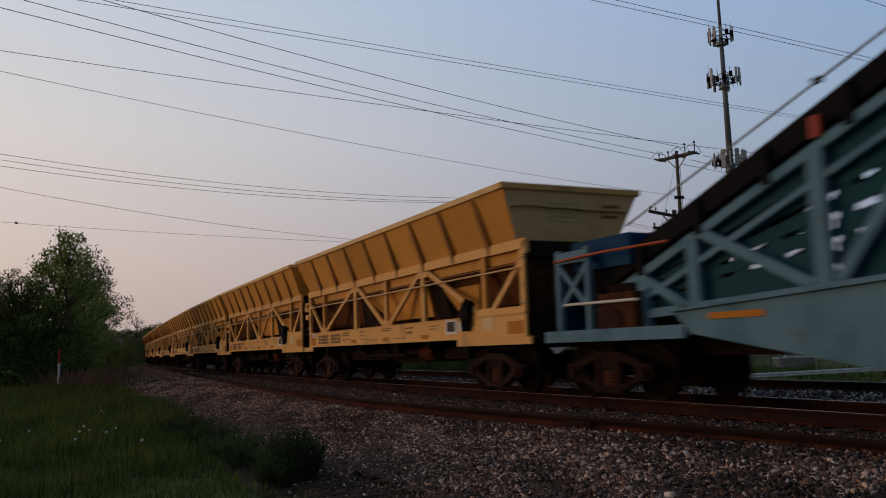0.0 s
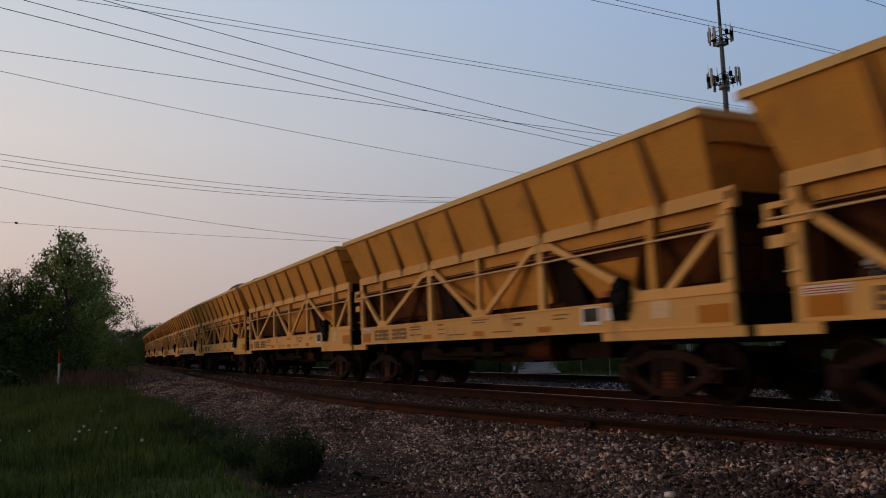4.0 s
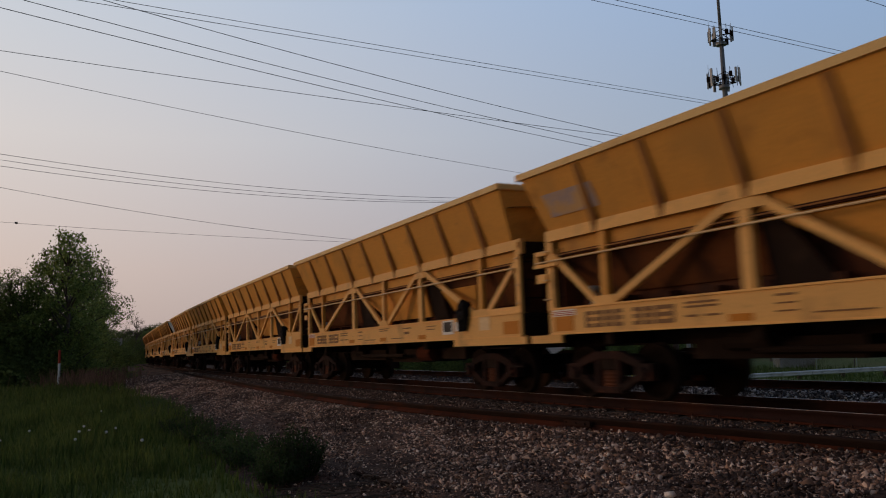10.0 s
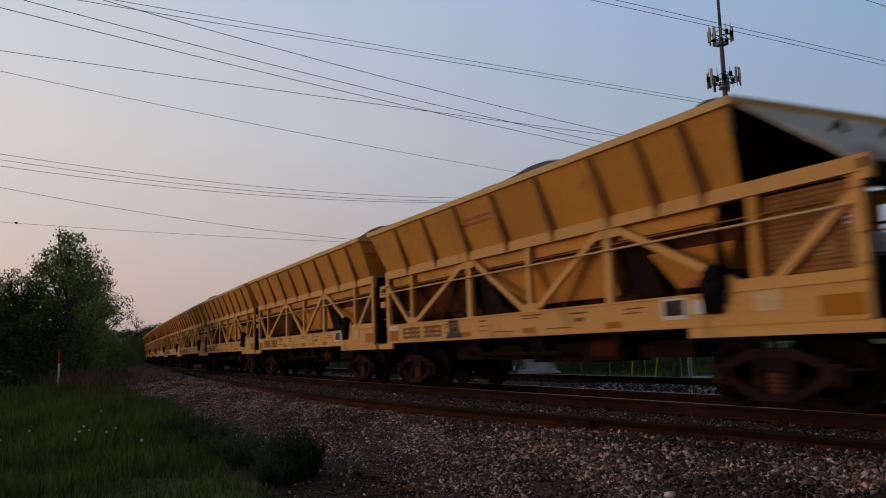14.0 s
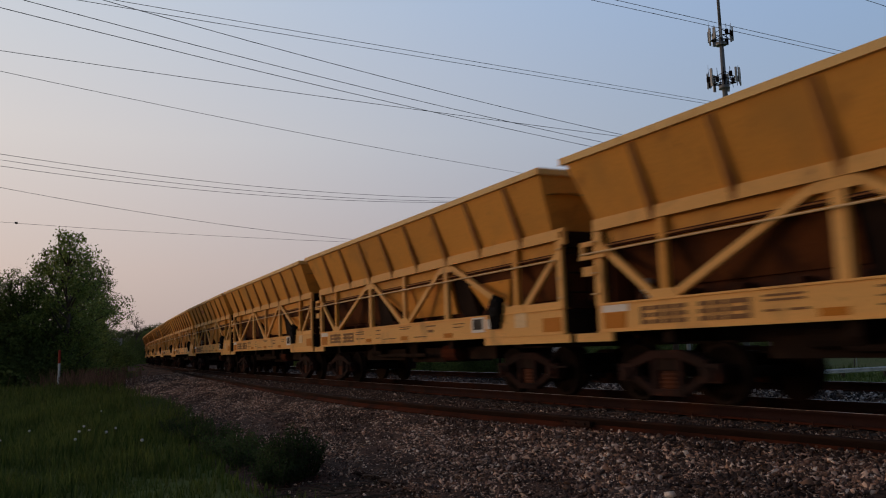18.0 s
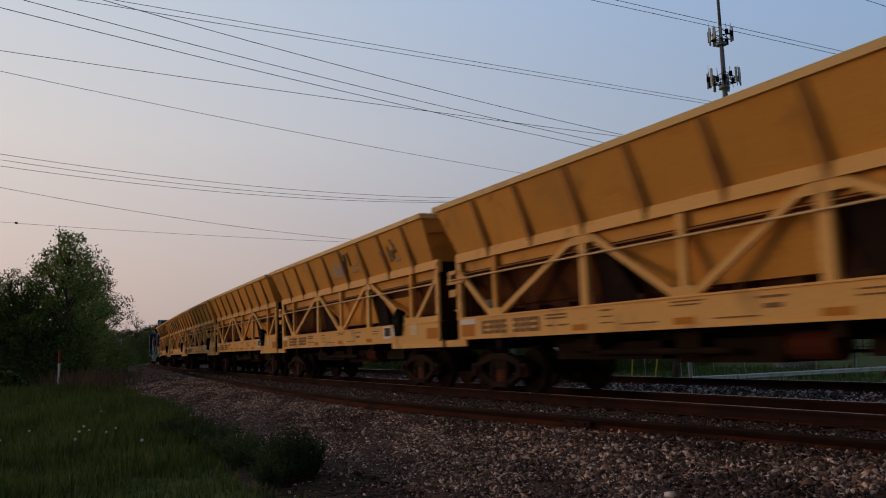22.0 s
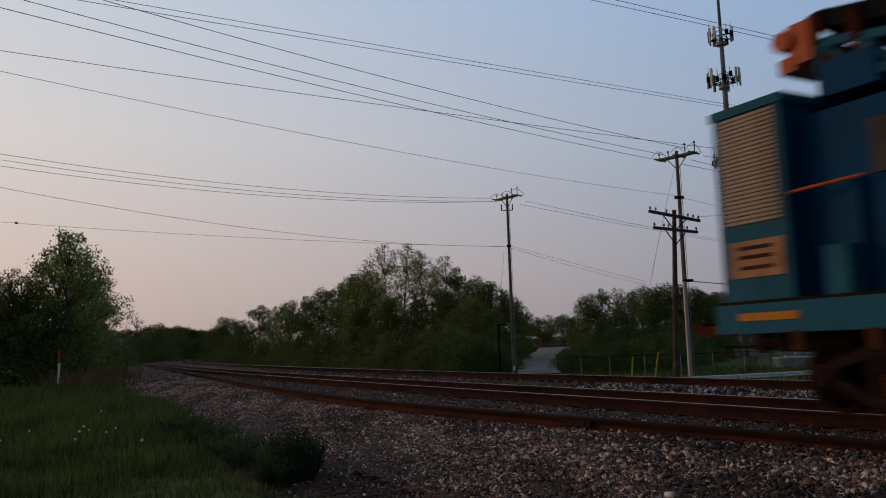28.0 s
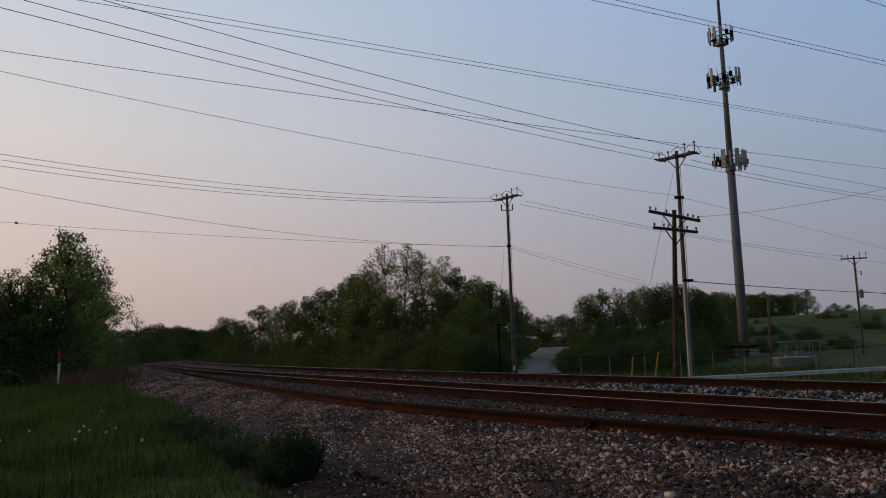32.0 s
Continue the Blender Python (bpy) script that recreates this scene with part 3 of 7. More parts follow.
def side_frame_shape(y):
    sh = Shape()
    for k in (-1, 1):
        sh.box(k * 0.89 - 0.19, k * 0.89 + 0.19, y - 0.09, y + 0.09, 0.33, 0.60)
        sh.tube((k * 0.89, y - 0.15, 0.45), (k * 0.89, y + 0.15, 0.45), 0.10, n=10)
        sh.beam((k * 0.80, y, 0.58), (k * 0.30, y, 0.74), 0.15, 0.13)
        sh.beam((k * 0.72, y, 0.38), (k * 0.30, y, 0.17), 0.15, 0.11)
        sh.beam((k * 0.27, y, 0.72), (k * 0.27, y, 0.17), 0.15, 0.10)
    sh.box(-0.33, 0.33, y - 0.08, y + 0.08, 0.68, 0.80)
    sh.box(-0.36, 0.36, y - 0.10, y + 0.10, 0.12, 0.22)
    return sh


def build_truck(parent, x, wheel_me, rigs):
    """A two-axle truck: cast side frames, springs, bolster and two turning wheelsets."""
    tr = part("truck", Shape().box(x - 0.22, x + 0.22, -1.05, 1.05, 0.50, 0.74).tube((x, 0, 0.74), (x, 0, 0.90), 0.2, n=12).box(x - 0.62, x - 0.5, -0.72, 0.72, 0.36, 0.46).box(x + 0.5, x + 0.62, -0.72, 0.72, 0.36, 0.46), DARK_STEEL, parent, "grimy rust-brown two-axle truck")
    for y in (-1.0, 1.0):
        sf = side_frame_shape(y)
        sf.v = [(a + x, b, c) for a, b, c in sf.v]
        part("side_frame", sf, TRUCK_RUST, tr, "cast rust-brown side frame")
        sp = Shape().lathe([(0.22 + q * 0.03, 0.19 if q % 2 else 0.16) for q in range(10)], 10, 'Z')
        sp.v = [(a + x, b * 0.4 + y, c) for a, b, c in sp.v]
        part("spring_nest", sp, RUST, tr, "rust-red spring nest")
    for k, kind in ((-0.89, "rear"), (0.89, "front")):
        w = part("wheelset", wheel_me, DARK_STEEL, tr, "worn steel wheelset")
        w.location = (x + k, 0, 0.45)
        rigs.append((w, x + k))
    return tr


WHEEL_ME = wheelset_mesh()
WHEEL_ME.materials.append(DARK_STEEL)
WHEEL_RIGS = []


def coupler(parent, x, d):
    sh = Shape().box(min(x, x + d * 0.34), max(x, x + d * 0.34), -0.07, 0.07, 0.80, 0.94)
    sh.solid([(x + d * 0.30, -0.13, 0.76), (x + d * 0.55, -0.06, 0.76), (x + d * 0.55, 0.09, 0.76), (x + d * 0.30, 0.13, 0.76)],
             [(x + d * 0.30, -0.13, 1.0), (x + d * 0.55, -0.06, 1.0), (x + d * 0.55, 0.09, 1.0), (x + d * 0.30, 0.13, 1.0)])
    part("coupler", sh, DARK_STEEL, parent, "dark steel knuckle coupler")
    part("brake_hose", Shape().tube((x + d * 0.2, -0.35, 0.85), (x + d * 0.42, -0.3, 0.48), 0.025).tube((x + d * 0.42, -0.3, 0.48), (x + d * 0.6, -0.2, 0.46), 0.025), BLACK, parent)


def hopper_car(short_rear=False, short_front=False, pale_end=False):
    """A ballast hopper car: truss sides, flared hopper with ribs, bins below, conveyor and trucks."""
    car = thing("hopper_car", Matrix(), "weathered yellow ballast hopper car with truss sides and ribbed hopper", "railway wagon", "hopper cars of the ballast train")
    u = lambda a: a - HALF
    x_left = 1.83 if short_rear else 0.36
    x_right = 13.35 if short_front else 14.75
    ribs = [2.95, 4.1] + RIBS[2:] if short_rear else RIBS[:6] + [11.5, 12.45] if short_front else RIBS
    in_a, in_b = (2.45 if short_rear else 0.9), (12.5 if short_front else 14.5)
    for y in (-1, 1):
        w, t = 1.17 * y, 1.56 * y
        # hopper side: nine panels between eight ribs
        edges = [x_left + 0.28] + ribs + [x_right - 0.28]
        tops = [x_left + 0.05] + ribs + [x_right - 0.05]
        for i in range(9):
            part("side_panel", Shape().plate([(u(edges[i]), w, 2.96), (u(edges[i + 1]), w, 2.96), (u(tops[i + 1]), t, 3.96), (u(tops[i]), t, 3.96)], 0.012), YELLOW, car)
        for r in ribs:
            a, b = Vector((u(r), w + 0.02 * y, 2.90)), Vector((u(r), t - 0.03 * y, 3.93))
            sec = ((-0.075, -0.02), (0.075, -0.02), (0.06, 0.06), (-0.06, 0.06))
            foot = Vector((u(r), w + 0.055 * y, 2.80))
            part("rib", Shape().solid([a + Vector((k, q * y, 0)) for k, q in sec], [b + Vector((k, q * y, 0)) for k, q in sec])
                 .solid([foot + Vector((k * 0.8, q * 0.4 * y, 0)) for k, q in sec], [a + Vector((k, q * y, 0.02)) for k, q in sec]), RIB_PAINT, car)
        lip = [(t - 0.05 * y, 3.93), (t + 0.02 * y, 3.955), (t + 0.06 * y, 3.955), (t + 0.065 * y, 4.06), (t + 0.05 * y, 4.075), (t - 0.05 * y, 4.075)]
        part("rim", Shape().solid([(u(x_left), b, c) for b, c in lip], [(u(x_right), b, c) for b, c in lip]), RIM_PAINT, car, "pale worn rim of the hopper, edge light in its paint")
        # truss
        part("top_chord", Shape().box(u(0.60), u(14.78), min(w, w + 0.07 * y), max(w, w + 0.07 * y), 2.79, 2.985).box(u(0.60), u(14.78), w - 0.06, w + 0.06, 2.79, 2.82), YELLOW_LIGHT, car)
        sill = Shape().box(u(0.60), u(14.80), min(w, w + 0.05 * y), max(w, w + 0.05 * y), 1.14, 1.555)
        for z0, z1 in ((1.555, 1.585), (1.11, 1.14)):
            part("sill_flange", Shape().box(u(0.60), u(14.80), w - 0.075, w + 0.075, z0, z1), YELLOW_LIGHT, car)
        part("side_sill", sill, YELLOW_LIGHT, car, "deep pale yellow side sill with stencilled marks")
        for k0, k1 in ((-0.02, 0.95), (12.0, 15.1)):
            part("end_sill", Shape().box(u(k0), u(k1), min(w, w + 0.06 * y), max(w, w + 0.06 * y), 0.965, 1.11), YELLOW_LIGHT, car)
        for i, p in enumerate(POSTS):
            wide = 0.10 if i in (0, 2, 4, 6) else 0.075
            zt = 2.80
            part("post", Shape().box(u(p - wide), u(p + wide), w - 0.045, w + 0.045, 1.56, zt), YELLOW_LIGHT if i != 1 and i != 5 else YELLOW, car)
        for (a, za), (b, zb) in (((0.72, 2.55), (2.0, 1.60)), ((5.2, 2.82), (2.35, 1.60)), ((5.45, 2.82), (7.5, 1.60)), ((10.1, 2.82), (7.9, 1.60)), ((10.4, 2.80), (13.05, 1.60)), ((14.6, 2.55), (13.45, 1.60))):
            part("diagonal", Shape().beam((u(a), w, za), (u(b), w, zb), 0.07, 0.12), YELLOW_LIGHT, car)
        for p, z0, z1 in ((2.2, 1.57, 1.72), (7.7, 1.57, 1.72), (13.25, 1.57, 1.72), (5.33, 2.64, 2.80), (10.24, 2.64, 2.80)):
            part("gusset_plate", Shape().solid([(u(p - 0.34), w - 0.052, z0), (u(p + 0.34), w - 0.052, z0), (u(p + 0.2), w - 0.052, z1), (u(p - 0.2), w - 0.052, z1)],
                                               [(u(p - 0.34), w + 0.052, z0), (u(p + 0.34), w + 0.052, z0), (u(p + 0.2), w + 0.052, z1), (u(p - 0.2), w + 0.052, z1)]), YELLOW_LIGHT, car)
        pipe = Shape().tube((u(0.3), w + 0.11 * y, 2.43), (u(14.62), w + 0.11 * y, 2.43), 0.017)
        part("pull_rod", pipe, PALE_ROD, car, "long thin pale pull rod")
        part("brake_pipe", Shape().tube((u(0.8), w + 0.02 * y, 2.53), (u(14.5), w + 0.02 * y, 2.53), 0.013, n=6), RIB_PAINT, car, "thin brown brake pipe")
        # brackets at the ends of the truss
        s0, s1 = min(w, w + 0.09 * y), max(w, w + 0.09 * y)
        part("end_bracket", Shape().box(u(0.26), u(0.62), s0, s1, 2.56, 2.64).box(u(0.22), u(0.92), s0, s1, 2.34, 2.40).box(u(0.26), u(0.34), s0, s1, 2.40, 2.56).box(u(0.30), u(0.60), s0, s1, 2.06, 2.22), YELLOW_LIGHT, car, "pale bracket for the pull rod")
        part("end_loop", Shape().box(u(14.78), u(15.06), s0, s1, 2.93, 2.985).box(u(14.78), u(15.06), s0, s1, 2.69, 2.74).box(u(15.0), u(15.06), s0, s1, 2.74, 2.93).box(u(14.78), u(15.0), s0 + 0.03, s1 - 0.03, 2.74, 2.82), YELLOW_LIGHT, car, "pale square lifting loop")
        part("front_apron", Shape().box(u(12.42), u(14.60), w - 0.04, w + 0.04, 1.585, 1.70), YELLOW_LIGHT, car)
        # hopper below the chord
        part("inner_side", Shape().plate([(u(in_a - 0.1), w - 0.10 * y, 2.45), (u(in_b), w - 0.10 * y, 2.45), (u(in_b + 0.1), w - 0.04 * y, 2.97), (u(in_a - 0.2), w - 0.04 * y, 2.97)], 0.012), YELLOW, car)
        part("angle_rail", Shape().box(u(in_a), u(in_b - 0.1), w - 0.16, w - 0.02, 2.50, 2.57) if y > 0 else Shape().box(u(in_a), u(in_b - 0.1), w + 0.02, w + 0.16, 2.50, 2.57), RUST, car)
    # floor bins: two funnels with sloped ends and rust-brown slope sheets at the car's ends
    for (a0, a1), (b0, b1) in (((5.75, 10.1), (7.2, 10.0)), ((11.02, 12.75), (11.4, 12.35))):
        z1 = 2.46 if a0 < 9 else 2.28
        part("hopper_bin", Shape().solid([(u(b0), -0.82, 1.72), (u(b1), -0.82, 1.72), (u(b1), 0.82, 1.72), (u(b0), 0.82, 1.72)],
                                         [(u(a0), -1.04, z1), (u(a1), -1.04, z1), (u(a1), 1.04, z1), (u(a0), 1.04, z1)]), YELLOW, car, "funnel-shaped yellow bin")
    # bin's upper part drawn dark: the angle rail's shade is in its colour
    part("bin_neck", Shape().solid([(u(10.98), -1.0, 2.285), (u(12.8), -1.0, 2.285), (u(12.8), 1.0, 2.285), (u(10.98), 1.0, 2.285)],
                                   [(u(10.85), -1.03, 2.46), (u(12.9), -1.03, 2.46), (u(12.9), 1.03, 2.46), (u(10.85), 1.03, 2.46)]), SLOPE_RUST_SHADE, car, "rust-brown neck of the bin, darkened as rail shade")
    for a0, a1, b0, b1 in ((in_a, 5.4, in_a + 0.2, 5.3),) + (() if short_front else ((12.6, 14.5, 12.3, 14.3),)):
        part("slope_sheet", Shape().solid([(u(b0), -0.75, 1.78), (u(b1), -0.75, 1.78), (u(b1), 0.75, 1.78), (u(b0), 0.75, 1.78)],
                                          [(u(a0), -1.02, 2.46), (u(a1), -1.02, 2.46), (u(a1), 1.02, 2.46), (u(a0), 1.02, 2.46)]), SLOPE_RUST_SHADE, car, "rust-stained slope sheet")
    # inner wall and bulkheads added to close the view through the bays
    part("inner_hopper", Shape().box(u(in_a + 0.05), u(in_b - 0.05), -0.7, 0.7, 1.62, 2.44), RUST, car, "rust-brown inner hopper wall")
    for a in (in_a, in_b - 0.02):
        part("end_bulkhead", Shape().box(u(a) - 0.015, u(a) + 0.015, -1.1, 1.1, 1.58, 2.70), RUST, car, "brown end bulkhead")
    text = Shape()
    for k, (y0, y1) in enumerate(((-0.5, 0.25), (-0.5, 0.2), (-0.5, 0.3), (-0.5, 0.1), (-0.5, 0.28))):
        z = 3.72 - k * 0.085
        xx = u(x_right - 0.28 + (z - 2.96) * 0.23) + 0.012
        text.box(xx - 0.008, xx + 0.006, y0, y1, z, z + 0.045)
    if pale_end:
        tagged(part("end_stencil", text, TEXT_PALE, car, "block of pale stencilled lines on the hopper end"), kind="stuff")
    marks = Shape()
    for k in range(2):
        z = 3.68 - k * 0.2
        xx = u(x_right - 0.28 + (z - 2.96) * 0.23) + 0.012
        marks.box(xx - 0.008, xx + 0.006, 0.75, 1.15, z, z + 0.08)
    if pale_end:
        tagged(part("end_mark", marks, LETTER, car), kind="stuff")
    for a, b, d, short in ((x_left, x_left + 0.28, -1, short_rear), (x_right, x_right - 0.28, 1, short_front)):
        if short:
            # roof-like cover sloping down to the car's end over an open machine bay
            e = 0.75 if d < 0 else 14.6
            # hopper end coloured dark, standing for the shade under the cover
            part("end_bulkhead", Shape().plate([(u(b), -1.15, 2.96), (u(b), 1.15, 2.96), (u(a), 1.54, 3.96), (u(a), -1.54, 3.96)], 0.012), DARK_STEEL, car)
            cover = part("end_cover", Shape().plate([(u(a), -1.5, 4.0), (u(a), 1.5, 4.0), (u(e), 1.12, 2.98), (u(e), -1.12, 2.98)], 0.02), PALE_COVER, car, "pale grey sloping cover sheet")
            for y in (-0.45, 0.55):
                mid = u(a + (e - a) * 0.45)
                part("lifting_lug", Shape().tube((mid - 0.12, y, 3.56), (mid - 0.02, y, 3.68), 0.03, n=6).tube((mid - 0.02, y, 3.68), (mid + 0.1, y, 3.5), 0.03, n=6), RUST, cover)
            m0, m1 = (0.78, 2.08) if d < 0 else (13.36, 14.58)
            mesh = Shape()
            for k in range(27):
                x = u(m0 + (m1 - m0) * k / 26)
                mesh.box(x - 0.015, x + 0.015, -1.12, -1.115, 1.62, 2.74)
            for k in range(18):
                z = 1.62 + 1.12 * k / 17
                mesh.box(u(m0), u(m1), -1.118, -1.112, z - 0.018, z + 0.018)
            tagged(part("screen", mesh, RIB_PAINT, car, "rusty mesh screen"), kind="stuff")
            drum = Shape().lathe([(-0.5, 0.1), (-0.45, 0.34), (0.45, 0.34), (0.5, 0.1)], 16)
            drum.v = [(p + u((m0 + m1) / 2 + 0.35 * -d), q + 0.2, r + 2.0) for p, q, r in drum.v]
            part("white_tank", drum, WHITE, car, "white fuel tank behind the screen")
            part("engine_block", Shape().box(u(m0 + 0.15), u(m0 + 0.65), -0.8, 0.3, 1.58, 1.95).tube((u(m0 + 0.4), -0.3, 1.95), (u(m0 + 0.4), -0.3, 2.5), 0.06), BLACK, car)
            part("end_rim", Shape().box(u(a) - 0.06, u(a) + 0.06, -1.625, 1.625, 3.955, 4.072), YELLOW_LIGHT, car)
            continue
        part("end_sheet", Shape().plate([(u(b), -1.172, 2.96), (u(b), 1.172, 2.96), (u(a - 0.05 * d), 1.565, 3.965), (u(a - 0.05 * d), -1.565, 3.965)], 0.014).plate([(u(b), -1.15, 2.96), (u(b), 1.15, 2.96), (u(b - 0.5 * d), 1.05, 2.45), (u(b - 0.5 * d), -1.05, 2.45)], 0.012), YELLOW_PALE if pale_end else YELLOW, car, "pale yellow end sheet" if pale_end else "yellow end sheet")
        part("end_rim", Shape().box(u(a) - 0.06, u(a) + 0.06, -1.625, 1.625, 3.955, 4.072), YELLOW_LIGHT, car)
    # end beams and platforms coloured dark to stand for shade between the cars
    for e in (0.66, 14.70):
        part("end_beam", Shape().box(u(e) - 0.1, u(e) + 0.1, -1.16, 1.16, 2.66, 2.95), DARK_STEEL, car)
        part("end_buffer_beam", Shape().box(u(e) - 0.12, u(e) + 0.12, -1.12, 1.12, 1.15, 1.55), DARK_STEEL, car)
        side = -1 if e < 5 else 1
        for z in (1.75, 2.1, 2.62):
            part("grab_iron", Shape().tube((u(e) - 0.02, -1.26, z), (u(e) + 0.12 * side, -1.26, z), 0.014, n=6).tube((u(e) - 0.02, -1.26, z), (u(e) - 0.02, -1.2, z), 0.014, n=6), PALE_ROD, car, "pale worn grab iron")
        part("hose_bundle", Shape().tube((u(e) + 0.12 * side, -0.5, 2.5), (u(e) + 0.24 * side, -0.7, 1.7), 0.035, n=6).tube((u(e) + 0.12 * side, 0.2, 2.6), (u(e) + 0.22 * side, 0.1, 1.6), 0.05, n=6).box(u(e) + 0.02, u(e) + 0.3 * side, -0.3, 0.1, 1.9, 2.4), RUST, car)
        part("platform", Shape().box(u(e) - 0.55, u(e) + 0.55, -1.12, 1.12, 1.09, 1.125), DARK_STEEL, car)
    part("load", load_shape(x_left, x_right), STONE_LOAD, car, "grey gravel load")
    # conveyor under the bins
    part("conveyor_trough", Shape().box(u(0.8), u(14.4), -0.62, 0.62, 1.46, 1.56), DARK_STEEL, car, "dark conveyor trough")
    idler = Shape().box(-0.06, 0.06, -1.02, -0.86, 1.575, 1.70).tube((0, -0.86, 1.66), (0, 0.86, 1.66), 0.05).mesh("idler")
    idler.materials.append(RUST)
    for i in range(13):
        part("idler", idler, RUST, car).location.x = u(1.4 + i * 1.02)
    # marks on the camera's side
    w = -1.17
    yy = w - 0.055
    lab = lambda a, b, z0, z1, mat, name, text="": part(name, Shape().box(u(a), u(b), yy - 0.006, yy + 0.004, z0, z1), mat, car, text)
    for a in (0.76, 14.12):
        lab(a, a + 0.55, 1.17, 1.42, AMBER, "reflector", "orange reflector plate")
    for a in (4.95, 7.45, 10.1):
        lab(a, a + 0.42, 1.17, 1.27, AMBER, "reflector", "orange reflector plate")
    # road marks and number: each sign a block of three plain bars
    for k, a in enumerate((1.66, 1.92, 2.18, 2.44, 2.92, 3.18, 3.44, 3.66)):
        sign = Shape()
        for z in (1.205, 1.31, 1.415):
            sign.box(u(a), u(a + 0.21), yy - 0.006, yy + 0.004, z, z + 0.062)
        x = a + (0.0, 0.07, 0.14)[k * 2 % 3]
        sign.box(u(x), u(x + 0.07), yy - 0.0055, yy + 0.0035, 1.24, 1.44)
        part("stencil_mark", sign, LETTER, car)
    lab(0.72, 1.38, 1.43, 1.545, WHITE, "sticker", "white sticker on the sill")
    small = Shape()
    for a, b, z0, z1 in ((4.1, 4.75, 1.46, 1.49), (4.1, 4.75, 1.40, 1.43), (4.1, 4.35, 1.27, 1.30), (4.5, 4.8, 1.27, 1.30), (5.75, 6.05, 1.46, 1.49), (5.75, 6.05, 1.36, 1.38), (5.75, 6.05, 1.26, 1.28),
                         (6.3, 7.1, 1.22, 1.24), (7.4, 8.1, 1.49, 1.51), (7.4, 8.0, 1.44, 1.46), (8.3, 9.1, 1.22, 1.24), (9.1, 9.6, 1.45, 1.48), (9.2, 9.5, 1.32, 1.38), (10.6, 11.1, 1.45, 1.47), (10.6, 11.0, 1.38, 1.40)):
        small.box(u(a), u(b), yy - 0.006, yy + 0.004, z0, z1)
    tagged(part("small_stencil", small, LETTER, car), kind="stuff")
    frame_me = Shape().box(u(11.46), u(12.0), yy - 0.012, yy + 0.004, 1.24, 1.56)
    part("placard", frame_me, WHITE, car, "white-framed dark placard")
    lab(11.53, 11.93, 1.30, 1.52, STAINED, "placard_field").location.y = -0.008
    lab(12.08, 12.35, 1.30, 1.50, WHITE, "sticker")
    lab(13.2, 13.6, 1.28, 1.56, PALE_ROD, "data_plate")
    # drive motor with a ragged black cover, reservoir and brake gear
    rag = random.Random(12)
    cover = Shape().lathe([(-1.37, 0.06), (-1.35, 0.19), (-1.28, 0.25), (-1.18, 0.24), (-1.12, 0.18), (-1.09, 0.04)], 14)
    cover.v = [(a * rag.uniform(0.75, 1.2) + u(12.55), b + rag.uniform(-0.02, 0.02), c * rag.uniform(0.8, 1.2) + 1.70) for a, b, c in cover.v]
    for k in range(7):
        x = 12.36 + k * 0.06
        cover.beam((u(x), -1.30 + rag.uniform(-0.04, 0.02), 1.62), (u(x + rag.uniform(-0.05, 0.05)), -1.27, rag.uniform(1.26, 1.44)), 0.07, 0.05)
    part("motor_cover", cover, BLACK, car, "ragged black rubber motor cover hanging over the sill")
    # dark sheets stand in for the shaded openings beside both bins
    part("drive_chute", Shape().solid([(u(10.55), -0.98, 1.6), (u(11.3), -0.98, 1.6), (u(11.3), -0.88, 1.6), (u(10.55), -0.88, 1.6)], [(u(10.34), -1.06, 2.45), (u(10.98), -1.06, 2.45), (u(10.98), -0.93, 2.45), (u(10.34), -0.93, 2.45)]), DARK_STEEL, car, "dark sheet standing for the shaded opening behind the post")
    part("discharge_chute", Shape().solid([(u(5.55), -0.98, 1.6), (u(6.5), -0.98, 1.6), (u(6.5), -0.88, 1.6), (u(5.55), -0.88, 1.6)], [(u(5.44), -1.06, 2.45), (u(5.82), -1.06, 2.45), (u(5.82), -0.93, 2.45), (u(5.44), -0.93, 2.45)]), DARK_STEEL, car, "dark sheet standing for the shaded gap beside the bin")
    # canister added to stand for the white gleams behind the truss
    can = Shape().lathe([(0.0, 0.05), (0.02, 0.15), (0.08, 0.15), (0.10, 0.09), (0.14, 0.09), (0.16, 0.15), (0.22, 0.15), (0.24, 0.09), (0.28, 0.09), (0.30, 0.15), (0.36, 0.15), (0.38, 0.05)], 12, 'Z')
    can.v = [(a * 0.7 + u(1.42), b * 0.7 - 0.85, c * 0.9 + 1.60) for a, b, c in can.v]
    part("air_filter", can, PANEL_GREY, car, "pale ribbed canister standing for white gleams behind the truss")
    part("red_guard", Shape().box(u(11.8), u(12.5), -1.03, -0.97, 1.72, 1.80), RED, car)
    part("underframe_gear", Shape().box(u(3.7), u(6.6), -0.75, 0.75, 0.66, 0.95).box(u(6.8), u(8.9), -0.62, 0.62, 0.60, 0.95).box(u(10.3), u(11.5), -0.7, 0.7, 0.68, 0.95).tube((u(5.0), -0.85, 0.78), (u(8.2), -0.85, 0.78), 0.05), DARK_STEEL, car, "grimy gear under the frame")
    part("center_sill", Shape().box(u(0.4), u(14.8), -0.26, 0.26, 0.88, 1.2), DARK_STEEL, car)
    tank = Shape().lathe([(-0.42, 0.05), (-0.38, 0.19), (0.38, 0.19), (0.42, 0.05)], 12, 'X')
    tank.v = [(a + u(9.6), b - 0.75, c + 0.82) for a, b, c in tank.v]
    part("air_reservoir", tank, RUST_BRIGHT, car, "rusty air reservoir")
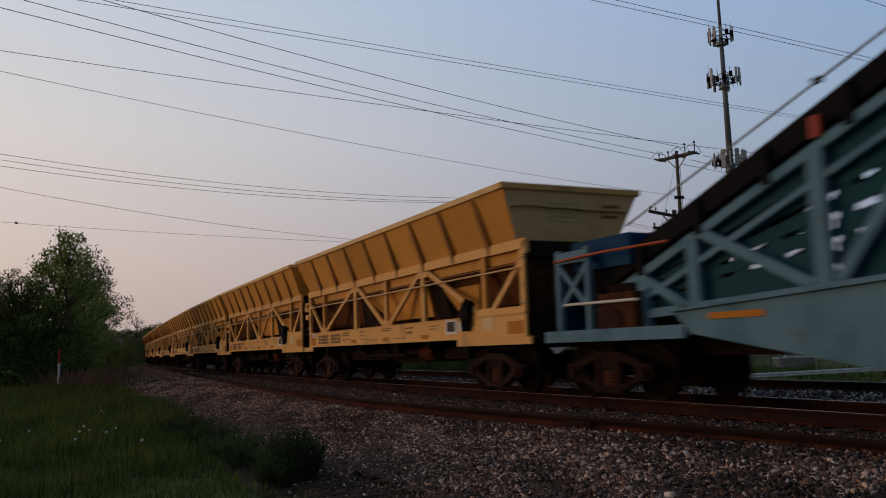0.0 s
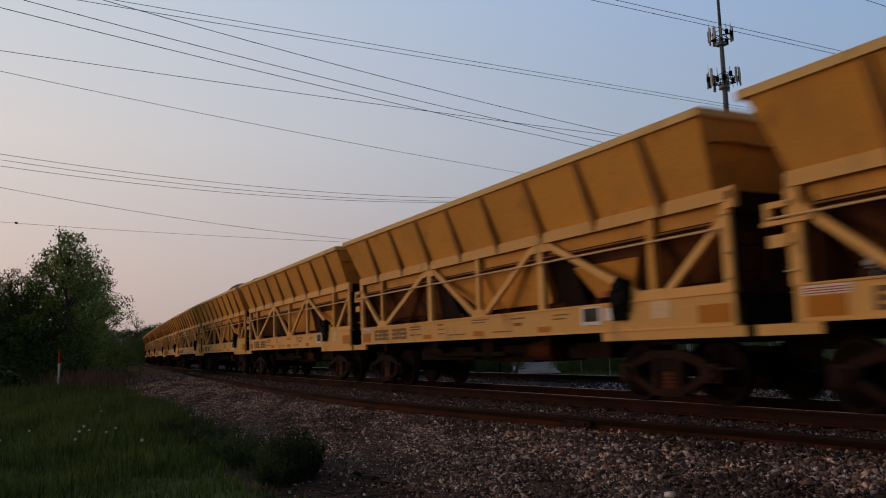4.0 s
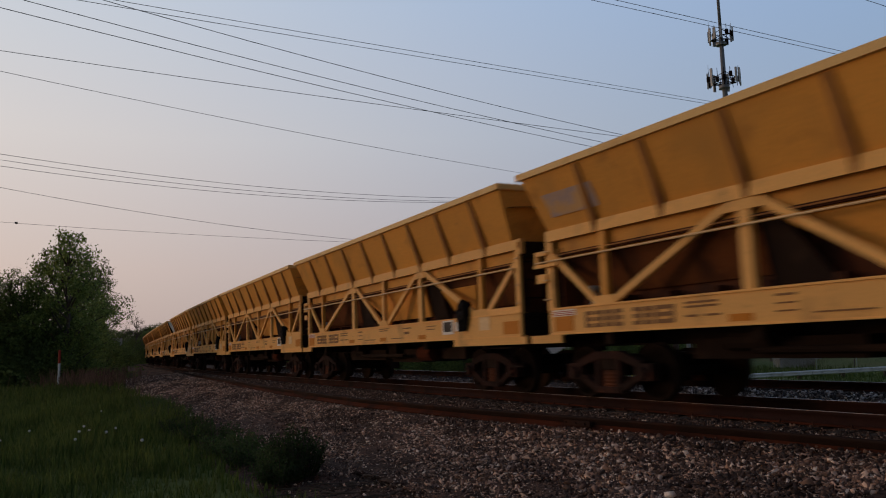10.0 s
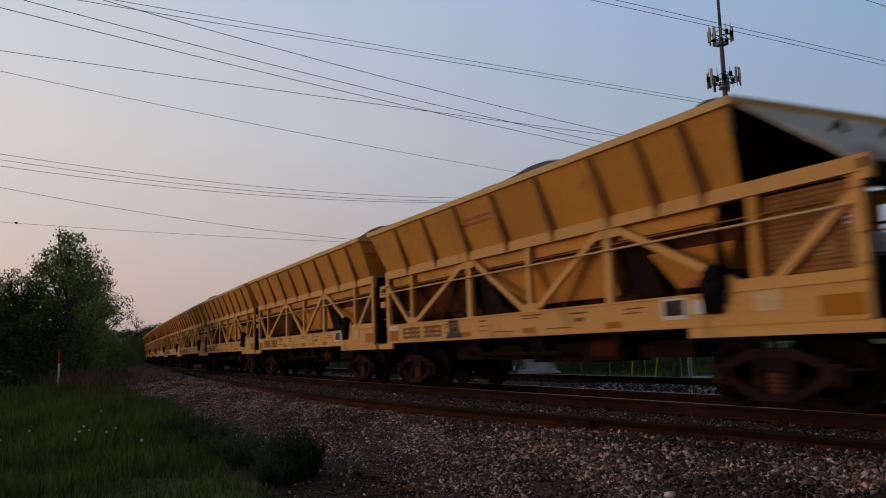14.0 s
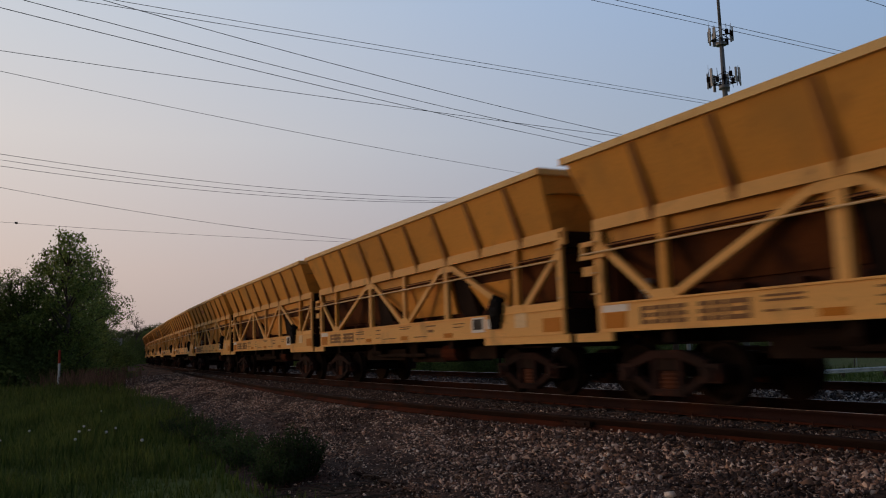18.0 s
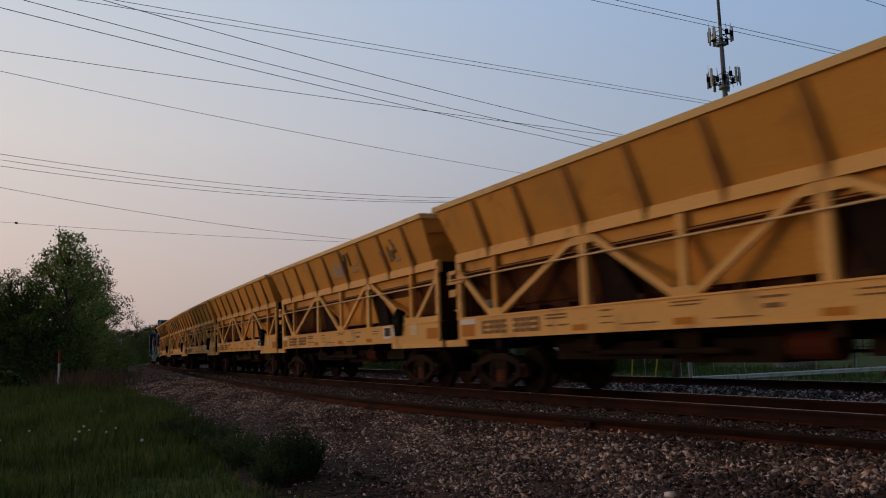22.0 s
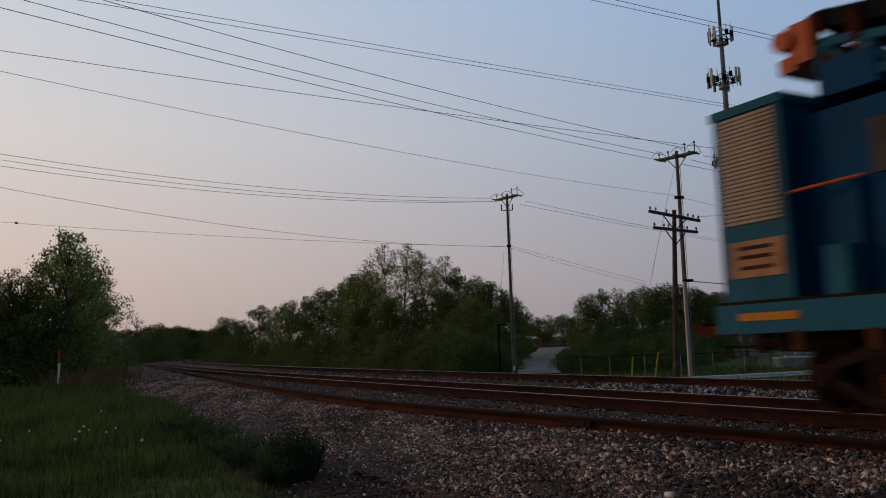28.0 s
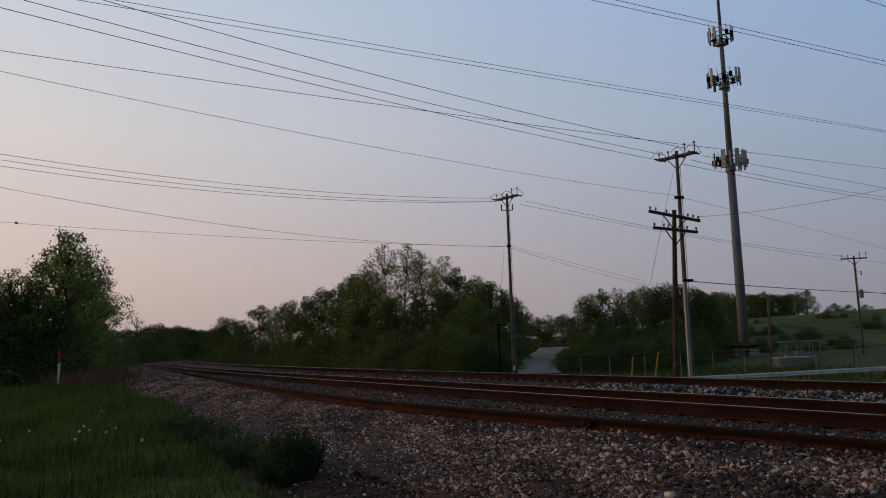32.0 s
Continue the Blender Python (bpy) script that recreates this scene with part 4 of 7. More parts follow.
    part("brake_rod", Shape().tube((u(3.2), -0.5, 0.74), (u(11.8), -0.5, 0.74), 0.022).box(u(7.0), u(7.5), -0.8, -0.35, 0.7, 1.1).tube((u(4.5), -0.8, 0.9), (u(5.3), -0.8, 0.9), 0.13, n=10), DARK_STEEL, car)
    for a in (2.1, 5.3, 10.2, 13.15):
        part("cross_beam", Shape().box(u(a - 0.1), u(a + 0.1), -1.1, 1.1, 0.92, 1.12), DARK_STEEL, car)
    # end ladder takes the same dark colour for the shade there
    lad = Shape()
    for z in (1.5, 1.85, 2.2, 2.55):
        lad.tube((u(14.86), -1.15, z), (u(14.86), -0.7, z), 0.014, n=6)
    lad.tube((u(14.84), -1.15, 1.2), (u(14.84), -1.15, 2.7), 0.018, n=6).tube((u(14.84), -0.7, 1.2), (u(14.84), -0.7, 2.7), 0.018, n=6)
    part("end_ladder", lad, DARK_STEEL, car)
    step = Shape().tube((u(14.3), -1.16, 1.0), (u(14.3), -1.16, 0.55), 0.016, n=6).tube((u(14.65), -1.16, 1.0), (u(14.65), -1.16, 0.55), 0.016, n=6).box(u(14.28), u(14.67), -1.2, -1.12, 0.53, 0.56)
    part("stirrup_step", step, DARK_STEEL, car)
    coupler(car, u(0.5), -1)
    coupler(car, u(14.7), 1)
    build_truck(car, u(2.0), WHEEL_ME, WHEEL_RIGS)
    build_truck(car, u(13.1), WHEEL_ME, WHEEL_RIGS)
    return car


def load_shape(x_left, x_right=14.75, heap=0.0, seed=1):
    """The gravel in the hopper: a level fill or rolling heaps."""
    sh = Shape()
    rng = random.Random(seed)
    nx, ny = 60, 12
    ph = rng.uniform(0, 6)
    for i in range(nx + 1):
        for j in range(ny + 1):
            a, b = i / nx, j / ny * 2 - 1
            x = x_left + 0.1 + (x_right - 0.15 - x_left) * a - HALF
            edge = min(1, min(a, 1 - a) * 9) * (1 - abs(b) ** 2.2)
            z = 3.62 + edge * heap * (0.80 + 0.14 * math.sin(a * 12.5 + ph) + 0.06 * math.sin(a * 31 + 2 * ph)) + 0.05 * noise.noise((x * 1.3, b * 2, seed + 9)) + 0.02 * noise.noise((x * 3, b * 4, seed))
            sh.v.append((x, b * 1.36, z))
    for i in range(nx):
        for j in range(ny):
            k = i * (ny + 1) + j
            sh.f.append((k, k + ny + 1, k + ny + 2, k + 1))
    return sh


CAR_COUNT = 30
TRUE_X, TRUE_DX = [-0.1, 0.66, 2.2, 5.33, 7.69, 10.24, 13.25, 14.7, 15.2], [0.074, 0.074, 0.064, -0.066, -0.045, -0.187, -0.141, -0.03, -0.26]
WIDEN = 1.0303
HEAPS = {7: 1.27, 8: 1.17, 9: 1.2, 15: 1.0, 16: 1.18, 17: 1.12, 19: 1.2}
GRAFFITI_CARS = {26: (9.2, 12.4), 29: (5.35, 6.9, 8.6, 10.35, 10.7), 30: (4.2, 10.2, 12.0, 13.6)}


def build_hoppers():
    lead = hopper_car(pale_end=True)
    first = hopper_car()
    odd = {15: hopper_car(True, False), 16: hopper_car(False, True)}
    cars = [lead, first]
    for n in range(3, CAR_COUNT + 1):
        if n in odd:
            cars.append(odd[n])
            continue
        cars.append(copy_thing(first, Matrix()))
    for n, car in enumerate(cars, 1):
        if n in HEAPS:
            old = next(c for c in car.children if c.name.startswith("load"))
            me = load_shape(1.83 if n == 15 else 0.36, 13.35 if n == 16 else 14.75, HEAPS[n], n).mesh("load")
            me.materials.append(STONE_LOAD)
            old.data = me
            tagged(car, "weathered yellow ballast hopper car heaped with grey gravel")
        if n in (7, 14, 15, 16, 23):
            for k in range(2):
                z = 3.60 - k * 0.10
                y = -1.17 - (z - 2.96) * 0.39 - 0.012
                part("stencil_mark", Shape().box(5.65 - HALF - 0.15 * k, 6.75 - HALF, y - 0.012, y + 0.004, z, z + 0.05), RED, car, "faded red stencil lines")
        if n in (16, 19, 24):
            k = 1.0 if n == 24 else 0.75
            st = Shape().solid([(4.55 - HALF - 0.62 * k, -1.2255, 1.16), (4.55 - HALF + 0.7 * k, -1.2255, 1.16), (4.55 - HALF + 0.35 * k, -1.2255, 1.3), (4.55 - HALF + 0.28 * k, -1.2255, 1.55), (4.55 - HALF - 0.4 * k, -1.2255, 1.55), (4.55 - HALF - 0.3 * k, -1.2255, 1.3)],
                               [(4.55 - HALF - 0.62 * k, -1.2205, 1.16), (4.55 - HALF + 0.7 * k, -1.2205, 1.16), (4.55 - HALF + 0.35 * k, -1.2205, 1.3), (4.55 - HALF + 0.28 * k, -1.2205, 1.55), (4.55 - HALF - 0.4 * k, -1.2205, 1.55), (4.55 - HALF - 0.3 * k, -1.2205, 1.3)])
            part("oil_stain", st, STAINED, car, "dark oily stain running down the sill")
            part("torn_cover", Shape().solid([(4.7 - HALF, -1.1, 1.58), (5.15 - HALF, -1.1, 1.58), (5.15 - HALF, -0.95, 1.58), (4.7 - HALF, -0.95, 1.58)], [(4.95 - HALF, -1.08, 2.4), (5.3 - HALF, -1.08, 2.4), (5.3 - HALF, -0.95, 2.4), (4.95 - HALF, -0.95, 2.4)]), BLACK, car, "torn black rubber cover")
        if n <= 14:
            lines = Shape()
            for z in (1.445, 1.475, 1.505):
                lines.box(0.74 - HALF, 1.36 - HALF, -1.238, -1.224, z, z + 0.012)
            part("sticker_line", lines, RED, car, "thin red lines on the white sticker")
        if n == 26:
            part("faded_patch", Shape().plate([(7.3 - HALF, -1.285, 3.2), (8.4 - HALF, -1.285, 3.2), (8.75 - HALF, -1.425, 3.55), (7.6 - HALF, -1.445, 3.6)], 0.01), PATCH, car, "faded lavender painted-over patch")
        if n == 11:
            part("faded_patch", Shape().plate([(0.95 - HALF, -1.285, 3.2), (2.3 - HALF, -1.285, 3.2), (2.25 - HALF, -1.445, 3.6), (0.85 - HALF, -1.445, 3.6)], 0.01), PATCH, car, "faded lavender painted-over patch")
        if n in GRAFFITI_CARS:
            graffiti(car, GRAFFITI_CARS[n], n)
            tagged(car, "weathered yellow ballast hopper car with dark spray-painted scrawls")
    true_up(cars)
    return cars


def true_up(cars):
    """Brings the bodies to their true width and post spacing; trucks keep to the gauge."""
    done = set()
    for car in cars:
        for ob in car.children:
            if ob.name.startswith("truck"):
                continue
            if ob.name.startswith("idler"):
                ob.location.x += float(np.interp(ob.location.x + HALF, TRUE_X, TRUE_DX))
                continue
            if ob.data.name in done:
                continue
            done.add(ob.data.name)
            co = np.empty(len(ob.data.vertices) * 3, np.float32)
            ob.data.vertices.foreach_get("co", co)
            co = co.reshape(-1, 3)
            co[:, 0] += np.interp(co[:, 0] + HALF, TRUE_X, TRUE_DX)
            co[:, 1] *= WIDEN
            ob.data.vertices.foreach_set("co", co.ravel())
            ob.data.update()


def graffiti(car, spots, seed):
    """Angular spray-paint strokes on the hopper side that spell nothing."""
    rng = random.Random(seed)
    for c in spots:
        bold = rng.uniform(0.028, 0.045)
        for k in range(rng.randint(8, 11)):
            x0, z0 = c + rng.uniform(-0.55, 0.45), 3.25 + rng.choice((0.0, 0.16, 0.34)) + rng.uniform(-0.03, 0.03)
            run, rise = rng.choice(((0.05, 0.38), (0.3, 0.0), (0.36, 0.06), (0.16, 0.34), (-0.14, 0.32), (0.05, 0.22)))
            x1, z1 = x0 + run, min(3.84, z0 + rise)
            y0, y1 = (-1.17 - (z - 2.96) * 0.39 - 0.016 for z in (z0, z1))
            part("graffiti_stroke", Shape().beam((x0 - HALF, y0, z0), (x1 - HALF, y1, z1), 0.012, bold * 2), GRAFFITI, car, "dark angular spray-paint stroke")


HOPPERS = build_hoppers()


# ---- the blue conveyor machines at the head and the tail ----
def conveyor_truss(parent, p, q, half, depth, bays, mat, belt=0.16, depth2=None, lattice=True, bracket=None):
    """A belt conveyor on a lattice girder from p to q (x, z), so wide to each side and so deep."""
    (x0, z0), (x1, z1) = p, q
    at = lambda k, dz: (x0 + (x1 - x0) * k, z0 + (z1 - z0) * k + dz)
    for y in (-half, half):
        deep = lambda k: depth + ((depth2 or depth) - depth) * k
        for name in ("upper_chord", "lower_chord") if lattice else ("upper_chord",):
            a, b = (at(0, 0), at(1, 0)) if name == "upper_chord" else (at(0, -deep(0)), at(1, -deep(1)))
            part(name, Shape().beam((a[0], y, a[1]), (b[0], y, b[1]), 0.09, 0.11 if lattice else 0.13), mat, parent)
        for i in range(bays + 1 if lattice else 0):
            a, b = at(i / bays, 0), at(i / bays, -deep(i / bays))
            part("lattice_post", Shape().beam((a[0], y, a[1]), (b[0], y, b[1]), 0.06, 0.07), mat, parent)
            if i < bays:
                c = at((i + 1) / bays, -deep((i + 1) / bays))
                part("lattice_diagonal", Shape().beam((a[0], y, a[1]), (c[0], y, c[1]), 0.05, 0.06), mat, parent)
    for i in range(bays + 1):
        a = at(i / bays, 0.02)
        part("belt_idler", Shape().beam((a[0], -half, a[1]), (a[0], half, a[1]), 0.06).box(a[0] - 0.07, a[0] + 0.07, -half - 0.08, -half - 0.02, a[1] - 0.05, a[1] + belt + 0.12).box(a[0] - 0.07, a[0] + 0.07, half + 0.02, half + 0.08, a[1] - 0.05, a[1] + belt + 0.12), bracket or RUST_BRIGHT, parent, "grimy belt idler bracket")
    a0, b0, a1, b1 = at(0, 0.10), at(1, 0.10), at(0, 0.10 + belt), at(1, 0.10 + belt)
    low = [(a0[0], -half, a0[1] + 0.1), (b0[0], -half, b0[1] + 0.1), (b0[0], 0, b0[1]), (b0[0], half, b0[1] + 0.1), (a0[0], half, a0[1] + 0.1), (a0[0], 0, a0[1])]
    part("belt", Shape().solid(low, [(x, y, z + belt) for x, y, z in low]), BLACK, parent, "black rubber conveyor belt")


def head_machine():
    """Machine at the head: end platform, cabinets, and a long boom conveyor rising over a tapered girder."""
    m = thing("conveyor_car", Matrix(), "faded blue conveyor car with a rising black belt boom", "railway machine")
    P = lambda name, sh, mat, label="": part(name, sh, mat, m, label)
    for y in (-1, 1):
        w = 1.25 * y
        P("end_sill", Shape().box(-0.1, 3.4, w - 0.04, w + 0.04, 0.97, 1.17), BLUE_PALE)
        # girder deepens away from the end
        P("side_girder", Shape().solid([(3.55, w - 0.03, 1.03), (6.3, w - 0.03, 0.56), (9.5, w - 0.03, 0.48), (15.2, w - 0.03, 0.9), (15.2, w - 0.03, 1.5), (9.5, w - 0.03, 1.68), (3.2, w - 0.03, 1.36)],
                                       [(3.55, w + 0.03, 1.03), (6.3, w + 0.03, 0.56), (9.5, w + 0.03, 0.48), (15.2, w + 0.03, 0.9), (15.2, w + 0.03, 1.5), (9.5, w + 0.03, 1.68), (3.2, w + 0.03, 1.36)]), BLUE_PALE, "pale blue tapered plate girder")
        P("girder_flange", Shape().beam((3.2, w, 1.37), (9.5, w, 1.69), 0.2, 0.03), BLUE_PALE)
        for q in (2.2, 3.32, 5.52, 7.7, 9.9):
            top = 1.22 + q * 0.379
            P("truss_post", Shape().box(q - 0.11, q + 0.11, w * 0.72 - 0.06, w * 0.72 + 0.06, 1.1, top), BLUE_PALE)
        for (a, za), (b, zb) in (((3.5, 2.5), (5.35, 1.58)), ((5.72, 1.6), (7.6, 3.9)), ((7.8, 3.9), (9.8, 1.7)), ((2.2, 1.95), (3.2, 1.4))):
            P("truss_diagonal", Shape().beam((a, w * 0.72, za), (b, w * 0.72, zb), 0.10, 0.15), BLUE_PALE)
    conveyor_truss(m, (0.9, 1.53), (12.5, 5.93), 0.9, 0.2, 9, BLUE_PALE, 0.34, None, False, BLACK)
    for y in (-0.9, 0.9):
        P("lower_boom_chord", Shape().beam((1.2, y, 1.24), (12.5, y, 5.53), 0.07, 0.09), BLUE_PALE)
    P("red_bracket", Shape().box(5.54, 5.66, -1.0, -0.93, 3.4, 3.68), RED, "bright red belt bracket")
    for a, b in ((1.9, 3.2), (3.42, 5.40), (5.64, 7.6), (7.8, 9.8)):
        za, zb = 1.42 + a * 0.379, 1.42 + b * 0.379
        # a slotted guard: strips of mesh with open slots between
        n = 7
        guard = Shape()
        for k in range(n):
            f0, f1 = k / n, (k + (0.72 if 1 < k < 6 else 1.0)) / n
            lo = lambda q, end: 1.3 + (end - 0.25 - 1.3) * q
            guard.plate([(a, -0.80, lo(f0, za)), (b, -0.80, lo(f0, zb)), (b, -0.80, lo(f1, zb)), (a, -0.80, lo(f1, za))], 0.008)
        for k in range(4):
            x0 = a + (b - a) * (0.02 + 0.28 * k)
            guard.plate([(x0, -0.79, 1.32), (x0 + (b - a) * 0.13, -0.79, 1.32), (x0 + (b - a) * 0.13, -0.79, za - 0.3), (x0, -0.79, za - 0.3)], 0.008)
        P("mesh_guard", guard, MESH_DARK, "dark teal slotted guard")
    P("lower_chord", Shape().beam((2.0, -0.9, 1.36), (10.0, -0.9, 1.72), 0.1, 0.14), BLUE_PALE)
    P("cabinet", Shape().box(0.45, 2.0, -1.0, 0.95, 2.2, 2.72), BLUE_DEEP, "deep blue steel cabinet")
    P("end_locker", Shape().box(-0.05, 0.24, -1.05, 0.9, 1.17, 2.05), BLUE_DEEP, "deep blue locker at the end of the deck")
    P("drive_unit", Shape().box(0.55, 2.4, -0.8, 0.8, 1.1, 2.2).tube((0.9, -0.95, 1.75), (0.9, -0.75, 1.75), 0.25, n=12).box(1.4, 2.0, -1.0, -0.8, 1.3, 1.9), DARK_STEEL, "dark belt drive unit")
    P("end_panel", Shape().box(0.32, 1.07, -1.22, -1.16, 2.35, 2.55), BLUE_PALE, "pale blue end panel")
    for a in (0.27, 1.115):
        P("end_post", Shape().box(a - 0.048, a + 0.048, -1.22, -1.12, 1.1, 2.6), BLUE_PALE)
    for za, zb in ((1.55, 2.3), (2.3, 1.55)):
        P("end_brace", Shape().beam((0.3, -1.18 - 0.006 * (za > zb), za), (1.1, -1.18 - 0.006 * (za > zb), zb), 0.05, 0.08), BLUE_PALE)
    rail = Shape()
    for a, b in (((0.3, -1.27, 2.40), (1.6, -1.27, 2.43)), ((1.6, -1.27, 2.43), (3.1, -1.22, 2.42))):
        rail.tube(a, b, 0.022)
    P("handrail", rail, ORANGE, "orange handrail")
    P("white_rail", Shape().tube((0.5, -1.24, 1.62), (2.4, -1.24, 1.60), 0.025), WHITE)
    P("deck", Shape().box(-0.1, 15.2, -1.2, 1.2, 1.0, 1.09), DARK_STEEL)
    P("gearbox", Shape().box(1.3, 2.2, -1.15, -0.95, 1.1, 1.75).tube((1.7, -1.2, 1.3), (1.7, -1.0, 1.3), 0.2, n=12), RUST)
    P("reflector", Shape().box(3.9, 4.85, -1.30, -1.283, 1.22, 1.31), AMBER, "orange reflector strip")
    P("boom_cable", Shape().tube((1.85, -0.9, 2.85), (12.25, -0.9, 6.36), 0.018), GREY_STEEL, "long steel boom cable")
    P("cable_sheave", Shape().tube((5.65, -0.98, 4.13), (5.65, -0.86, 4.13), 0.045, n=10), DARK_STEEL)
    P("center_sill", Shape().box(0.0, 15.0, -0.3, 0.3, 0.7, 1.0), DARK_STEEL)
    coupler(m, 0.0, -1)
    build_truck(m, 1.35, WHEEL_ME, WHEEL_RIGS)
    build_truck(m, 14.2, WHEEL_ME, WHEEL_RIGS)
    return m


def tail_machine():
    """Machine at the tail: inclined feed conveyor, head chute, slewing discharge conveyor, engine hood and radiator cabinet. x runs forward, 0 at its front coupling."""
    m = thing("ballast_machine", Matrix(), "blue-grey self-propelled ballast machine with two conveyors and orange fittings", "railway machine")
    P = lambda name, sh, mat, label="": part(name, sh, mat, m, label)
    X = lambda d: -d
    prism = lambda poly, y0, y1: Shape().solid([(X(d), y0, z) for d, z in poly], [(X(d), y1, z) for d, z in poly])
    # frame
    for y in (-1, 1):
        w = 1.28 * y
        P("side_sill", prism([(23.9, 1.0), (21.0, 1.0), (20.2, 1.16), (17.3, 1.16), (17.3, 1.38), (23.9, 1.38)], w - 0.035, w + 0.035), BLUE, "blue-grey side sill")
        # dark plate stands for the shaded recess below the sill
        P("sill_web", prism([(20.6, 1.06), (17.3, 0.60), (17.3, 1.17), (20.6, 1.17)], w * 0.9 - 0.02, w * 0.9 + 0.02), DARK_STEEL, "grimy tapered web plate")
        P("web_bracket", prism([(18.6, 0.85), (18.3, 0.80), (18.3, 1.15), (18.6, 1.15)], w * 0.93 - 0.02, w * 0.93 + 0.05), BLUE)
        P("tow_lug", prism([(19.6, 0.98), (19.35, 0.98), (19.35, 1.08), (19.6, 1.08)], w * 0.93 - 0.02, w * 0.93 + 0.05), ORANGE)
        P("bottom_rail", prism([(17.3, 0.50), (5.6, 0.50), (5.6, 0.58), (17.3, 0.58)], w - 0.035, w + 0.035), TANK)
        P("front_sill", prism([(13.0, 0.6), (6.2, 0.6), (4.6, 1.0), (0.2, 1.0), (0.2, 1.2), (4.6, 1.25), (13.0, 1.42)], w - 0.035, w + 0.035), BLUE, "blue-grey side sill")
    P("deck", prism([(23.9, 1.36), (23.9, 1.42), (13.0, 1.44), (13.0, 1.36)], -1.3, 1.3), DARK_STEEL)
    P("underframe", prism([(23.6, 0.75), (18, 0.6), (7, 0.6), (0.3, 0.75), (0.3, 1.05), (23.6, 1.3)], -0.55, 0.55), DARK_STEEL)
    P("end_step", Shape().box(X(24.3), X(23.6), -1.3, -1.22, 0.98, 1.12).box(X(24.3), X(23.6), 1.22, 1.3, 0.98, 1.12).box(X(24.35), X(24.2), -1.3, 1.3, 1.05, 1.16), RUST_BRIGHT, "rusty red end step")
    for d in (22.6, 21.6):
        P("step_bracket", Shape().box(X(d + 0.1), X(d - 0.05), -1.34, -1.28, 0.78, 1.02), RUST, "dull red step bracket")
    P("sill_reflector", Shape().box(X(23.5), X(22.6), -1.33, -1.315, 1.16, 1.26), AMBER, "orange reflector strip")
    # radiator cabinet with a tan louvre
    P("radiator_cabinet", Shape().box(X(23.75), X(22.65), -1.25, 1.25, 1.42, 3.93), BLUE_DEEP, "tall deep blue radiator cabinet")
    P("cabinet_cap", Shape().box(X(23.8), X(22.6), -1.3, 1.3, 3.90, 4.02), BLUE)
    P("cabinet_side", Shape().box(X(23.75), X(22.65), -1.285, -1.252, 1.42, 2.42), BLUE)
    for a, b in ((23.75, 23.66), (22.74, 22.65)):
        P("louvre_frame", Shape().box(X(a), X(b), -1.285, -1.252, 2.42, 3.90), BLUE)
    slat = Shape().box(X(23.65), X(22.75), -1.30, -1.265, -0.022, 0.022).mesh("louvre_slat")
    slat.materials.append(LOUVRE)
    for i in range(26):
        part("louvre_slat", slat, LOUVRE, m, "tan radiator louvre slat").location.z = 2.45 + i * 0.056
    P("nose_panel", Shape().box(X(23.6), X(22.75), -1.305, -1.286, 1.72, 2.2), TAN_PANEL, "faded tan-orange panel")
    for z in (1.82, 1.96, 2.08):
        P("panel_mark", Shape().box(X(23.45), X(22.9), -1.312, -1.306, z, z + 0.05), RUST)
    P("handrail", Shape().tube((X(22.6), -1.27, 2.72), (X(21.7), -1.2, 2.76), 0.022), ORANGE, "orange handrail")
    P("door_window", Shape().box(X(21.7), X(21.4), -0.96, -0.93, 2.8, 3.45), STAINED, "dull grey cab window")
    P("cab_wall", Shape().box(X(22.64), X(20.7), -0.92, 0.92, 1.42, 3.72), BLUE_DEEP)
    for d in (21.9, 21.1):
        P("door_post", Shape().box(X(d + 0.06), X(d - 0.06), -1.05, -0.93, 1.42, 2.8), BLUE_DEEP)
    P("grab_box", Shape().box(X(22.2), X(21.9), -1.27, -1.05, 1.3, 2.0), BLUE)
    # engine hood with doors and vents
    P("engine_hood", prism([(20.6, 1.44), (20.6, 3.24), (19.66, 3.22), (19.65, 2.94), (18.01, 2.92), (18.0, 2.64), (17.0, 2.62), (17.0, 1.44)], -1.06, 1.06), HOOD_BLUE, "faded blue engine hood")
    for d in (20.05, 18.85, 17.6):
        P("hood_door", Shape().box(X(d + 0.48), X(d - 0.48), -1.085, -1.065, 1.5, 2.62), HOOD_BLUE)
        P("hood_vent", Shape().box(X(d + 0.28), X(d - 0.28), -1.098, -1.086, 1.56, 1.86), BLACK, "black slatted hood vent")
        for k in range(4):
            P("vent_slat", Shape().box(X(d + 0.28), X(d - 0.28), -1.108, -1.098, 1.60 + k * 0.07, 1.62 + k * 0.07), HOOD_BLUE)
        P("door_latch", Shape().box(X(d + 0.08), X(d - 0.08), -1.11, -1.085, 2.2, 2.28), RUST)
    P("hood_sticker", Shape().box(X(20.25), X(19.95), -1.092, -1.084, 2.42, 2.55), WHITE)
    P("hood_top_recess", Shape().box(X(20.4), X(17.1), -0.5, 0.9, 2.6, 3.25), BLUE_DEEP)
    # rusty bin, fuel tank
    P("oil_bin", prism([(16.95, 1.44), (16.95, 2.5), (15.35, 2.43), (14.9, 1.44)], -1.1, 0.9), STAINED, "stained dark steel bin")
    tank = Shape().lathe([(-1.98, 0.08), (-1.94, 0.30), (-1.8, 0.42), (1.8, 0.42), (1.94, 0.30), (1.98, 0.08)], 20, 'X')
    tank.v = [(a + X(15.25), b - 0.88, c + 1.0) for a, b, c in tank.v]
    part("fuel_tank", tank, TANK, m, "rust-streaked pale cylindrical fuel tank", smooth=True)
    P("tank_reflector", Shape().box(X(14.7), X(14.1), -1.312, -1.298, 1.02, 1.12), AMBER)
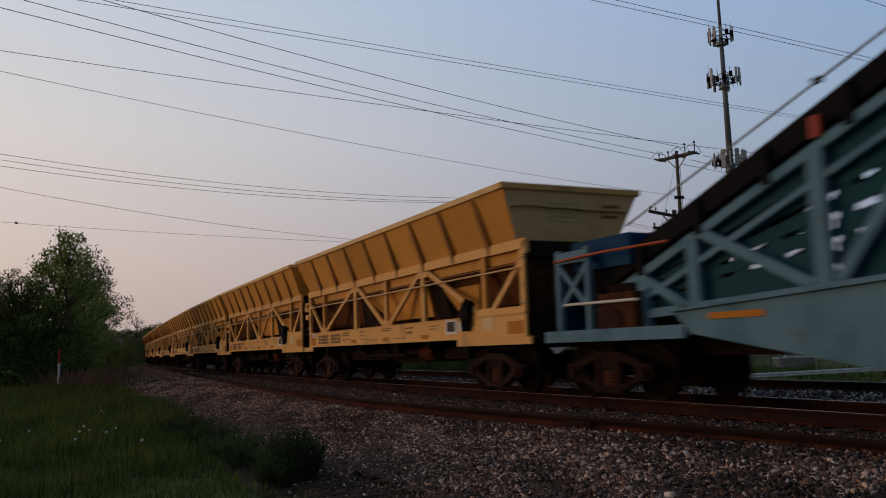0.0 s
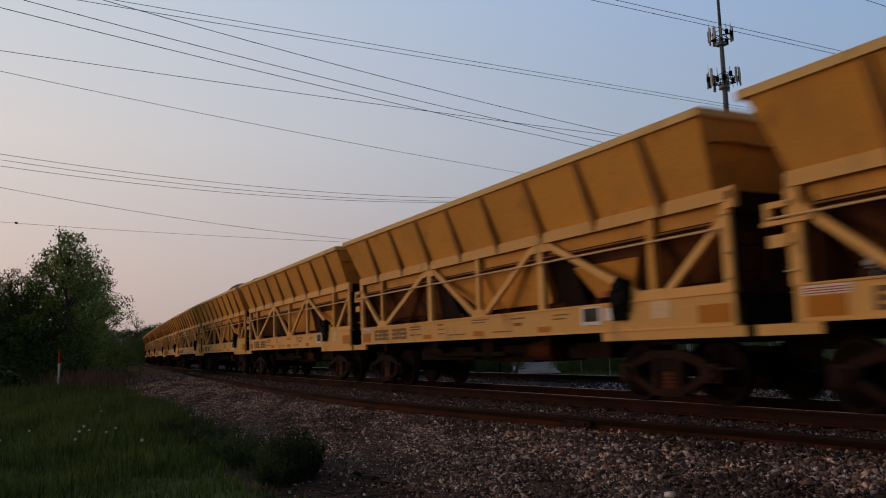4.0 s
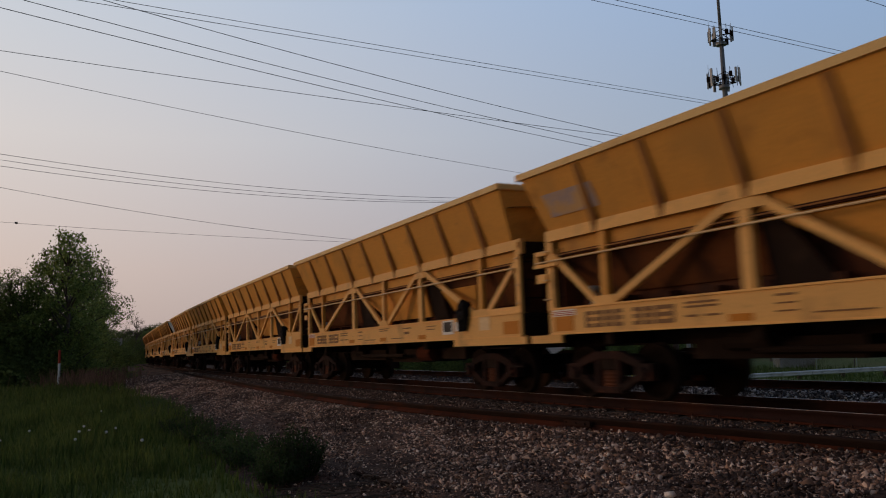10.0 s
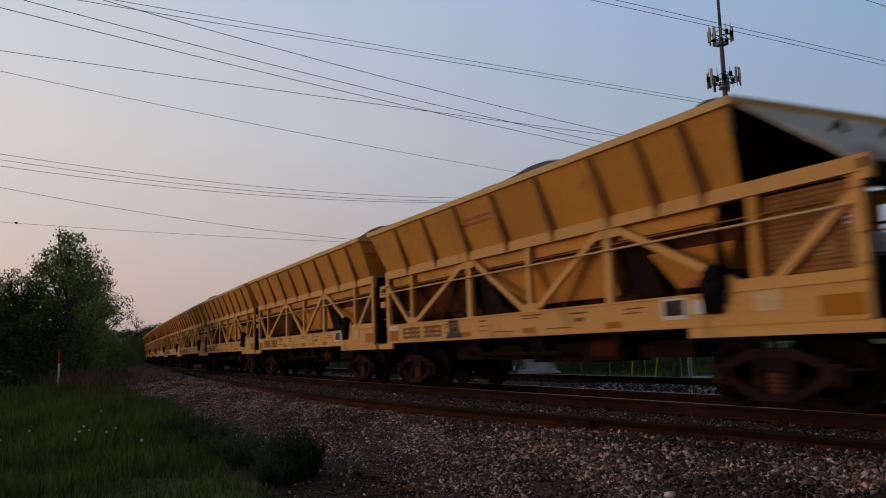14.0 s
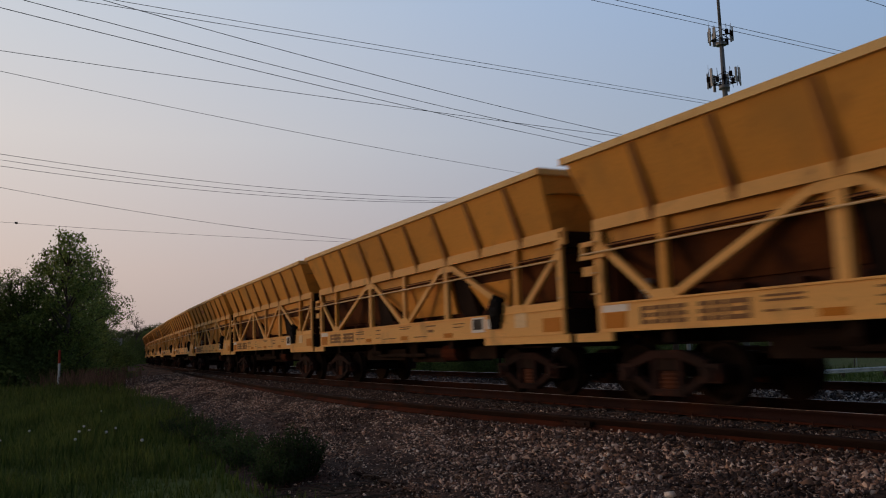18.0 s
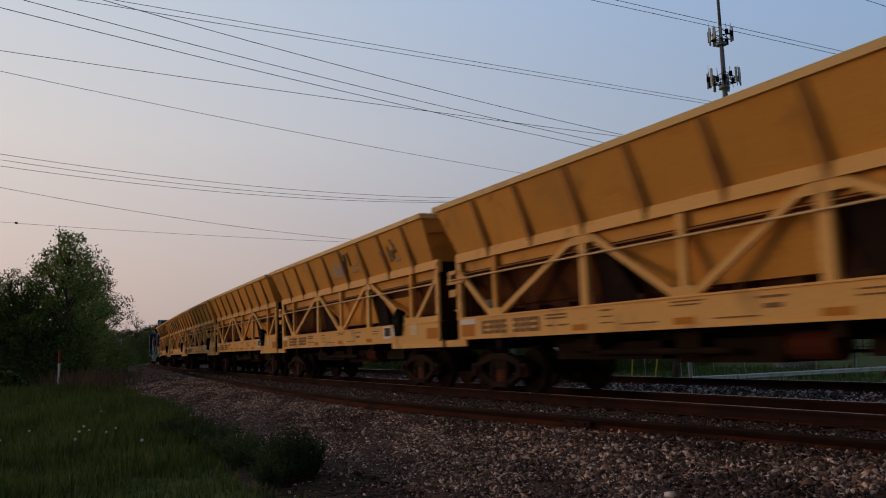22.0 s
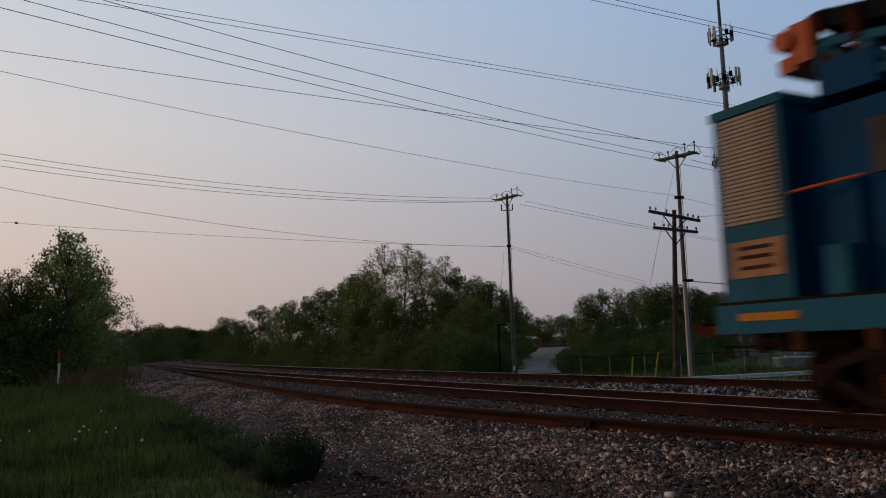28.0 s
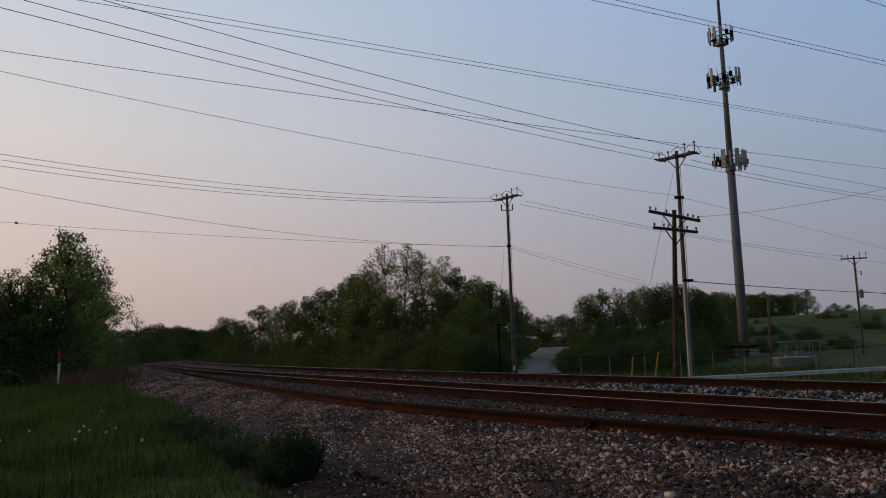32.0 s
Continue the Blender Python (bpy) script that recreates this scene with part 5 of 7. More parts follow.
    P("tank_strap", Shape().box(X(17.32), X(17.2), -1.26, -0.5, 0.58, 1.4).box(X(13.3), X(13.2), -1.26, -0.5, 0.58, 1.4), BLUE)
    P("tool_box", Shape().box(X(13.2), X(10.2), -1.25, -0.6, 0.62, 1.5), BLUE, "blue-grey tool box")
    # slewing discharge conveyor over the hood
    conveyor_truss(m, (X(22.5), 4.70), (X(13.6), 2.98), 0.62, 0.38, 16, BLUE, 0.24, 0.82)
    P("discharge_end", Shape().box(X(22.9), X(22.55), -0.7, -0.62, 4.5, 5.05).box(X(22.9), X(22.55), 0.62, 0.7, 4.5, 5.05).box(X(23.05), X(22.8), -0.72, 0.72, 4.42, 4.62).tube((X(22.95), -0.78, 4.85), (X(22.95), 0.78, 4.85), 0.14, n=12), ORANGE, "rusty orange discharge end of the conveyor")
    P("conveyor_head", Shape().box(X(22.5), X(21.7), -0.7, 0.7, 3.95, 4.4), BLUE_DEEP)
    wheel = Shape().lathe([(-0.11, 0.58), (0.11, 0.58), (0.11, 0.42), (-0.11, 0.42), (-0.11, 0.58)], 26, caps=False)
    turn = Matrix.Translation((X(14.5), -1.0, 2.76)) @ Matrix.Rotation(radians(-20), 4, 'Z')
    wheel.v = [tuple(turn @ Vector(p)) for p in wheel.v]
    slew = P("slew_wheel", wheel, ORANGE, "large orange slewing wheel")
    for k in range(2):
        c, s = math.cos(k * 1.571), math.sin(k * 1.571)
        spoke = Shape().beam((-0.45 * c, 0, -0.45 * s), (0.45 * c, 0, 0.45 * s), 0.1, 0.1)
        spoke.v = [tuple(turn @ Vector(p)) for p in spoke.v]
        part("spoke", spoke, ORANGE, slew)
    back = Shape().lathe([(0.05, 0.42), (0.1, 0.42)], 20)
    back.v = [tuple(turn @ Vector(p)) for p in back.v]
    part("back_plate", back, DARK_STEEL, slew)
    # dark mass that fills the space behind the slewing wheel
    P("slew_tower", prism([(14.6, 1.44), (14.7, 3.1), (12.6, 3.2), (10.0, 2.8), (8.0, 2.5), (8.0, 1.44)], -0.85, 0.75), SHADE_STEEL, "dark slewing tower")
    for d, z in ((13.6, 2.3), (12.7, 2.0), (11.8, 2.4), (10.9, 1.95), (9.9, 2.2)):
        P("tower_rib", Shape().box(X(d + 0.05), X(d - 0.05), -0.92, -0.85, 1.5, z + 0.4), BLUE)
        P("pump", Shape().tube((X(d - 0.3), -1.0, z - 0.35), (X(d - 0.3), -0.85, z - 0.35), 0.16, n=10), DARK_STEEL)
    P("chute_skirt", prism([(15.7, 3.6), (15.7, 3.98), (14.1, 3.72), (12.2, 3.36), (9.0, 2.85), (9.0, 2.5), (12.2, 3.0)], -0.72, 0.72), BLUE, "faded blue belt skirt")
    P("diagonal_brace", prism([(13.3, 1.5), (12.1, 2.15), (9.4, 2.4), (9.4, 1.5)], -1.15, -0.9), BLUE)
    # inclined feed conveyor and its head chute
    conveyor_truss(m, (X(0.9), 2.35), (X(12.6), 5.05), 0.72, 0.5, 11, BLUE, 0.2)
    P("feed_side", Shape().plate([(X(1.2), -0.86, 2.75), (X(11.0), -0.86, 5.0), (X(9.0), -0.7, 5.25), (X(1.0), -0.95, 4.05)], 0.02), SLATE, "large blue-grey side sheet of the feed hopper")
    P("feed_side", Shape().plate([(X(1.2), 0.86, 2.75), (X(11.0), 0.86, 5.0), (X(9.0), 0.7, 5.25), (X(1.0), 0.95, 4.05)], 0.02), SLATE)
    P("feed_handrail", Shape().tube((X(1.3), -0.95, 2.75), (X(10.8), -0.95, 5.1), 0.018), GREY_STEEL)
    P("head_chute", prism([(13.2, 4.2), (13.2, 4.72), (13.5, 4.74), (13.5, 5.4), (11.9, 5.4), (11.4, 4.4), (11.4, 3.1), (12.35, 3.2)], -0.68, 0.68), BLUE, "teal-blue head chute")
    P("chute_rib", Shape().box(X(13.54), X(11.9), -0.74, -0.68, 5.12, 5.42), BLUE_DEEP)
    P("chute_pipe", Shape().tube((X(13.1), -0.72, 4.3), (X(10.6), -0.72, 4.65), 0.02), ORANGE)
    for d in (9.6, 6.6, 3.6):
        P("support_leg", Shape().box(X(d + 0.16), X(d - 0.16), -0.9, -0.66, 1.1, 2.0 + d * 0.24).box(X(d + 0.16), X(d - 0.16), 0.66, 0.9, 1.1, 2.0 + d * 0.24), BLUE_DEEP)
    rng = random.Random(5)
    for i in range(10):
        d = 10.0 + i * 0.42
        P("hydraulic_hose", Shape().tube((X(d), -0.92, 1.5 + rng.random() * 0.4), (X(d + rng.uniform(-0.6, 0.6)), -0.9, 2.3 + rng.random() * 0.7), 0.025), BLACK)
    for d, z0, z1 in ((14.6, 1.5, 2.3), (13.4, 1.55, 2.2), (12.4, 2.3, 2.9), (11.4, 2.4, 3.0)):
        P("valve_block", Shape().box(X(d + 0.22), X(d - 0.22), -1.0, -0.86, z0, z1), BLUE_DEEP)
    for d in (16.2, 15.0, 13.9):
        P("skirt_bracket", Shape().box(X(d + 0.05), X(d - 0.05), -0.80, -0.72, 3.05, 3.5), RUST_BRIGHT)
    P("pipe_run", Shape().tube((X(17.0), -1.2, 1.5), (X(12.6), -1.2, 1.52), 0.03).tube((X(12.6), -1.2, 1.52), (X(10.0), -1.2, 1.75), 0.03), RUST)
    P("hydraulic_tank", prism([(9.2, 1.1), (9.2, 2.6), (7.4, 2.6), (7.4, 1.1)], -1.1, 0.9), BLUE)
    drum = Shape().lathe([(0.0, 0.42), (0.8, 0.48), (0.84, 0.44)], 16, 'Z')
    drum.v = [(a + X(4.3), b - 0.78, c + 1.27) for a, b, c in drum.v]
    P("yellow_bin", drum, YELLOW, "yellow plastic bin on the platform")
    P("front_platform", Shape().box(X(6.0), X(0.3), -1.28, 1.28, 1.2, 1.26), BLUE)
    P("front_cabinet", Shape().box(X(2.2), X(0.6), -1.1, 1.1, 1.26, 2.6), BLUE_DEEP)
    P("red_pipe", Shape().tube((X(5.2), -1.1, 2.42), (X(2.9), -1.1, 2.5), 0.03), RED)
    P("cylinder", Shape().tube((X(10.4), -0.95, 2.0), (X(9.9), -0.95, 3.6), 0.13, n=10), GREY_STEEL, "pale hydraulic cylinder")
    coupler(m, 0.0, 1)
    coupler(m, X(23.9), -1)
    build_truck(m, X(21.6), WHEEL_ME, WHEEL_RIGS)
    build_truck(m, X(2.4), WHEEL_ME, WHEEL_RIGS)
    return m


# vehicle, its rear coupling behind the lead coupling, trucks and origin ahead of that
MACHINES = [(head_machine(), -0.49, 1.35, 14.2, 0.0), (tail_machine(), CAR_COUNT * PITCH + 24.0, 2.4, 21.6, 24.0)]


# ---- poles and wires ----
def pole_stick(parent, x, y, z0, z1, r, mat, lean=(0.0, 0.0)):
    n = 10
    sh = Shape()
    sh.tube((0, 0, z0 - 0.5), (lean[0], lean[1], z1), r, r * 0.62, n)
    return part("pole", sh, mat, parent)


def insulator(parent, x, y, z, up=0.16):
    sh = Shape().tube((x, y, z), (x, y, z + up * 0.5), 0.02, n=6).lathe([(z + up * 0.4, 0.03), (z + up * 0.6, 0.055), (z + up * 0.75, 0.035), (z + up, 0.045)], 8, 'Z')
    k = len(sh.v) - 32
    sh.v = sh.v[:k] + [(a + x, b + y, c) for a, b, c in sh.v[k:]]
    part("insulator", sh, PORCELAIN, parent)


def power_pole(x, y, z0, z1, arm, turn, lean, label, extra=True):
    """A timber pole with a cross-arm, pin insulators, dead-end strings and jumper loops."""
    p = thing("utility_pole", pose(x, y, 0), label, "utility pole", "utility poles along the railway")
    pole_stick(p, 0, 0, z0, z1, 0.115, WOOD_GREY, lean)
    c, s = math.cos(turn), math.sin(turn)
    lx, ly = lean
    za = z1 - 0.24
    A = lambda k, o=0.0: (lx + c * k - s * o, ly + s * k + c * o)
    for o in (-0.11, 0.11):
        a, b = A(-arm, o), A(arm, o)
        part("cross_arm", Shape().beam((*a, za), (*b, za), 0.065, 0.09), WOOD_GREY, p)
    for k in (-0.95, 0.95):
        a, b = A(k * arm * 0.55), A(0)
        part("arm_brace", Shape().beam((*a, za - 0.05), (*b, za - 0.6), 0.03, 0.04), GALV, p)
    for k in (-0.95, -0.45, 0.45, 0.95):
        a = A(k * arm)
        part("riser", Shape().beam((*a, za), (*a, za + (0.34 if k > 0 else 0.16)), 0.035), WOOD_GREY, p)
        insulator(p, a[0], a[1], za + (0.34 if k > 0 else 0.16))
    if extra:
        for k in (-0.9, 0.1, 0.9):
            a = A(k * arm)
            for o in (-0.45, 0.45):
                b = (a[0] - s * o, a[1] + c * o)
                sh = Shape()
                for q in range(4):
                    f0, f1 = 0.3 + q * 0.17, 0.38 + q * 0.17
                    sh.tube((a[0] + (b[0] - a[0]) * f0, a[1] + (b[1] - a[1]) * f0, za), (a[0] + (b[0] - a[0]) * f1, a[1] + (b[1] - a[1]) * f1, za), 0.045, n=6)
                part("strain_insulator", sh, PORCELAIN, p)
            loop = Shape()
            pts = [(a[0] - s * o, a[1] + c * o, za + 0.05 + 0.34 * (1 - (o / 0.6) ** 2)) for o in (-0.6, -0.4, -0.15, 0.15, 0.4, 0.6)]
            for q, r in zip(pts, pts[1:]):
                loop.tube(q, r, 0.012, n=5)
            part("jumper_loop", loop, WIRE, p)
    part("ground_wire", Shape().tube((0.16, -0.05, z0), (lx + 0.1, ly - 0.05, z1 - 0.6), 0.012, n=5), GREY_STEEL, p)
    return p


P1 = power_pole(3.9, 48.0, -0.9, 9.95, 0.95, radians(-52), (0.03, 0), "weathered timber power pole with cross-arm beside the line")
part("cutout_bracket", Shape().beam((-0.35, 0, 8.95), (0.35, 0, 8.95), 0.05).tube((-0.33, 0, 8.95), (-0.33, 0, 9.3), 0.04).tube((0.33, 0, 8.95), (0.33, 0, 9.3), 0.04), PORCELAIN, P1)
part("strap_box", Shape().box(-0.12, 0.12, -0.22, -0.13, 6.7, 6.85), DARK_STEEL, P1)
part("marker_tag", Shape().box(-0.06, 0.06, -0.18, -0.16, -0.5, -0.25), WHITE, P1)
P2 = power_pole(10.32, 35.0, -0.9, 9.15, 0.95, radians(-50), (0.06, 0), "tall weathered timber power pole with a pale conduit")
part("conduit", Shape().tube((-0.05, -0.16, -1.2), (-0.02, -0.14, 3.4), 0.085, n=10), GALV, P2, "pale grey cable conduit")
part("comm_bracket", Shape().box(-0.2, 0.2, -0.2, -0.1, 7.0, 7.12), DARK_STEEL, P2)
part("cable_clamp", Shape().box(-0.1, 0.35, -0.18, -0.1, 3.38, 3.5), DARK_STEEL, P2)
P3 = power_pole(35.5, 70.0, -1.8, 7.6, 1.05, radians(-10), (-0.1, 0), "distant timber power pole with a transformer", False)
tank = Shape().lathe([(3.95, 0.12), (4.0, 0.17), (4.6, 0.17), (4.66, 0.12)], 14, 'Z')
tank.v = [(a + 0.22, b - 0.1, c) for a, b, c in tank.v]
part("transformer", tank, GREY_STEEL, P3, "grey cylindrical transformer")
part("cutout", Shape().beam((-0.1, -0.05, 6.2), (0.32, -0.2, 6.15), 0.04).tube((0.30, -0.2, 6.25), (0.32, -0.2, 5.9), 0.05), PORCELAIN, P3)

xp = thing("telegraph_pole", pose(9.1, 33.0, 0), "dark creosoted telegraph pole with two cross-arms of insulators", "utility pole")
pole_stick(xp, 0, 0, -1.0, 6.22, 0.135, WOOD_DARK, (0.43, 0))
for z, half, n, tip in ((5.95, 1.30, 10, -0.15), (5.38, 1.13, 10, -0.06)):
    d = (math.cos(radians(25)) * half, math.sin(radians(25)) * half)
    part("cross_arm", Shape().beam((0.4 - d[0], -0.14 - d[1], z - tip), (0.4 + d[0], -0.14 + d[1], z + tip), 0.09, 0.115), WOOD_DARK, xp)
    for i in range(n):
        k = -0.95 + 1.9 * i / (n - 1)
        if abs(k) > 0.15 and not (i in (2, 6) and z > 5.7) and not (i in (1, 8) and z < 5.7):
            insulator(xp, 0.4 + d[0] * k, -0.14 + d[1] * k, z + tip * k + 0.05, 0.15)
    for k in (-1, 1):
        part("arm_brace", Shape().beam((0.4 + d[0] * 0.45 * k, -0.1 + d[1] * 0.45 * k, z + tip * 0.45 * k - 0.05), (0.38, -0.1, z - 0.6), 0.025, 0.04), DARK_STEEL, xp)

op = thing("telegraph_pole", pose(-1.1, 72.0, 0), "old telegraph pole overgrown by trees", "utility pole")
pole_stick(op, 0, 0, -1.0, 5.0, 0.16, WOOD_DARK)
for z in (4.7, 4.2):
    part("cross_arm", Shape().beam((-1.3, 0.5, z), (1.5, -0.5, z), 0.1, 0.13), WOOD_DARK, op)
sp = thing("street_pole", pose(3.0, 46.5, 0), "short dark steel post with a small side arm", "post")
part("pole", Shape().tube((0, 0, -1.2), (0, 0, 2.15), 0.06), DARK_STEEL, sp)
part("arm", Shape().beam((-0.1, 0, 2.1), (0.45, 0, 2.16), 0.06, 0.07), DARK_STEEL, sp)
lp = thing("leaning_pole", pose(23.6, 60.0, 0), "short grey timber pole stub in the yard", "pole")
part("pole", Shape().tube((0, 0, -2.0), (0.18, 0, 3.65), 0.13, 0.09), WOOD_GREY, lp)


# cellular tower with three rings of antennas
tw = thing("cell_tower", pose(36.3, 100.0, 0), "tall tapered grey steel monopole tower with antenna rings", "cell tower")
part("mast", Shape().tube((0, 0, -2), (0, 0, 22.5), 0.62, 0.47, 18), MAST, tw, smooth=True)
part("mast_upper", Shape().tube((0, 0, 22.5), (0.05, 0, 39), 0.40, 0.25, 16), MAST, tw, smooth=True)
part("mast_tip", Shape().tube((0.05, 0, 39), (0.05, 0, 50), 0.21, 0.15, 12), MAST, tw, smooth=True)
for zc, ring, n, tall in ((22.9, 1.85, 15, 2.3), (33.5, 1.85, 15, 2.4), (39.2, 1.4, 12, 1.8)):
    plat = Shape()
    for i in range(3):
        a, b = i * math.tau / 3 + 0.3, (i + 1) * math.tau / 3 + 0.3
        for z in (zc - 0.35, zc + 0.35):
            plat.tube((ring * math.cos(a), ring * math.sin(a), z), (ring * math.cos(b), ring * math.sin(b), z), 0.05, n=6)
        plat.beam((0, 0, zc - 0.9), (ring * math.cos(a), ring * math.sin(a), zc - 0.35), 0.1)
        plat.beam((0, 0, zc - 0.35), (ring * math.cos(a), ring * math.sin(a), zc - 0.35), 0.1)
    part("antenna_platform", plat, DARK_STEEL, tw, "dark triangular antenna platform")
    part("collar", Shape().tube((0, 0, zc - 1.3), (0, 0, zc - 0.9), 0.7, 0.62, 14), GALV, tw)
    rng = random.Random(int(zc))
    for i in range(n):
        a = i * math.tau / n + 0.2
        x, y = ring * 1.06 * math.cos(a), ring * 1.06 * math.sin(a)
        part("antenna_mount", Shape().tube((x * 0.95, y * 0.95, zc - 0.8), (x * 0.95, y * 0.95, zc + 1.0), 0.035, n=6), DARK_STEEL, tw)
        h = tall * rng.uniform(0.75, 1.0) / 2
        if rng.random() < 0.6:
            w = rng.choice((0.13, 0.17, 0.26))
            ant = Shape().box(-0.08, 0.08, -w, w, zc - h, zc + h)
            m = Matrix.Translation((x, y, 0)) @ Matrix.Rotation(a, 4, 'Z')
            ant.v = [tuple(m @ Vector(v)) for v in ant.v]
            part("panel_antenna", ant, PANEL_GREY, tw, "pale grey panel antenna")
        else:
            d = rng.uniform(-0.5, 0.3)
            part("radio_unit", Shape().box(x - 0.17, x + 0.17, y - 0.17, y + 0.17, zc - 0.4 + d, zc + 0.25 + d), DARK_STEEL, tw)
    part("whip_antenna", Shape().tube((ring, 0, zc + 0.3), (ring, 0, zc + 1.7), 0.02, n=5).tube((-ring, 0.1, zc + 0.3), (-ring, 0.1, zc + 1.9), 0.02, n=5), GALV, tw)


def cable(a, b, sag, r, kind):
    """A wire from a to b that hangs so much in the middle."""
    a, b = Vector(a), Vector(b)
    n = 28
    pts = [a.lerp(b, i / n) - Vector((0, 0, 4 * sag * (i / n) * (1 - i / n))) for i in range(n + 1)]
    vs, fs = [], []
    d = (b - a).normalized()
    u = d.cross(Vector((0, 0, 1))).normalized()
    v = u.cross(d)
    for p in pts:
        for k in range(5):
            t = k * math.tau / 5
            vs.append(p + u * r * math.cos(t) + v * r * math.sin(t))
    for i in range(n):
        for k in range(5):
            fs.append((i * 5 + k, i * 5 + (k + 1) % 5, i * 5 + 5 + (k + 1) % 5, i * 5 + 5 + k))
    name, label = {"power": ("power_line", "thin dark overhead power line strung between poles"), "comm": ("communication_cable", "dark overhead communication cable strung between poles"),
                   "guy": ("guy_wire", "thin steel guy wire bracing a timber pole")}[kind]
    part(name, Shape().add(vs, fs), WIRE, None, label)["category"] = "overhead wire"


cable((-10.77, 26.0, 12.88), (26.95, 48.0, 13.01), 0.03, 0.0105, 'power')
cable((-11.52, 25.0, 12.46), (26.94, 48.0, 12.91), 0.04, 0.0105, 'power')
cable((-10.6, 20.0, 10.21), (10.04, 35.5, 9.1), 0.19, 0.0105, 'power')
cable((-10.95, 19.6, 9.84), (9.76, 35.6, 8.9), 0.15, 0.0105, 'power')
cable((-13.93, 25.0, 10.85), (10.89, 34.5, 9.26), 0.07, 0.0105, 'power')
cable((-8.96, 21.0, 10.59), (10.66, 34.8, 9.24), 0.21, 0.0105, 'power')
cable((10.89, 34.5, 9.26), (28.95, 52.0, 11.48), -0.00, 0.0105, 'power')
cable((11.34, 34.4, 8.77), (31.03, 56.0, 10.91), -0.02, 0.0105, 'power')
cable((10.83, 34.6, 8.66), (27.65, 50.0, 9.29), 0.15, 0.0105, 'power')
cable((10.49, 34.9, 8.56), (27.63, 50.0, 9.08), 0.09, 0.0105, 'power')
cable((-10.01, 18.0, 7.59), (10.32, 35.0, 7.16), 0.24, 0.0065, 'comm')
cable((10.56, 35.0, 7.05), (28.42, 52.0, 6.25), -0.06, 0.0065, 'comm')
cable((10.74, 33.6, 6.0), (16.62, 30.0, 6.28), 0.15, 0.0065, 'comm')
cable((-18.24, 33.0, 9.55), (3.08, 48.0, 9.71), 0.48, 0.0105, 'power')
cable((-18.46, 33.4, 9.41), (3.07, 48.0, 9.54), 0.52, 0.0105, 'power')
cable((-18.67, 33.8, 9.24), (3.34, 48.0, 9.5), 0.55, 0.0105, 'power')
cable((5.03, 48.0, 9.47), (34.99, 70.0, 7.51), 0.37, 0.0105, 'power')
cable((4.68, 48.0, 9.28), (34.61, 70.0, 7.17), 0.18, 0.0105, 'power')
cable((36.31, 70.0, 7.12), (41.41, 76.0, 7.36), -0.01, 0.0105, 'power')
cable((-15.44, 28.0, 7.05), (3.73, 48.0, 6.79), 0.56, 0.008, 'comm')
cable((-22.01, 40.0, 7.91), (3.73, 48.0, 6.76), 0.19, 0.008, 'comm')
cable((4.06, 48.0, 6.78), (16.46, 66.0, 5.67), 0.05, 0.008, 'comm')
cable((4.06, 48.0, 6.65), (16.44, 66.0, 5.4), 0.09, 0.008, 'comm')
cable((10.55, 35.0, 3.42), (33.56, 62.0, 3.9), 0.07, 0.02, 'comm')
cable((35.82, 70.0, 4.5), (40.59, 75.0, 4.46), 0.01, 0.02, 'comm')
cable((5.61, 28.0, 13.17), (18.81, 33.0, 12.03), -0.02, 0.0105, 'power')
cable((6.48, 28.0, 13.14), (19.05, 33.4, 12.35), 0.00, 0.0105, 'power')
cable((14.33, 26.0, 11.97), (15.6, 27.0, 12.12), -0.01, 0.0105, 'power')
cable((10.23, 35.0, 8.34), (7.58, 30.0, 2.97), -0.09, 0.007, 'guy')
cable((3.62, 48.0, 6.66), (3.29, 47.0, 4.41), 0.19, 0.007, 'guy')
splice = thing("cable_splice", pose(-21.3, 40.2, 7.87), "small dark splice on the overhead cable", "cable splice")
part("sleeve", Shape().tube((-0.06, 0, 0), (0.06, 0.02, -0.004), 0.05), BLACK, splice)
slack = Shape()
for i in range(12):
    a, b = -1.3 + i * 0.22, -1.3 + (i + 1) * 0.22
    slack.tube((-14.62 + 0.14 * math.cos(a), 26.0, 4.62 + 0.34 * math.sin(a)), (-14.62 + 0.14 * math.cos(b), 26.0, 4.62 + 0.34 * math.sin(b)), 0.013, n=5)
part("slack_loop", slack, WIRE, None, "hanging loop of slack grey cable")["category"] = "cable"


# ---- marker posts, guard rail, fence, yard ----
mk = thing("marker_post", pose(-21.8, 46.1, -0.62, 0, 1.0, 0), "white marker post with an orange-red top in the grass", "marker post")
part("tube", Shape().tube((0, 0, -0.2), (0, 0, 1.42), 0.065, n=12), WHITE, mk)
part("cap", Shape().tube((0, 0, 1.42), (0, 0, 2.12), 0.07, n=12).lathe([(2.12, 0.07), (2.16, 0.03)], 12, 'Z'), RED, mk, "orange-red cap")
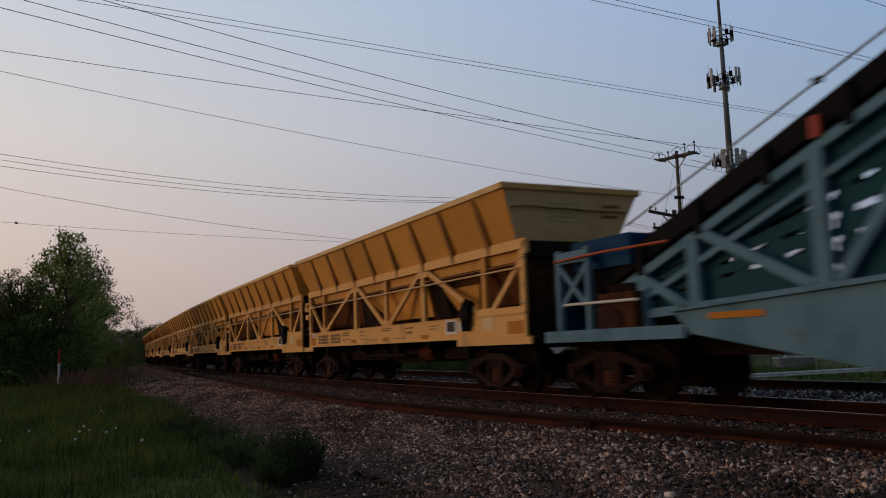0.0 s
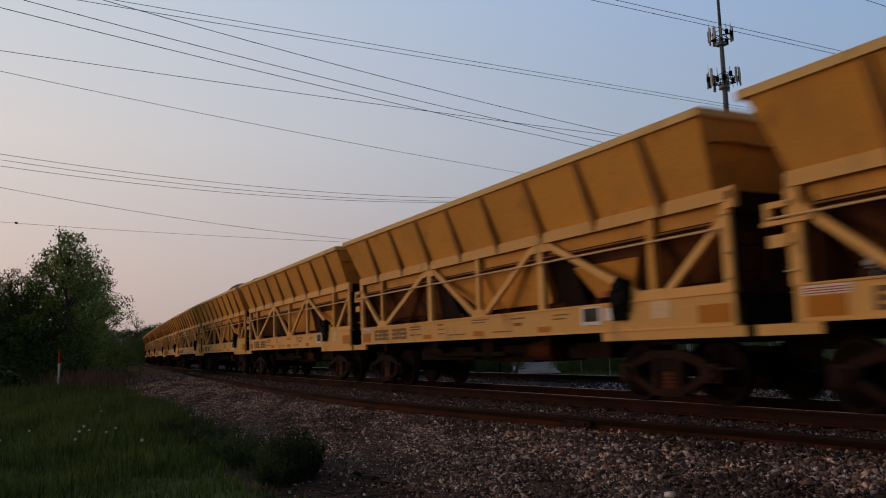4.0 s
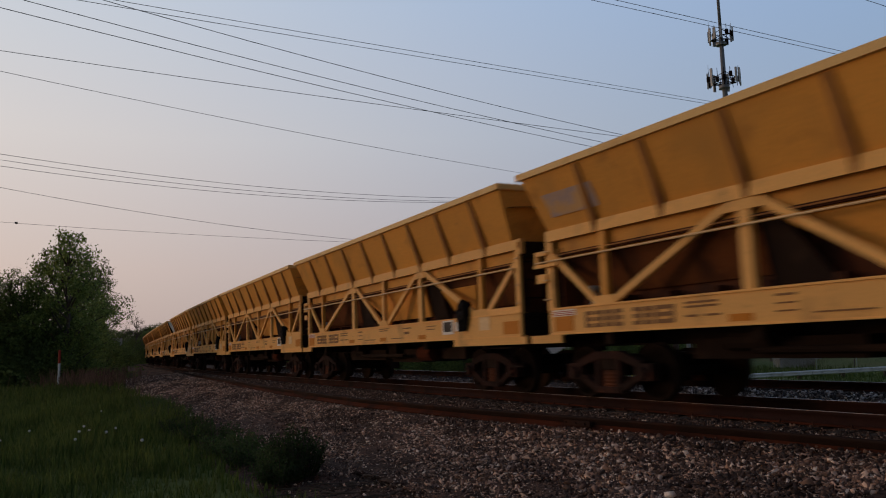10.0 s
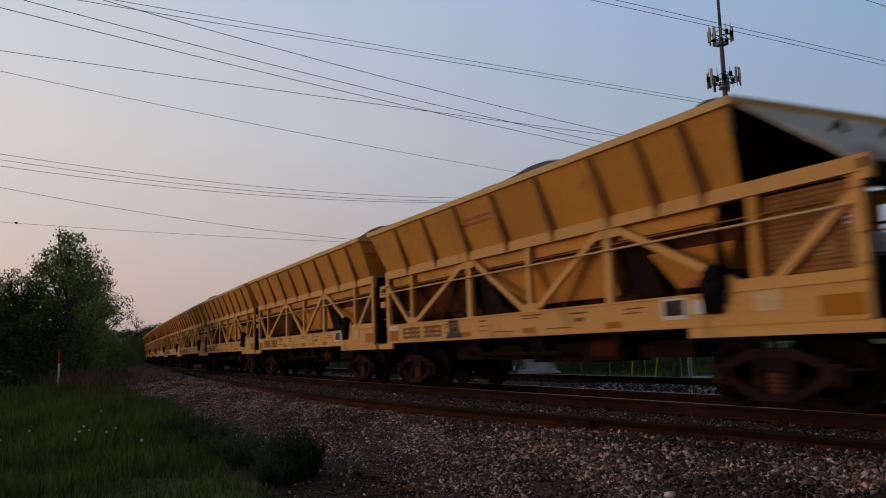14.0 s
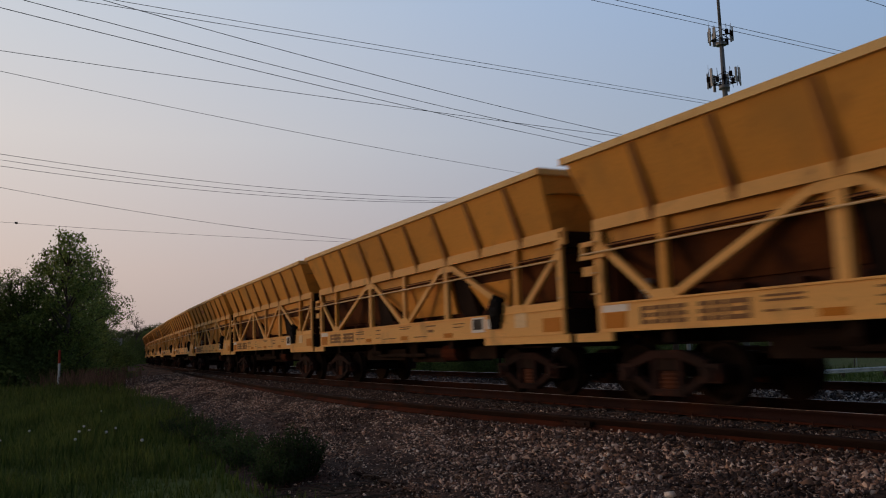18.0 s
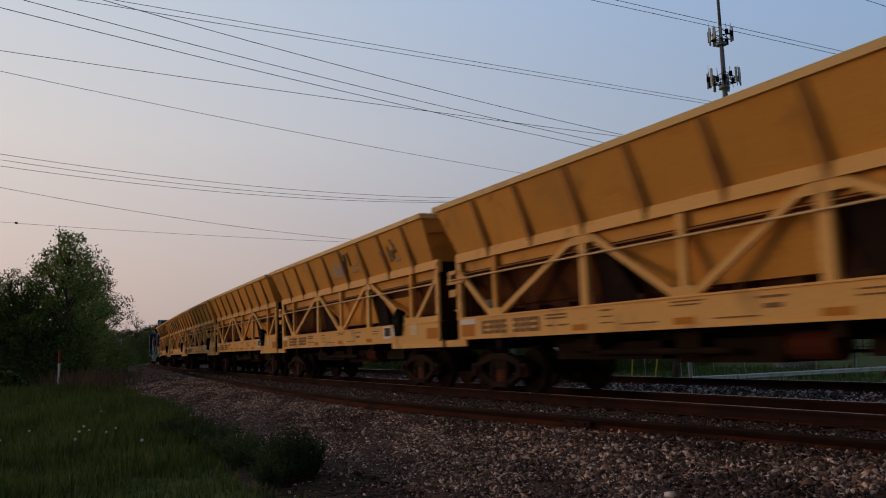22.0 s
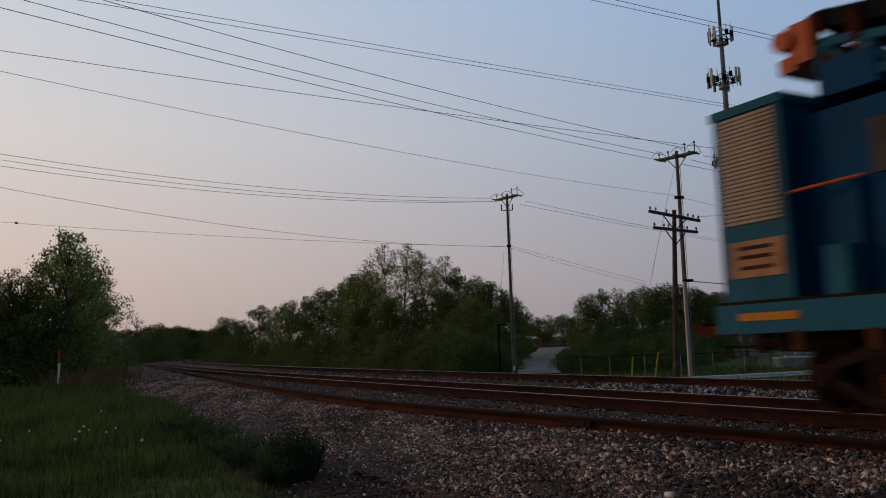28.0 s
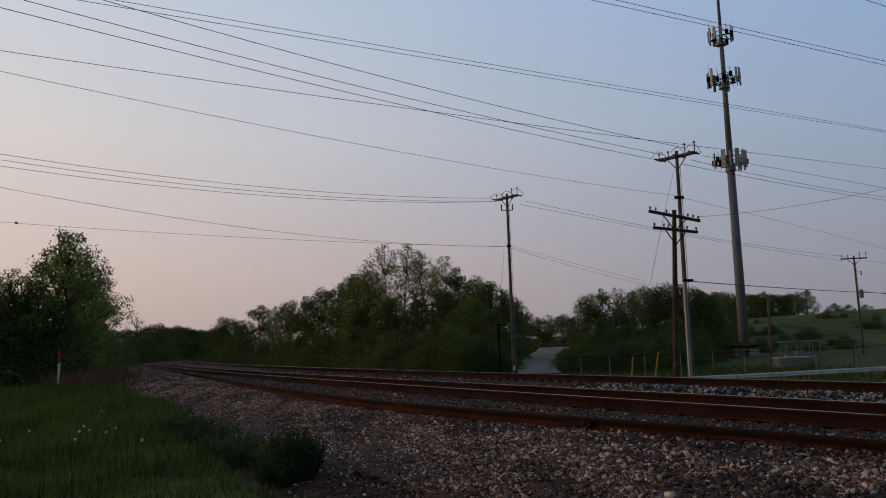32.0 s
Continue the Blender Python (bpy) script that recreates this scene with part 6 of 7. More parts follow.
for x, y, z, h, t, mat, text in ((8.55, 38.4, -1.05, 1.25, 6, SAFETY_YELLOW, "pale yellow plastic marker stake beside the fence"), (9.35, 37.4, -1.05, 1.45, 11, SAFETY_YELLOW, "leaning bright yellow marker stake beside the fence"),
                                 (-3.7, 66.0, -0.8, 0.75, 4, WHITE, "small white marker stake at the trackside"), (-8.5, 69.0, -0.8, 0.5, 0, WHITE, "small white marker stake at the trackside"), (22.2, 45.0, -1.1, 1.5, 6, WOOD_GREY, "grey leaning stake in the yard")):
    m = thing("marker_stake", pose(x, y, z, 0, t, 0), text, "marker stake", "trackside marker stakes")
    part("blade", Shape().box(-0.03, 0.03, -0.012, 0.012, -0.2, h).box(-0.026, 0.026, -0.016, 0.016, h, h + 0.02), mat, m)


def build_guard_rail():
    g = thing("guard_rail", Matrix(), "galvanised steel guard rail along the road verge", "guard rail")
    pts = [(9.6, 32.4), (11.6, 32.7), (14.6, 33.2), (18.4, 33.8), (23, 34.6), (29, 35.8), (38, 37.8)]
    prof = [(0.0, -0.155), (0.05, -0.12), (0.05, -0.05), (0.0, -0.02), (0.0, 0.02), (0.05, 0.05), (0.05, 0.12), (0.0, 0.155)]
    z = lambda x: -0.60 + min(0.12, max(0, (x - 11) * 0.011))
    prof = [(d * 0.9, h * 0.55) for d, h in prof]
    for (x0, y0), (x1, y1) in zip(pts, pts[1:]):
        low = [(x0, y0 - d, z(x0) + h) for d, h in prof]
        high = [(x1, y1 - d, z(x1) + h) for d, h in prof]
        sh = Shape().add(low + high, [(i, i + 1, 9 + i, 8 + i) for i in range(7)])
        me = sh.mesh("beam")
        ob = part("beam", me, GUARD, g)
        ob.modifiers.new("thickness", 'SOLIDIFY').thickness = 0.008
    x = 10.4
    while x < 36:
        y = np.interp(x, [p[0] for p in pts], [p[1] for p in pts]) + 0.1
        part("rail_post", Shape().box(x - 0.06, x + 0.06, y, y + 0.14, -1.5, z(x) + 0.09), WOOD_DARK, g)
        x += 1.9


def build_fence():
    f = thing("chain_link_fence", Matrix(), "sagging grey chain-link fence along the yard", "fence")
    line = [(6.3, 47.5), (8.2, 41.5), (11.5, 40.5), (15.0, 41.5), (19.5, 43.5), (25.0, 46), (33, 50), (45, 55)]
    total = 0
    wires = Shape()
    for (x0, y0), (x1, y1) in zip(line, line[1:]):
        n = max(2, int(math.hypot(x1 - x0, y1 - y0) / 2.4))
        for i in range(n):
            x, y = x0 + (x1 - x0) * i / n, y0 + (y1 - y0) * i / n
            part("fence_post", Shape().tube((x, y, -1.6), (x, y, 0.25), 0.018, n=8), GALV, f)
        part("top_rail", Shape().tube((x0, y0, 0.22), (x1, y1, 0.22), 0.015, n=6), DARK_STEEL, f)
        L = math.hypot(x1 - x0, y1 - y0)
        k = 0
        while k * 0.16 < L + 1.3:
            for d in (1, -1):
                a, b = k * 0.16, k * 0.16 - 1.3
                p, q = (max(0, min(1, a / L)), max(0, min(1, b / L))) if d > 0 else (max(0, min(1, b / L)), max(0, min(1, a / L)))
                wires.beam((x0 + (x1 - x0) * p, y0 + (y1 - y0) * p, -1.1), (x0 + (x1 - x0) * q, y0 + (y1 - y0) * q, 0.2), 0.004)
            k += 1
    tagged(part("wire_mesh", wires, DARK_STEEL, f), kind="stuff")


def build_yard():
    # pale drive that climbs away between the trees
    vs, fs = [], []
    rows = [(44, 3.8, 6.1), (50, 4.3, 6.7), (58, 5.1, 7.5), (68, 6.3, 8.9), (80, 8.0, 10.6), (95, 10.4, 13.6), (112, 12.6, 19.5)]
    for y, a, b in rows:
        for k in range(7):
            x = a + (b - a) * k / 6
            vs.append((x, y, float(ground_z(np.array([x]), np.array([y]))[0]) + 0.14 + max(0, y - 46) * 0.0185))
    for i in range(len(rows) - 1):
        for k in range(6):
            j = i * 7 + k
            fs.append((j, j + 1, j + 8, j + 7))
    ob = part("drive", Shape().add(vs, fs), CONCRETE, None, "pale concrete drive climbing between the bushes")
    tagged(ob, category="drive", kind="structure")
    # stacked planks and low barrier at the top of the drive
    st = thing("plank_stack", pose(15.4, 112, 0.50), "low stack of weathered planks at the top of the drive", "planks")
    for i in range(5):
        part("plank", Shape().box(-3.4 + 0.3 * (i % 2), 3.2 + 0.2 * (i % 3), -0.6, 0.6, 0.08 + i * 0.08, 0.14 + i * 0.08), WOOD_GREY, st)
    for x in (-2.4, 1.2, 3.0):
        part("beacon", Shape().box(x - 0.12, x + 0.12, -0.1, 0.1, 0.48, 0.85), ORANGE, st, "small orange beacon")
    hut = thing("equipment_shelter", pose(27.1, 78.0, -1.1), "low red-brown equipment shelter by the tower", "shelter")
    part("wall", Shape().box(-3.0, 1.9, -1.5, 1.5, -0.6, 1.12), BRICK_RED, hut)
    part("roof", Shape().solid([(-3.2, -1.7, 1.12), (2.1, -1.7, 1.12), (2.1, 1.7, 1.12), (-3.2, 1.7, 1.12)], [(-3.1, -1.6, 1.25), (2.0, -1.6, 1.25), (2.0, 1.6, 1.25), (-3.1, 1.6, 1.25)]), DARK_STEEL, hut)
    part("door", Shape().box(-0.3, 0.7, -1.56, -1.5, -0.4, 1.0), GREY_STEEL, hut)
    part("air_unit", Shape().box(0.9, 1.8, -2.0, -1.52, 0.3, 0.9), PANEL_GREY, hut)
    rack = thing("pipe_rack", pose(26.6, 62.0, -1.45), "galvanised steel rack with a flat canopy in the yard", "rack")
    for x in (-1.2, -0.4, 0.5, 1.3):
        for y in (-0.6, 0.6):
            part("upright", Shape().box(x - 0.04, x + 0.04, y - 0.04, y + 0.04, -0.6, 1.9), GALV, rack)
    part("canopy", Shape().box(-1.35, 1.45, -0.8, 0.8, 1.9, 1.97), GALV, rack)
    for z in (0.4, 0.9):
        part("shelf_rail", Shape().box(-1.25, 1.35, -0.66, -0.58, z, z + 0.06), GALV, rack)
    for x, w, h in ((-0.9, 0.4, 0.8), (-0.1, 0.5, 1.1), (0.7, 0.4, 0.9), (1.1, 0.3, 0.7)):
        part("cabinet", Shape().box(x - w / 2, x + w / 2, -0.4, 0.3, 0.15, 0.15 + h), PANEL_GREY, rack)
    for x, y, w in ((20.0, 47.5, 2.0), (31.0, 52.0, 2.6)):
        s = thing("storage_box", pose(x, y, -1.15), "pale grey storage box behind the fence", "box")
        part("body", Shape().box(-w / 2, w / 2, -0.5, 0.5, -0.4, 0.8), GREY_STEEL, s)
        part("lid", Shape().box(-w / 2 - 0.04, w / 2 + 0.04, -0.54, 0.54, 0.8, 0.88), PANEL_GREY, s)
    sg = thing("railway_signal", pose(-61.0, 152.0, -0.7), "grey railway signal mast with two plates", "railway signal")
    part("mast", Shape().tube((0, 0, -0.5), (0, 0, 5.6), 0.1), GREY_STEEL, sg)
    for x in (-0.55, 0.5):
        part("plate", Shape().box(x - 0.42, x + 0.42, -0.2, -0.12, 4.0, 5.4), GREY_STEEL, sg)
    road = raw_mesh("road", np.array([(8.0, 35.2, -1.06), (60, 46.0, -0.95), (60, 51.0, -0.95), (8.0, 38.8, -1.06)]), np.array([[0, 1, 2, 3]]), ASPHALT)
    tagged(new("road", road), "narrow asphalt road behind the guard rail", "road", kind="structure")


build_guard_rail()
build_fence()
build_yard()


# ---- trees, bushes, grass ----
def leaf_mesh(name, centres, outward, size, mat, seed):
    """Small bent leaves (two triangles each) at the given places, facing roughly outward (or any way, where that is None)."""
    rng = np.random.default_rng(seed)
    n = len(centres)
    c = rng.normal(size=(n, 3)) * 0.6 + (outward if outward is not None else 0)
    c /= np.linalg.norm(c, axis=1)[:, None]
    a = np.cross(c, rng.normal(size=(n, 3)))
    a /= np.linalg.norm(a, axis=1)[:, None]
    b = np.cross(c, a)
    s = (size * rng.uniform(0.6, 1.3, n))[:, None]
    v = np.stack([centres - a * s * 0.5, centres + b * s * 0.36 + c * s * 0.08, centres + a * s * 0.5, centres - b * s * 0.36 + c * s * 0.08], 1)
    f = np.arange(n * 4).reshape(n, 4)
    return raw_mesh(name, v.reshape(-1, 3), f, mat)


def tree_kind(name, height, spread_w, leaves, size, mat, seed, bare=0.12, lobes=26, lobe=0.17, label="", low=0.0, twig=0.33, twiggy=0, ragged=0.25):
    """A tapered trunk with forking limbs that carry separate lobes of leaves; each lobe is a ragged shell of small leaves facing outwards."""
    rng = np.random.default_rng(seed)
    t = thing(name, Matrix(), label, "bush" if name == "bush" else "tree", "trees and bushes along the line")
    sh, twigs = Shape(), Shape()
    top = height * 0.74
    spine = [Vector((0, 0, -0.4))]
    for i in range(1, 6):
        spine.append(Vector((rng.normal(0, 0.05) * i * spread_w * 0.1, rng.normal(0, 0.05) * i * spread_w * 0.1, top * i / 5)))
    r0 = height * 0.02
    for i in range(5):
        sh.tube(spine[i], spine[i + 1], r0 * (1 - i * 0.17), r0 * (1 - (i + 1) * 0.17), 8)
    cs, ns = [], []
    turn = rng.uniform(0, math.tau)
    for k in range(lobes):
        h = bare + (1 - bare) * ((k + rng.random()) / lobes) ** 0.9
        reach = max(0.05, math.sin(min(1.0, (h - low) / (1 - low) * 0.80 + 0.20) * math.pi)) ** 0.6
        w = spread_w / 2 * reach * rng.uniform(0.35, 0.92)
        r = lobe * spread_w * rng.uniform(0.6, 1.35) * (0.55 + 0.45 * reach)
        turn += 2.4 + rng.normal(0, 0.35)
        hub = Vector((math.cos(turn) * w, math.sin(turn) * w, max(r * 0.45, height * h - r * 0.75)))
        base_z = max(0.1, min(top, hub.z - w * 0.8))
        q = base_z / top * 5
        i = min(4, int(q))
        root = spine[i].lerp(spine[i + 1], q - i)
        mid = root.lerp(hub, 0.55) + Vector((rng.normal(0, 0.1), rng.normal(0, 0.1), 0.05 * height * rng.random()))
        tr = r0 * twig
        sh.tube(root, mid, tr, tr * 0.6, 5)
        sh.tube(mid, hub, tr * 0.6, tr * 0.25, 5)
        for j in range(twiggy):
            d = Vector(rng.normal(size=3)) + Vector((math.cos(turn), math.sin(turn), 0.9)) * 0.6
            twigs.tube(hub, hub + d.normalized() * r * rng.uniform(0.7, 1.3), tr * 0.22, tr * 0.07, 3)
        if not leaves:
            continue
        n = max(4, int(leaves / lobes * (r / (lobe * spread_w)) ** 1.7))
        d = rng.normal(size=(n, 3))
        d /= np.linalg.norm(d, axis=1)[:, None]
        lump = 1 + ragged * (np.sin(d[:, 0] * 5 + k) * np.sin(d[:, 1] * 5 + 2 * k) + 0.7 * np.sin(d[:, 2] * 7 + k) * np.sin(d[:, 0] * 9))
        far = (0.5 + 0.5 * rng.random(n) ** 0.45) * lump * (1 + 0.35 * (rng.random(n) > 0.93))
        cs.append(np.array(hub)[None] + d * (far * r)[:, None] * np.array([1, 1, 0.82]))
        ns.append(d)
    part("trunk", sh, BARK, t)
    if twiggy:
        tagged(part("twig", twigs, BARK, t), kind="stuff")
    if leaves:
        cs, ns = np.concatenate(cs), np.concatenate(ns)
        keep = cs[:, 2] > 0.02
        part("crown", leaf_mesh("crown", cs[keep], ns[keep], size, mat, seed + 1), mat, t)
    return t


OAK = tree_kind("broadleaf_tree", 8.0, 5.6, 25000, 0.12, LEAF_B, 31, label="dense dark green broadleaf tree beside the line", lobes=30)
ELM = tree_kind("broadleaf_tree", 8.0, 6.2, 26000, 0.125, LEAF_A, 32, label="mid-green rounded broadleaf tree in the tree line", lobes=34)
ASH = tree_kind("broadleaf_tree", 9.0, 5.8, 8200, 0.125, LEAF_C, 33, label="tall pale tree with thin new spring leaves", lobes=40, lobe=0.125, bare=0.25, twig=0.17, twiggy=9, ragged=0.45)
MAPLE = tree_kind("broadleaf_tree", 8.0, 4.4, 18000, 0.12, LEAF_A, 34, label="upright mid-green broadleaf tree in the tree line", lobes=26, lobe=0.19)
SCRUB = tree_kind("bush", 3.0, 4.2, 9000, 0.11, LEAF_B, 35, label="dense low green bush at the foot of the trees", lobes=22, lobe=0.19, bare=0.03, low=-0.35)
SCRUB_B = tree_kind("bush", 3.0, 3.6, 8000, 0.105, LEAF_A, 36, label="dense mid-green bush at the foot of the trees", lobes=18, lobe=0.2, bare=0.03, low=-0.35)
NEAR = tree_kind("broadleaf_tree", 7.6, 4.8, 17000, 0.115, LEAF_N, 37, label="leafy green tree with an uneven top beside the line", lobes=36, lobe=0.14, bare=0.05, twiggy=4, ragged=0.4)
WISPY = tree_kind("broadleaf_tree", 7.0, 4.4, 3000, 0.12, LEAF_A, 38, label="thin-leaved young tree with open twigs", lobes=34, lobe=0.11, bare=0.15, twiggy=8, ragged=0.5)
BARE = tree_kind("bare_tree", 8.0, 7.0, 0, 0.1, LEAF_A, 39, label="leafless reddish-grey tree on the skyline", lobes=44, lobe=0.15, bare=0.4, twig=0.3, twiggy=16)
KINDS = {"o": OAK, "e": ELM, "a": ASH, "m": MAPLE, "s": SCRUB, "b": SCRUB_B, "n": NEAR, "w": WISPY, "x": BARE}
BASE_H = {"o": 8.0, "e": 8.0, "a": 9.0, "m": 8.0, "s": 3.0, "b": 3.0, "n": 7.6, "w": 7.0, "x": 8.0}
USED = set()


def plant(kind, bearing, away, height, seed, wide=1.0):
    """Sets a tree so far away on a bearing (sideways per metre ahead), kept clear of the tracks."""
    x, y = bearing * away, away
    for _ in range(30):
        lat = float(track_of(np.array([x]), np.array([y]))[1][0])
        if -12.5 < lat < 8.5:
            x, y = x * 1.06, y * 1.06
        else:
            break
    z = float(ground_z(np.array([x]), np.array([y]))[0])
    k = (height - z) / BASE_H[kind] * y / away
    m = Matrix.Translation((x, y, z - 0.1)) @ Matrix.Rotation(seed * 2.399, 4, 'Z') @ Matrix.Diagonal((k * wide, k * wide, k, 1))
    src = KINDS[kind]
    if kind not in USED:
        USED.add(kind)
        src.matrix_world = m
    else:
        copy_thing(src, m @ Matrix.Diagonal((*src.scale, 1)).inverted())


def top_height(px, py, away):
    return EYE_Z + away * (614.9 - 0.0345 * (px - 784) - py) / 1440.5


def bearing_of(px):
    return (px - 790) / 1440.5


# the tree line: bearing mark, distance, mark of the top, kind
WOODS = [
    (404, 128, 563, "e"), (428, 124, 575, "o"), (462, 118, 538, "m"), (488, 114, 540, "a"), (515, 106, 530, "e"), (545, 100, 521, "m"), (575, 94, 508, "e"), (603, 90, 497, "m"), (628, 86, 482, "o"),
    (655, 82, 476, "e"), (683, 80, 430, "a"), (722, 78, 427, "a"), (752, 77, 440, "a"), (788, 75, 450, "a"), (812, 72, 470, "m"), (842, 69, 486, "e"), (868, 66, 494, "o"), (893, 66, 506, "w"), (905, 72, 520, "e"),
    (640, 74, 545, "o"), (690, 70, 525, "e"), (740, 68, 520, "m"), (790, 64, 510, "o"), (835, 60, 520, "e"), (870, 58, 545, "o"),
    (930, 140, 553, "e"), (955, 150, 560, "m"), (972, 150, 556, "a"), (995, 140, 555, "e"), (1015, 125, 560, "o"),
    (1042, 92, 518, "e"), (1068, 90, 508, "m"), (1095, 88, 507, "w"), (1122, 86, 510, "e"), (1150, 78, 503, "e"), (1178, 74, 499, "e"), (1206, 72, 500, "o"), (1235, 76, 506, "e"), (1262, 92, 514, "m"), (1288, 104, 514, "e"), (1100, 70, 545, "o"), (1060, 72, 560, "e"),
    (1330, 150, 519, "e"), (1352, 150, 515, "m"), (1378, 152, 520, "e"), (1412, 155, 514, "w"), (1428, 158, 512, "m"), (1448, 175, 534, "x"), (1476, 180, 536, "s"), (1500, 182, 538, "b"), (1530, 182, 538, "s"), (1308, 140, 520, "o"), (1340, 165, 520, "o"), (1365, 165, 519, "e"), (1392, 165, 521, "o"), (1402, 170, 518, "e"), (1320, 160, 522, "e"), (1275, 120, 516, "o"), (1245, 110, 512, "e"),
    (178, 120, 584, "e"), (192, 170, 582, "o"), (203, 210, 581, "e"), (232, 240, 582, "o"), (252, 250, 582, "e"), (290, 290, 576, "m"), (312, 310, 577, "e"), (333, 320, 578, "o"), (353, 330, 583, "e"), (373, 330, 584, "e"), (222, 230, 583, "m"), (243, 215, 558, "x"), (262, 260, 578, "o"), (280, 270, 572, "e"), (300, 300, 578, "o"), (322, 320, 576, "e"), (343, 320, 582, "m"), (362, 330, 584, "o"), (383, 240, 582, "e"), (395, 170, 585, "o"),
    (124, 52, 399, "n"), (98, 54, 430, "n"), (150, 55, 460, "w"), (160, 57, 505, "n"), (66, 54, 490, "n"), (20, 53, 468, "w"), (42, 54, 474, "w"), (24, 54, 512, "n"), (-15, 52, 480, "n"), (-60, 50, 470, "n"), (178, 57, 478, "w"), (168, 56, 488, "w"), (152, 56, 505, "n"), (140, 54, 500, "w"), (40, 52, 520, "n"), (-40, 54, 500, "n"), (85, 55, 530, "n"), (130, 55, 545, "n"), (10, 54, 540, "n"),
]
SHRUBS = [(410, 112, 600), (440, 106, 602), (470, 102, 598), (500, 96, 594), (530, 90, 592), (560, 84, 590), (590, 80, 588), (620, 74, 586), (655, 68, 584), (690, 64, 580), (725, 60, 576), (760, 57, 572), (795, 54, 575), (825, 52, 580), (855, 51, 590), (880, 52, 600),
          (470, 98, 615), (540, 86, 612), (610, 72, 612), (680, 62, 610), (750, 55, 608), (820, 50, 605), (895, 57, 615),
          (1000, 52, 612), (1030, 50, 608), (1062, 49, 604), (1095, 50, 598), (1130, 50, 590), (1165, 52, 585), (1195, 54, 590), (1225, 56, 600), (1255, 62, 612), (1290, 72, 622), (1010, 60, 604), (1080, 62, 580), (1140, 60, 570), (1190, 64, 560), (1230, 66, 575), (1270, 80, 590),
          (1420, 66, 636), (1500, 66, 632), (1345, 90, 600), (1380, 105, 585), (1440, 110, 590), (1480, 120, 580), (1530, 115, 575), (1300, 95, 600), (1560, 125, 570), (1410, 120, 575),
          (100, 52, 560), (60, 51, 575), (20, 50, 560), (140, 53, 575), (165, 56, 600), (-20, 50, 560), (80, 52, 600), (120, 53, 605), (40, 50, 600), (0, 50, 600), (170, 62, 606), (180, 80, 600), (198, 110, 600), (186, 70, 610), (215, 190, 598), (240, 200, 600), (268, 240, 598), (295, 260, 600), (325, 290, 600), (350, 300, 600), (375, 280, 600), (395, 150, 602)]
for i, (px, away, py, kind) in enumerate(WOODS):
    plant(kind, bearing_of(px), away, top_height(px, py, away), i, 1.0 if away < 115 or kind in "xw" else 1.55)
for i, (px, away, py) in enumerate(SHRUBS):
    plant("sb"[i % 2], bearing_of(px), away, top_height(px, py, away), i + 200, 1.25)

slope = random.Random(44)
for i in range(26):
    px, away = slope.uniform(1310, 1600), slope.uniform(92, 124)
    bx = bearing_of(px) * away
    plant("sb"[i % 2], bearing_of(px), away, float(ground_z(np.array([bx]), np.array([away]))[0]) + slope.uniform(0.6, 1.5), i + 400, 1.9)


def grass_field(name, n, s0, s1, l0, l1, tall, mat, seed, label, power=1.0):
    """Blades of grass: narrow bent strips, three corners up each side."""
    rng = np.random.default_rng(seed)
    s = s0 + (s1 - s0) * rng.random(n) ** power
    lat = l0 + (l1 - l0) * rng.random(n) ** 0.8 + 0.25 * np.sin(s * 1.3) + (np.where(s < 0, np.clip(-0.07 * s, 0, 0.85), np.clip(-0.045 * s, -0.9, 0)) if l0 > 0 else 0)
    x, y, _, _ = on_track(s, lat)
    patch = 0.5 + 0.5 * np.sin(x * 1.9 + 1.3 * np.sin(y * 1.1)) * np.sin(y * 1.4 + 0.4 + np.sin(x * 0.8)) + 0.25 * np.sin(x * 5.1) * np.sin(y * 4.3)
    h = tall * (0.55 + 0.45 * np.clip((s + 11) / 8, 0, 1)) * rng.uniform(0.45, 1.15, n) * (0.35 + 0.95 * np.clip(patch, 0, 1.2))
    a = rng.uniform(0, math.tau, n)
    w = rng.uniform(0.004, 0.009, n) * (1 + np.hypot(x, y) / 22)
    lean = rng.uniform(0.1, 0.55, n) * h
    dx, dy = np.cos(a), np.sin(a)
    z = np.where(lat < 7.25, bed_z(lat), -0.62) - 0.03
    base = np.stack([x, y, z], 1)
    side = np.stack([-dy * w, dx * w, 0 * w], 1)
    mid = base + np.stack([dx * lean * 0.3, dy * lean * 0.3, h * 0.6], 1)
    tip = base + np.stack([dx * lean, dy * lean, h], 1)
    v = np.stack([base - side, base + side, mid + side * 0.8, mid - side * 0.8, tip + side * 0.15, tip - side * 0.15], 1)
    k = np.arange(n)[:, None] * 6
    f = np.concatenate([k + np.array([0, 1, 2, 3]), k + np.array([3, 2, 4, 5])])
    tagged(new(name, raw_mesh(name, v.reshape(-1, 3), f, mat)), label, "grass", kind="stuff")


grass_field("tall_grass", 90000, -19, 12, 6.4, 15.0, 0.38, GRASS, 51, "uneven green spring grass beside the gravel shoulder", 0.9)
grass_field("far_grass", 70000, 8, 75, 7.0, 24.0, 0.42, GRASS, 52, "green verge grass under the trees", 1.4)
grass_field("verge_weeds", 16000, 46, 135, 5.9, 10.0, 0.62, WEED, 54, "dark rank weeds along the far shoulder of the line", 1.2)
grass_field("far_side_grass", 40000, -40, 30, -28.0, -10.2, 0.28, GRASS, 53, "thin green grass on the far side of the tracks", 1.0)


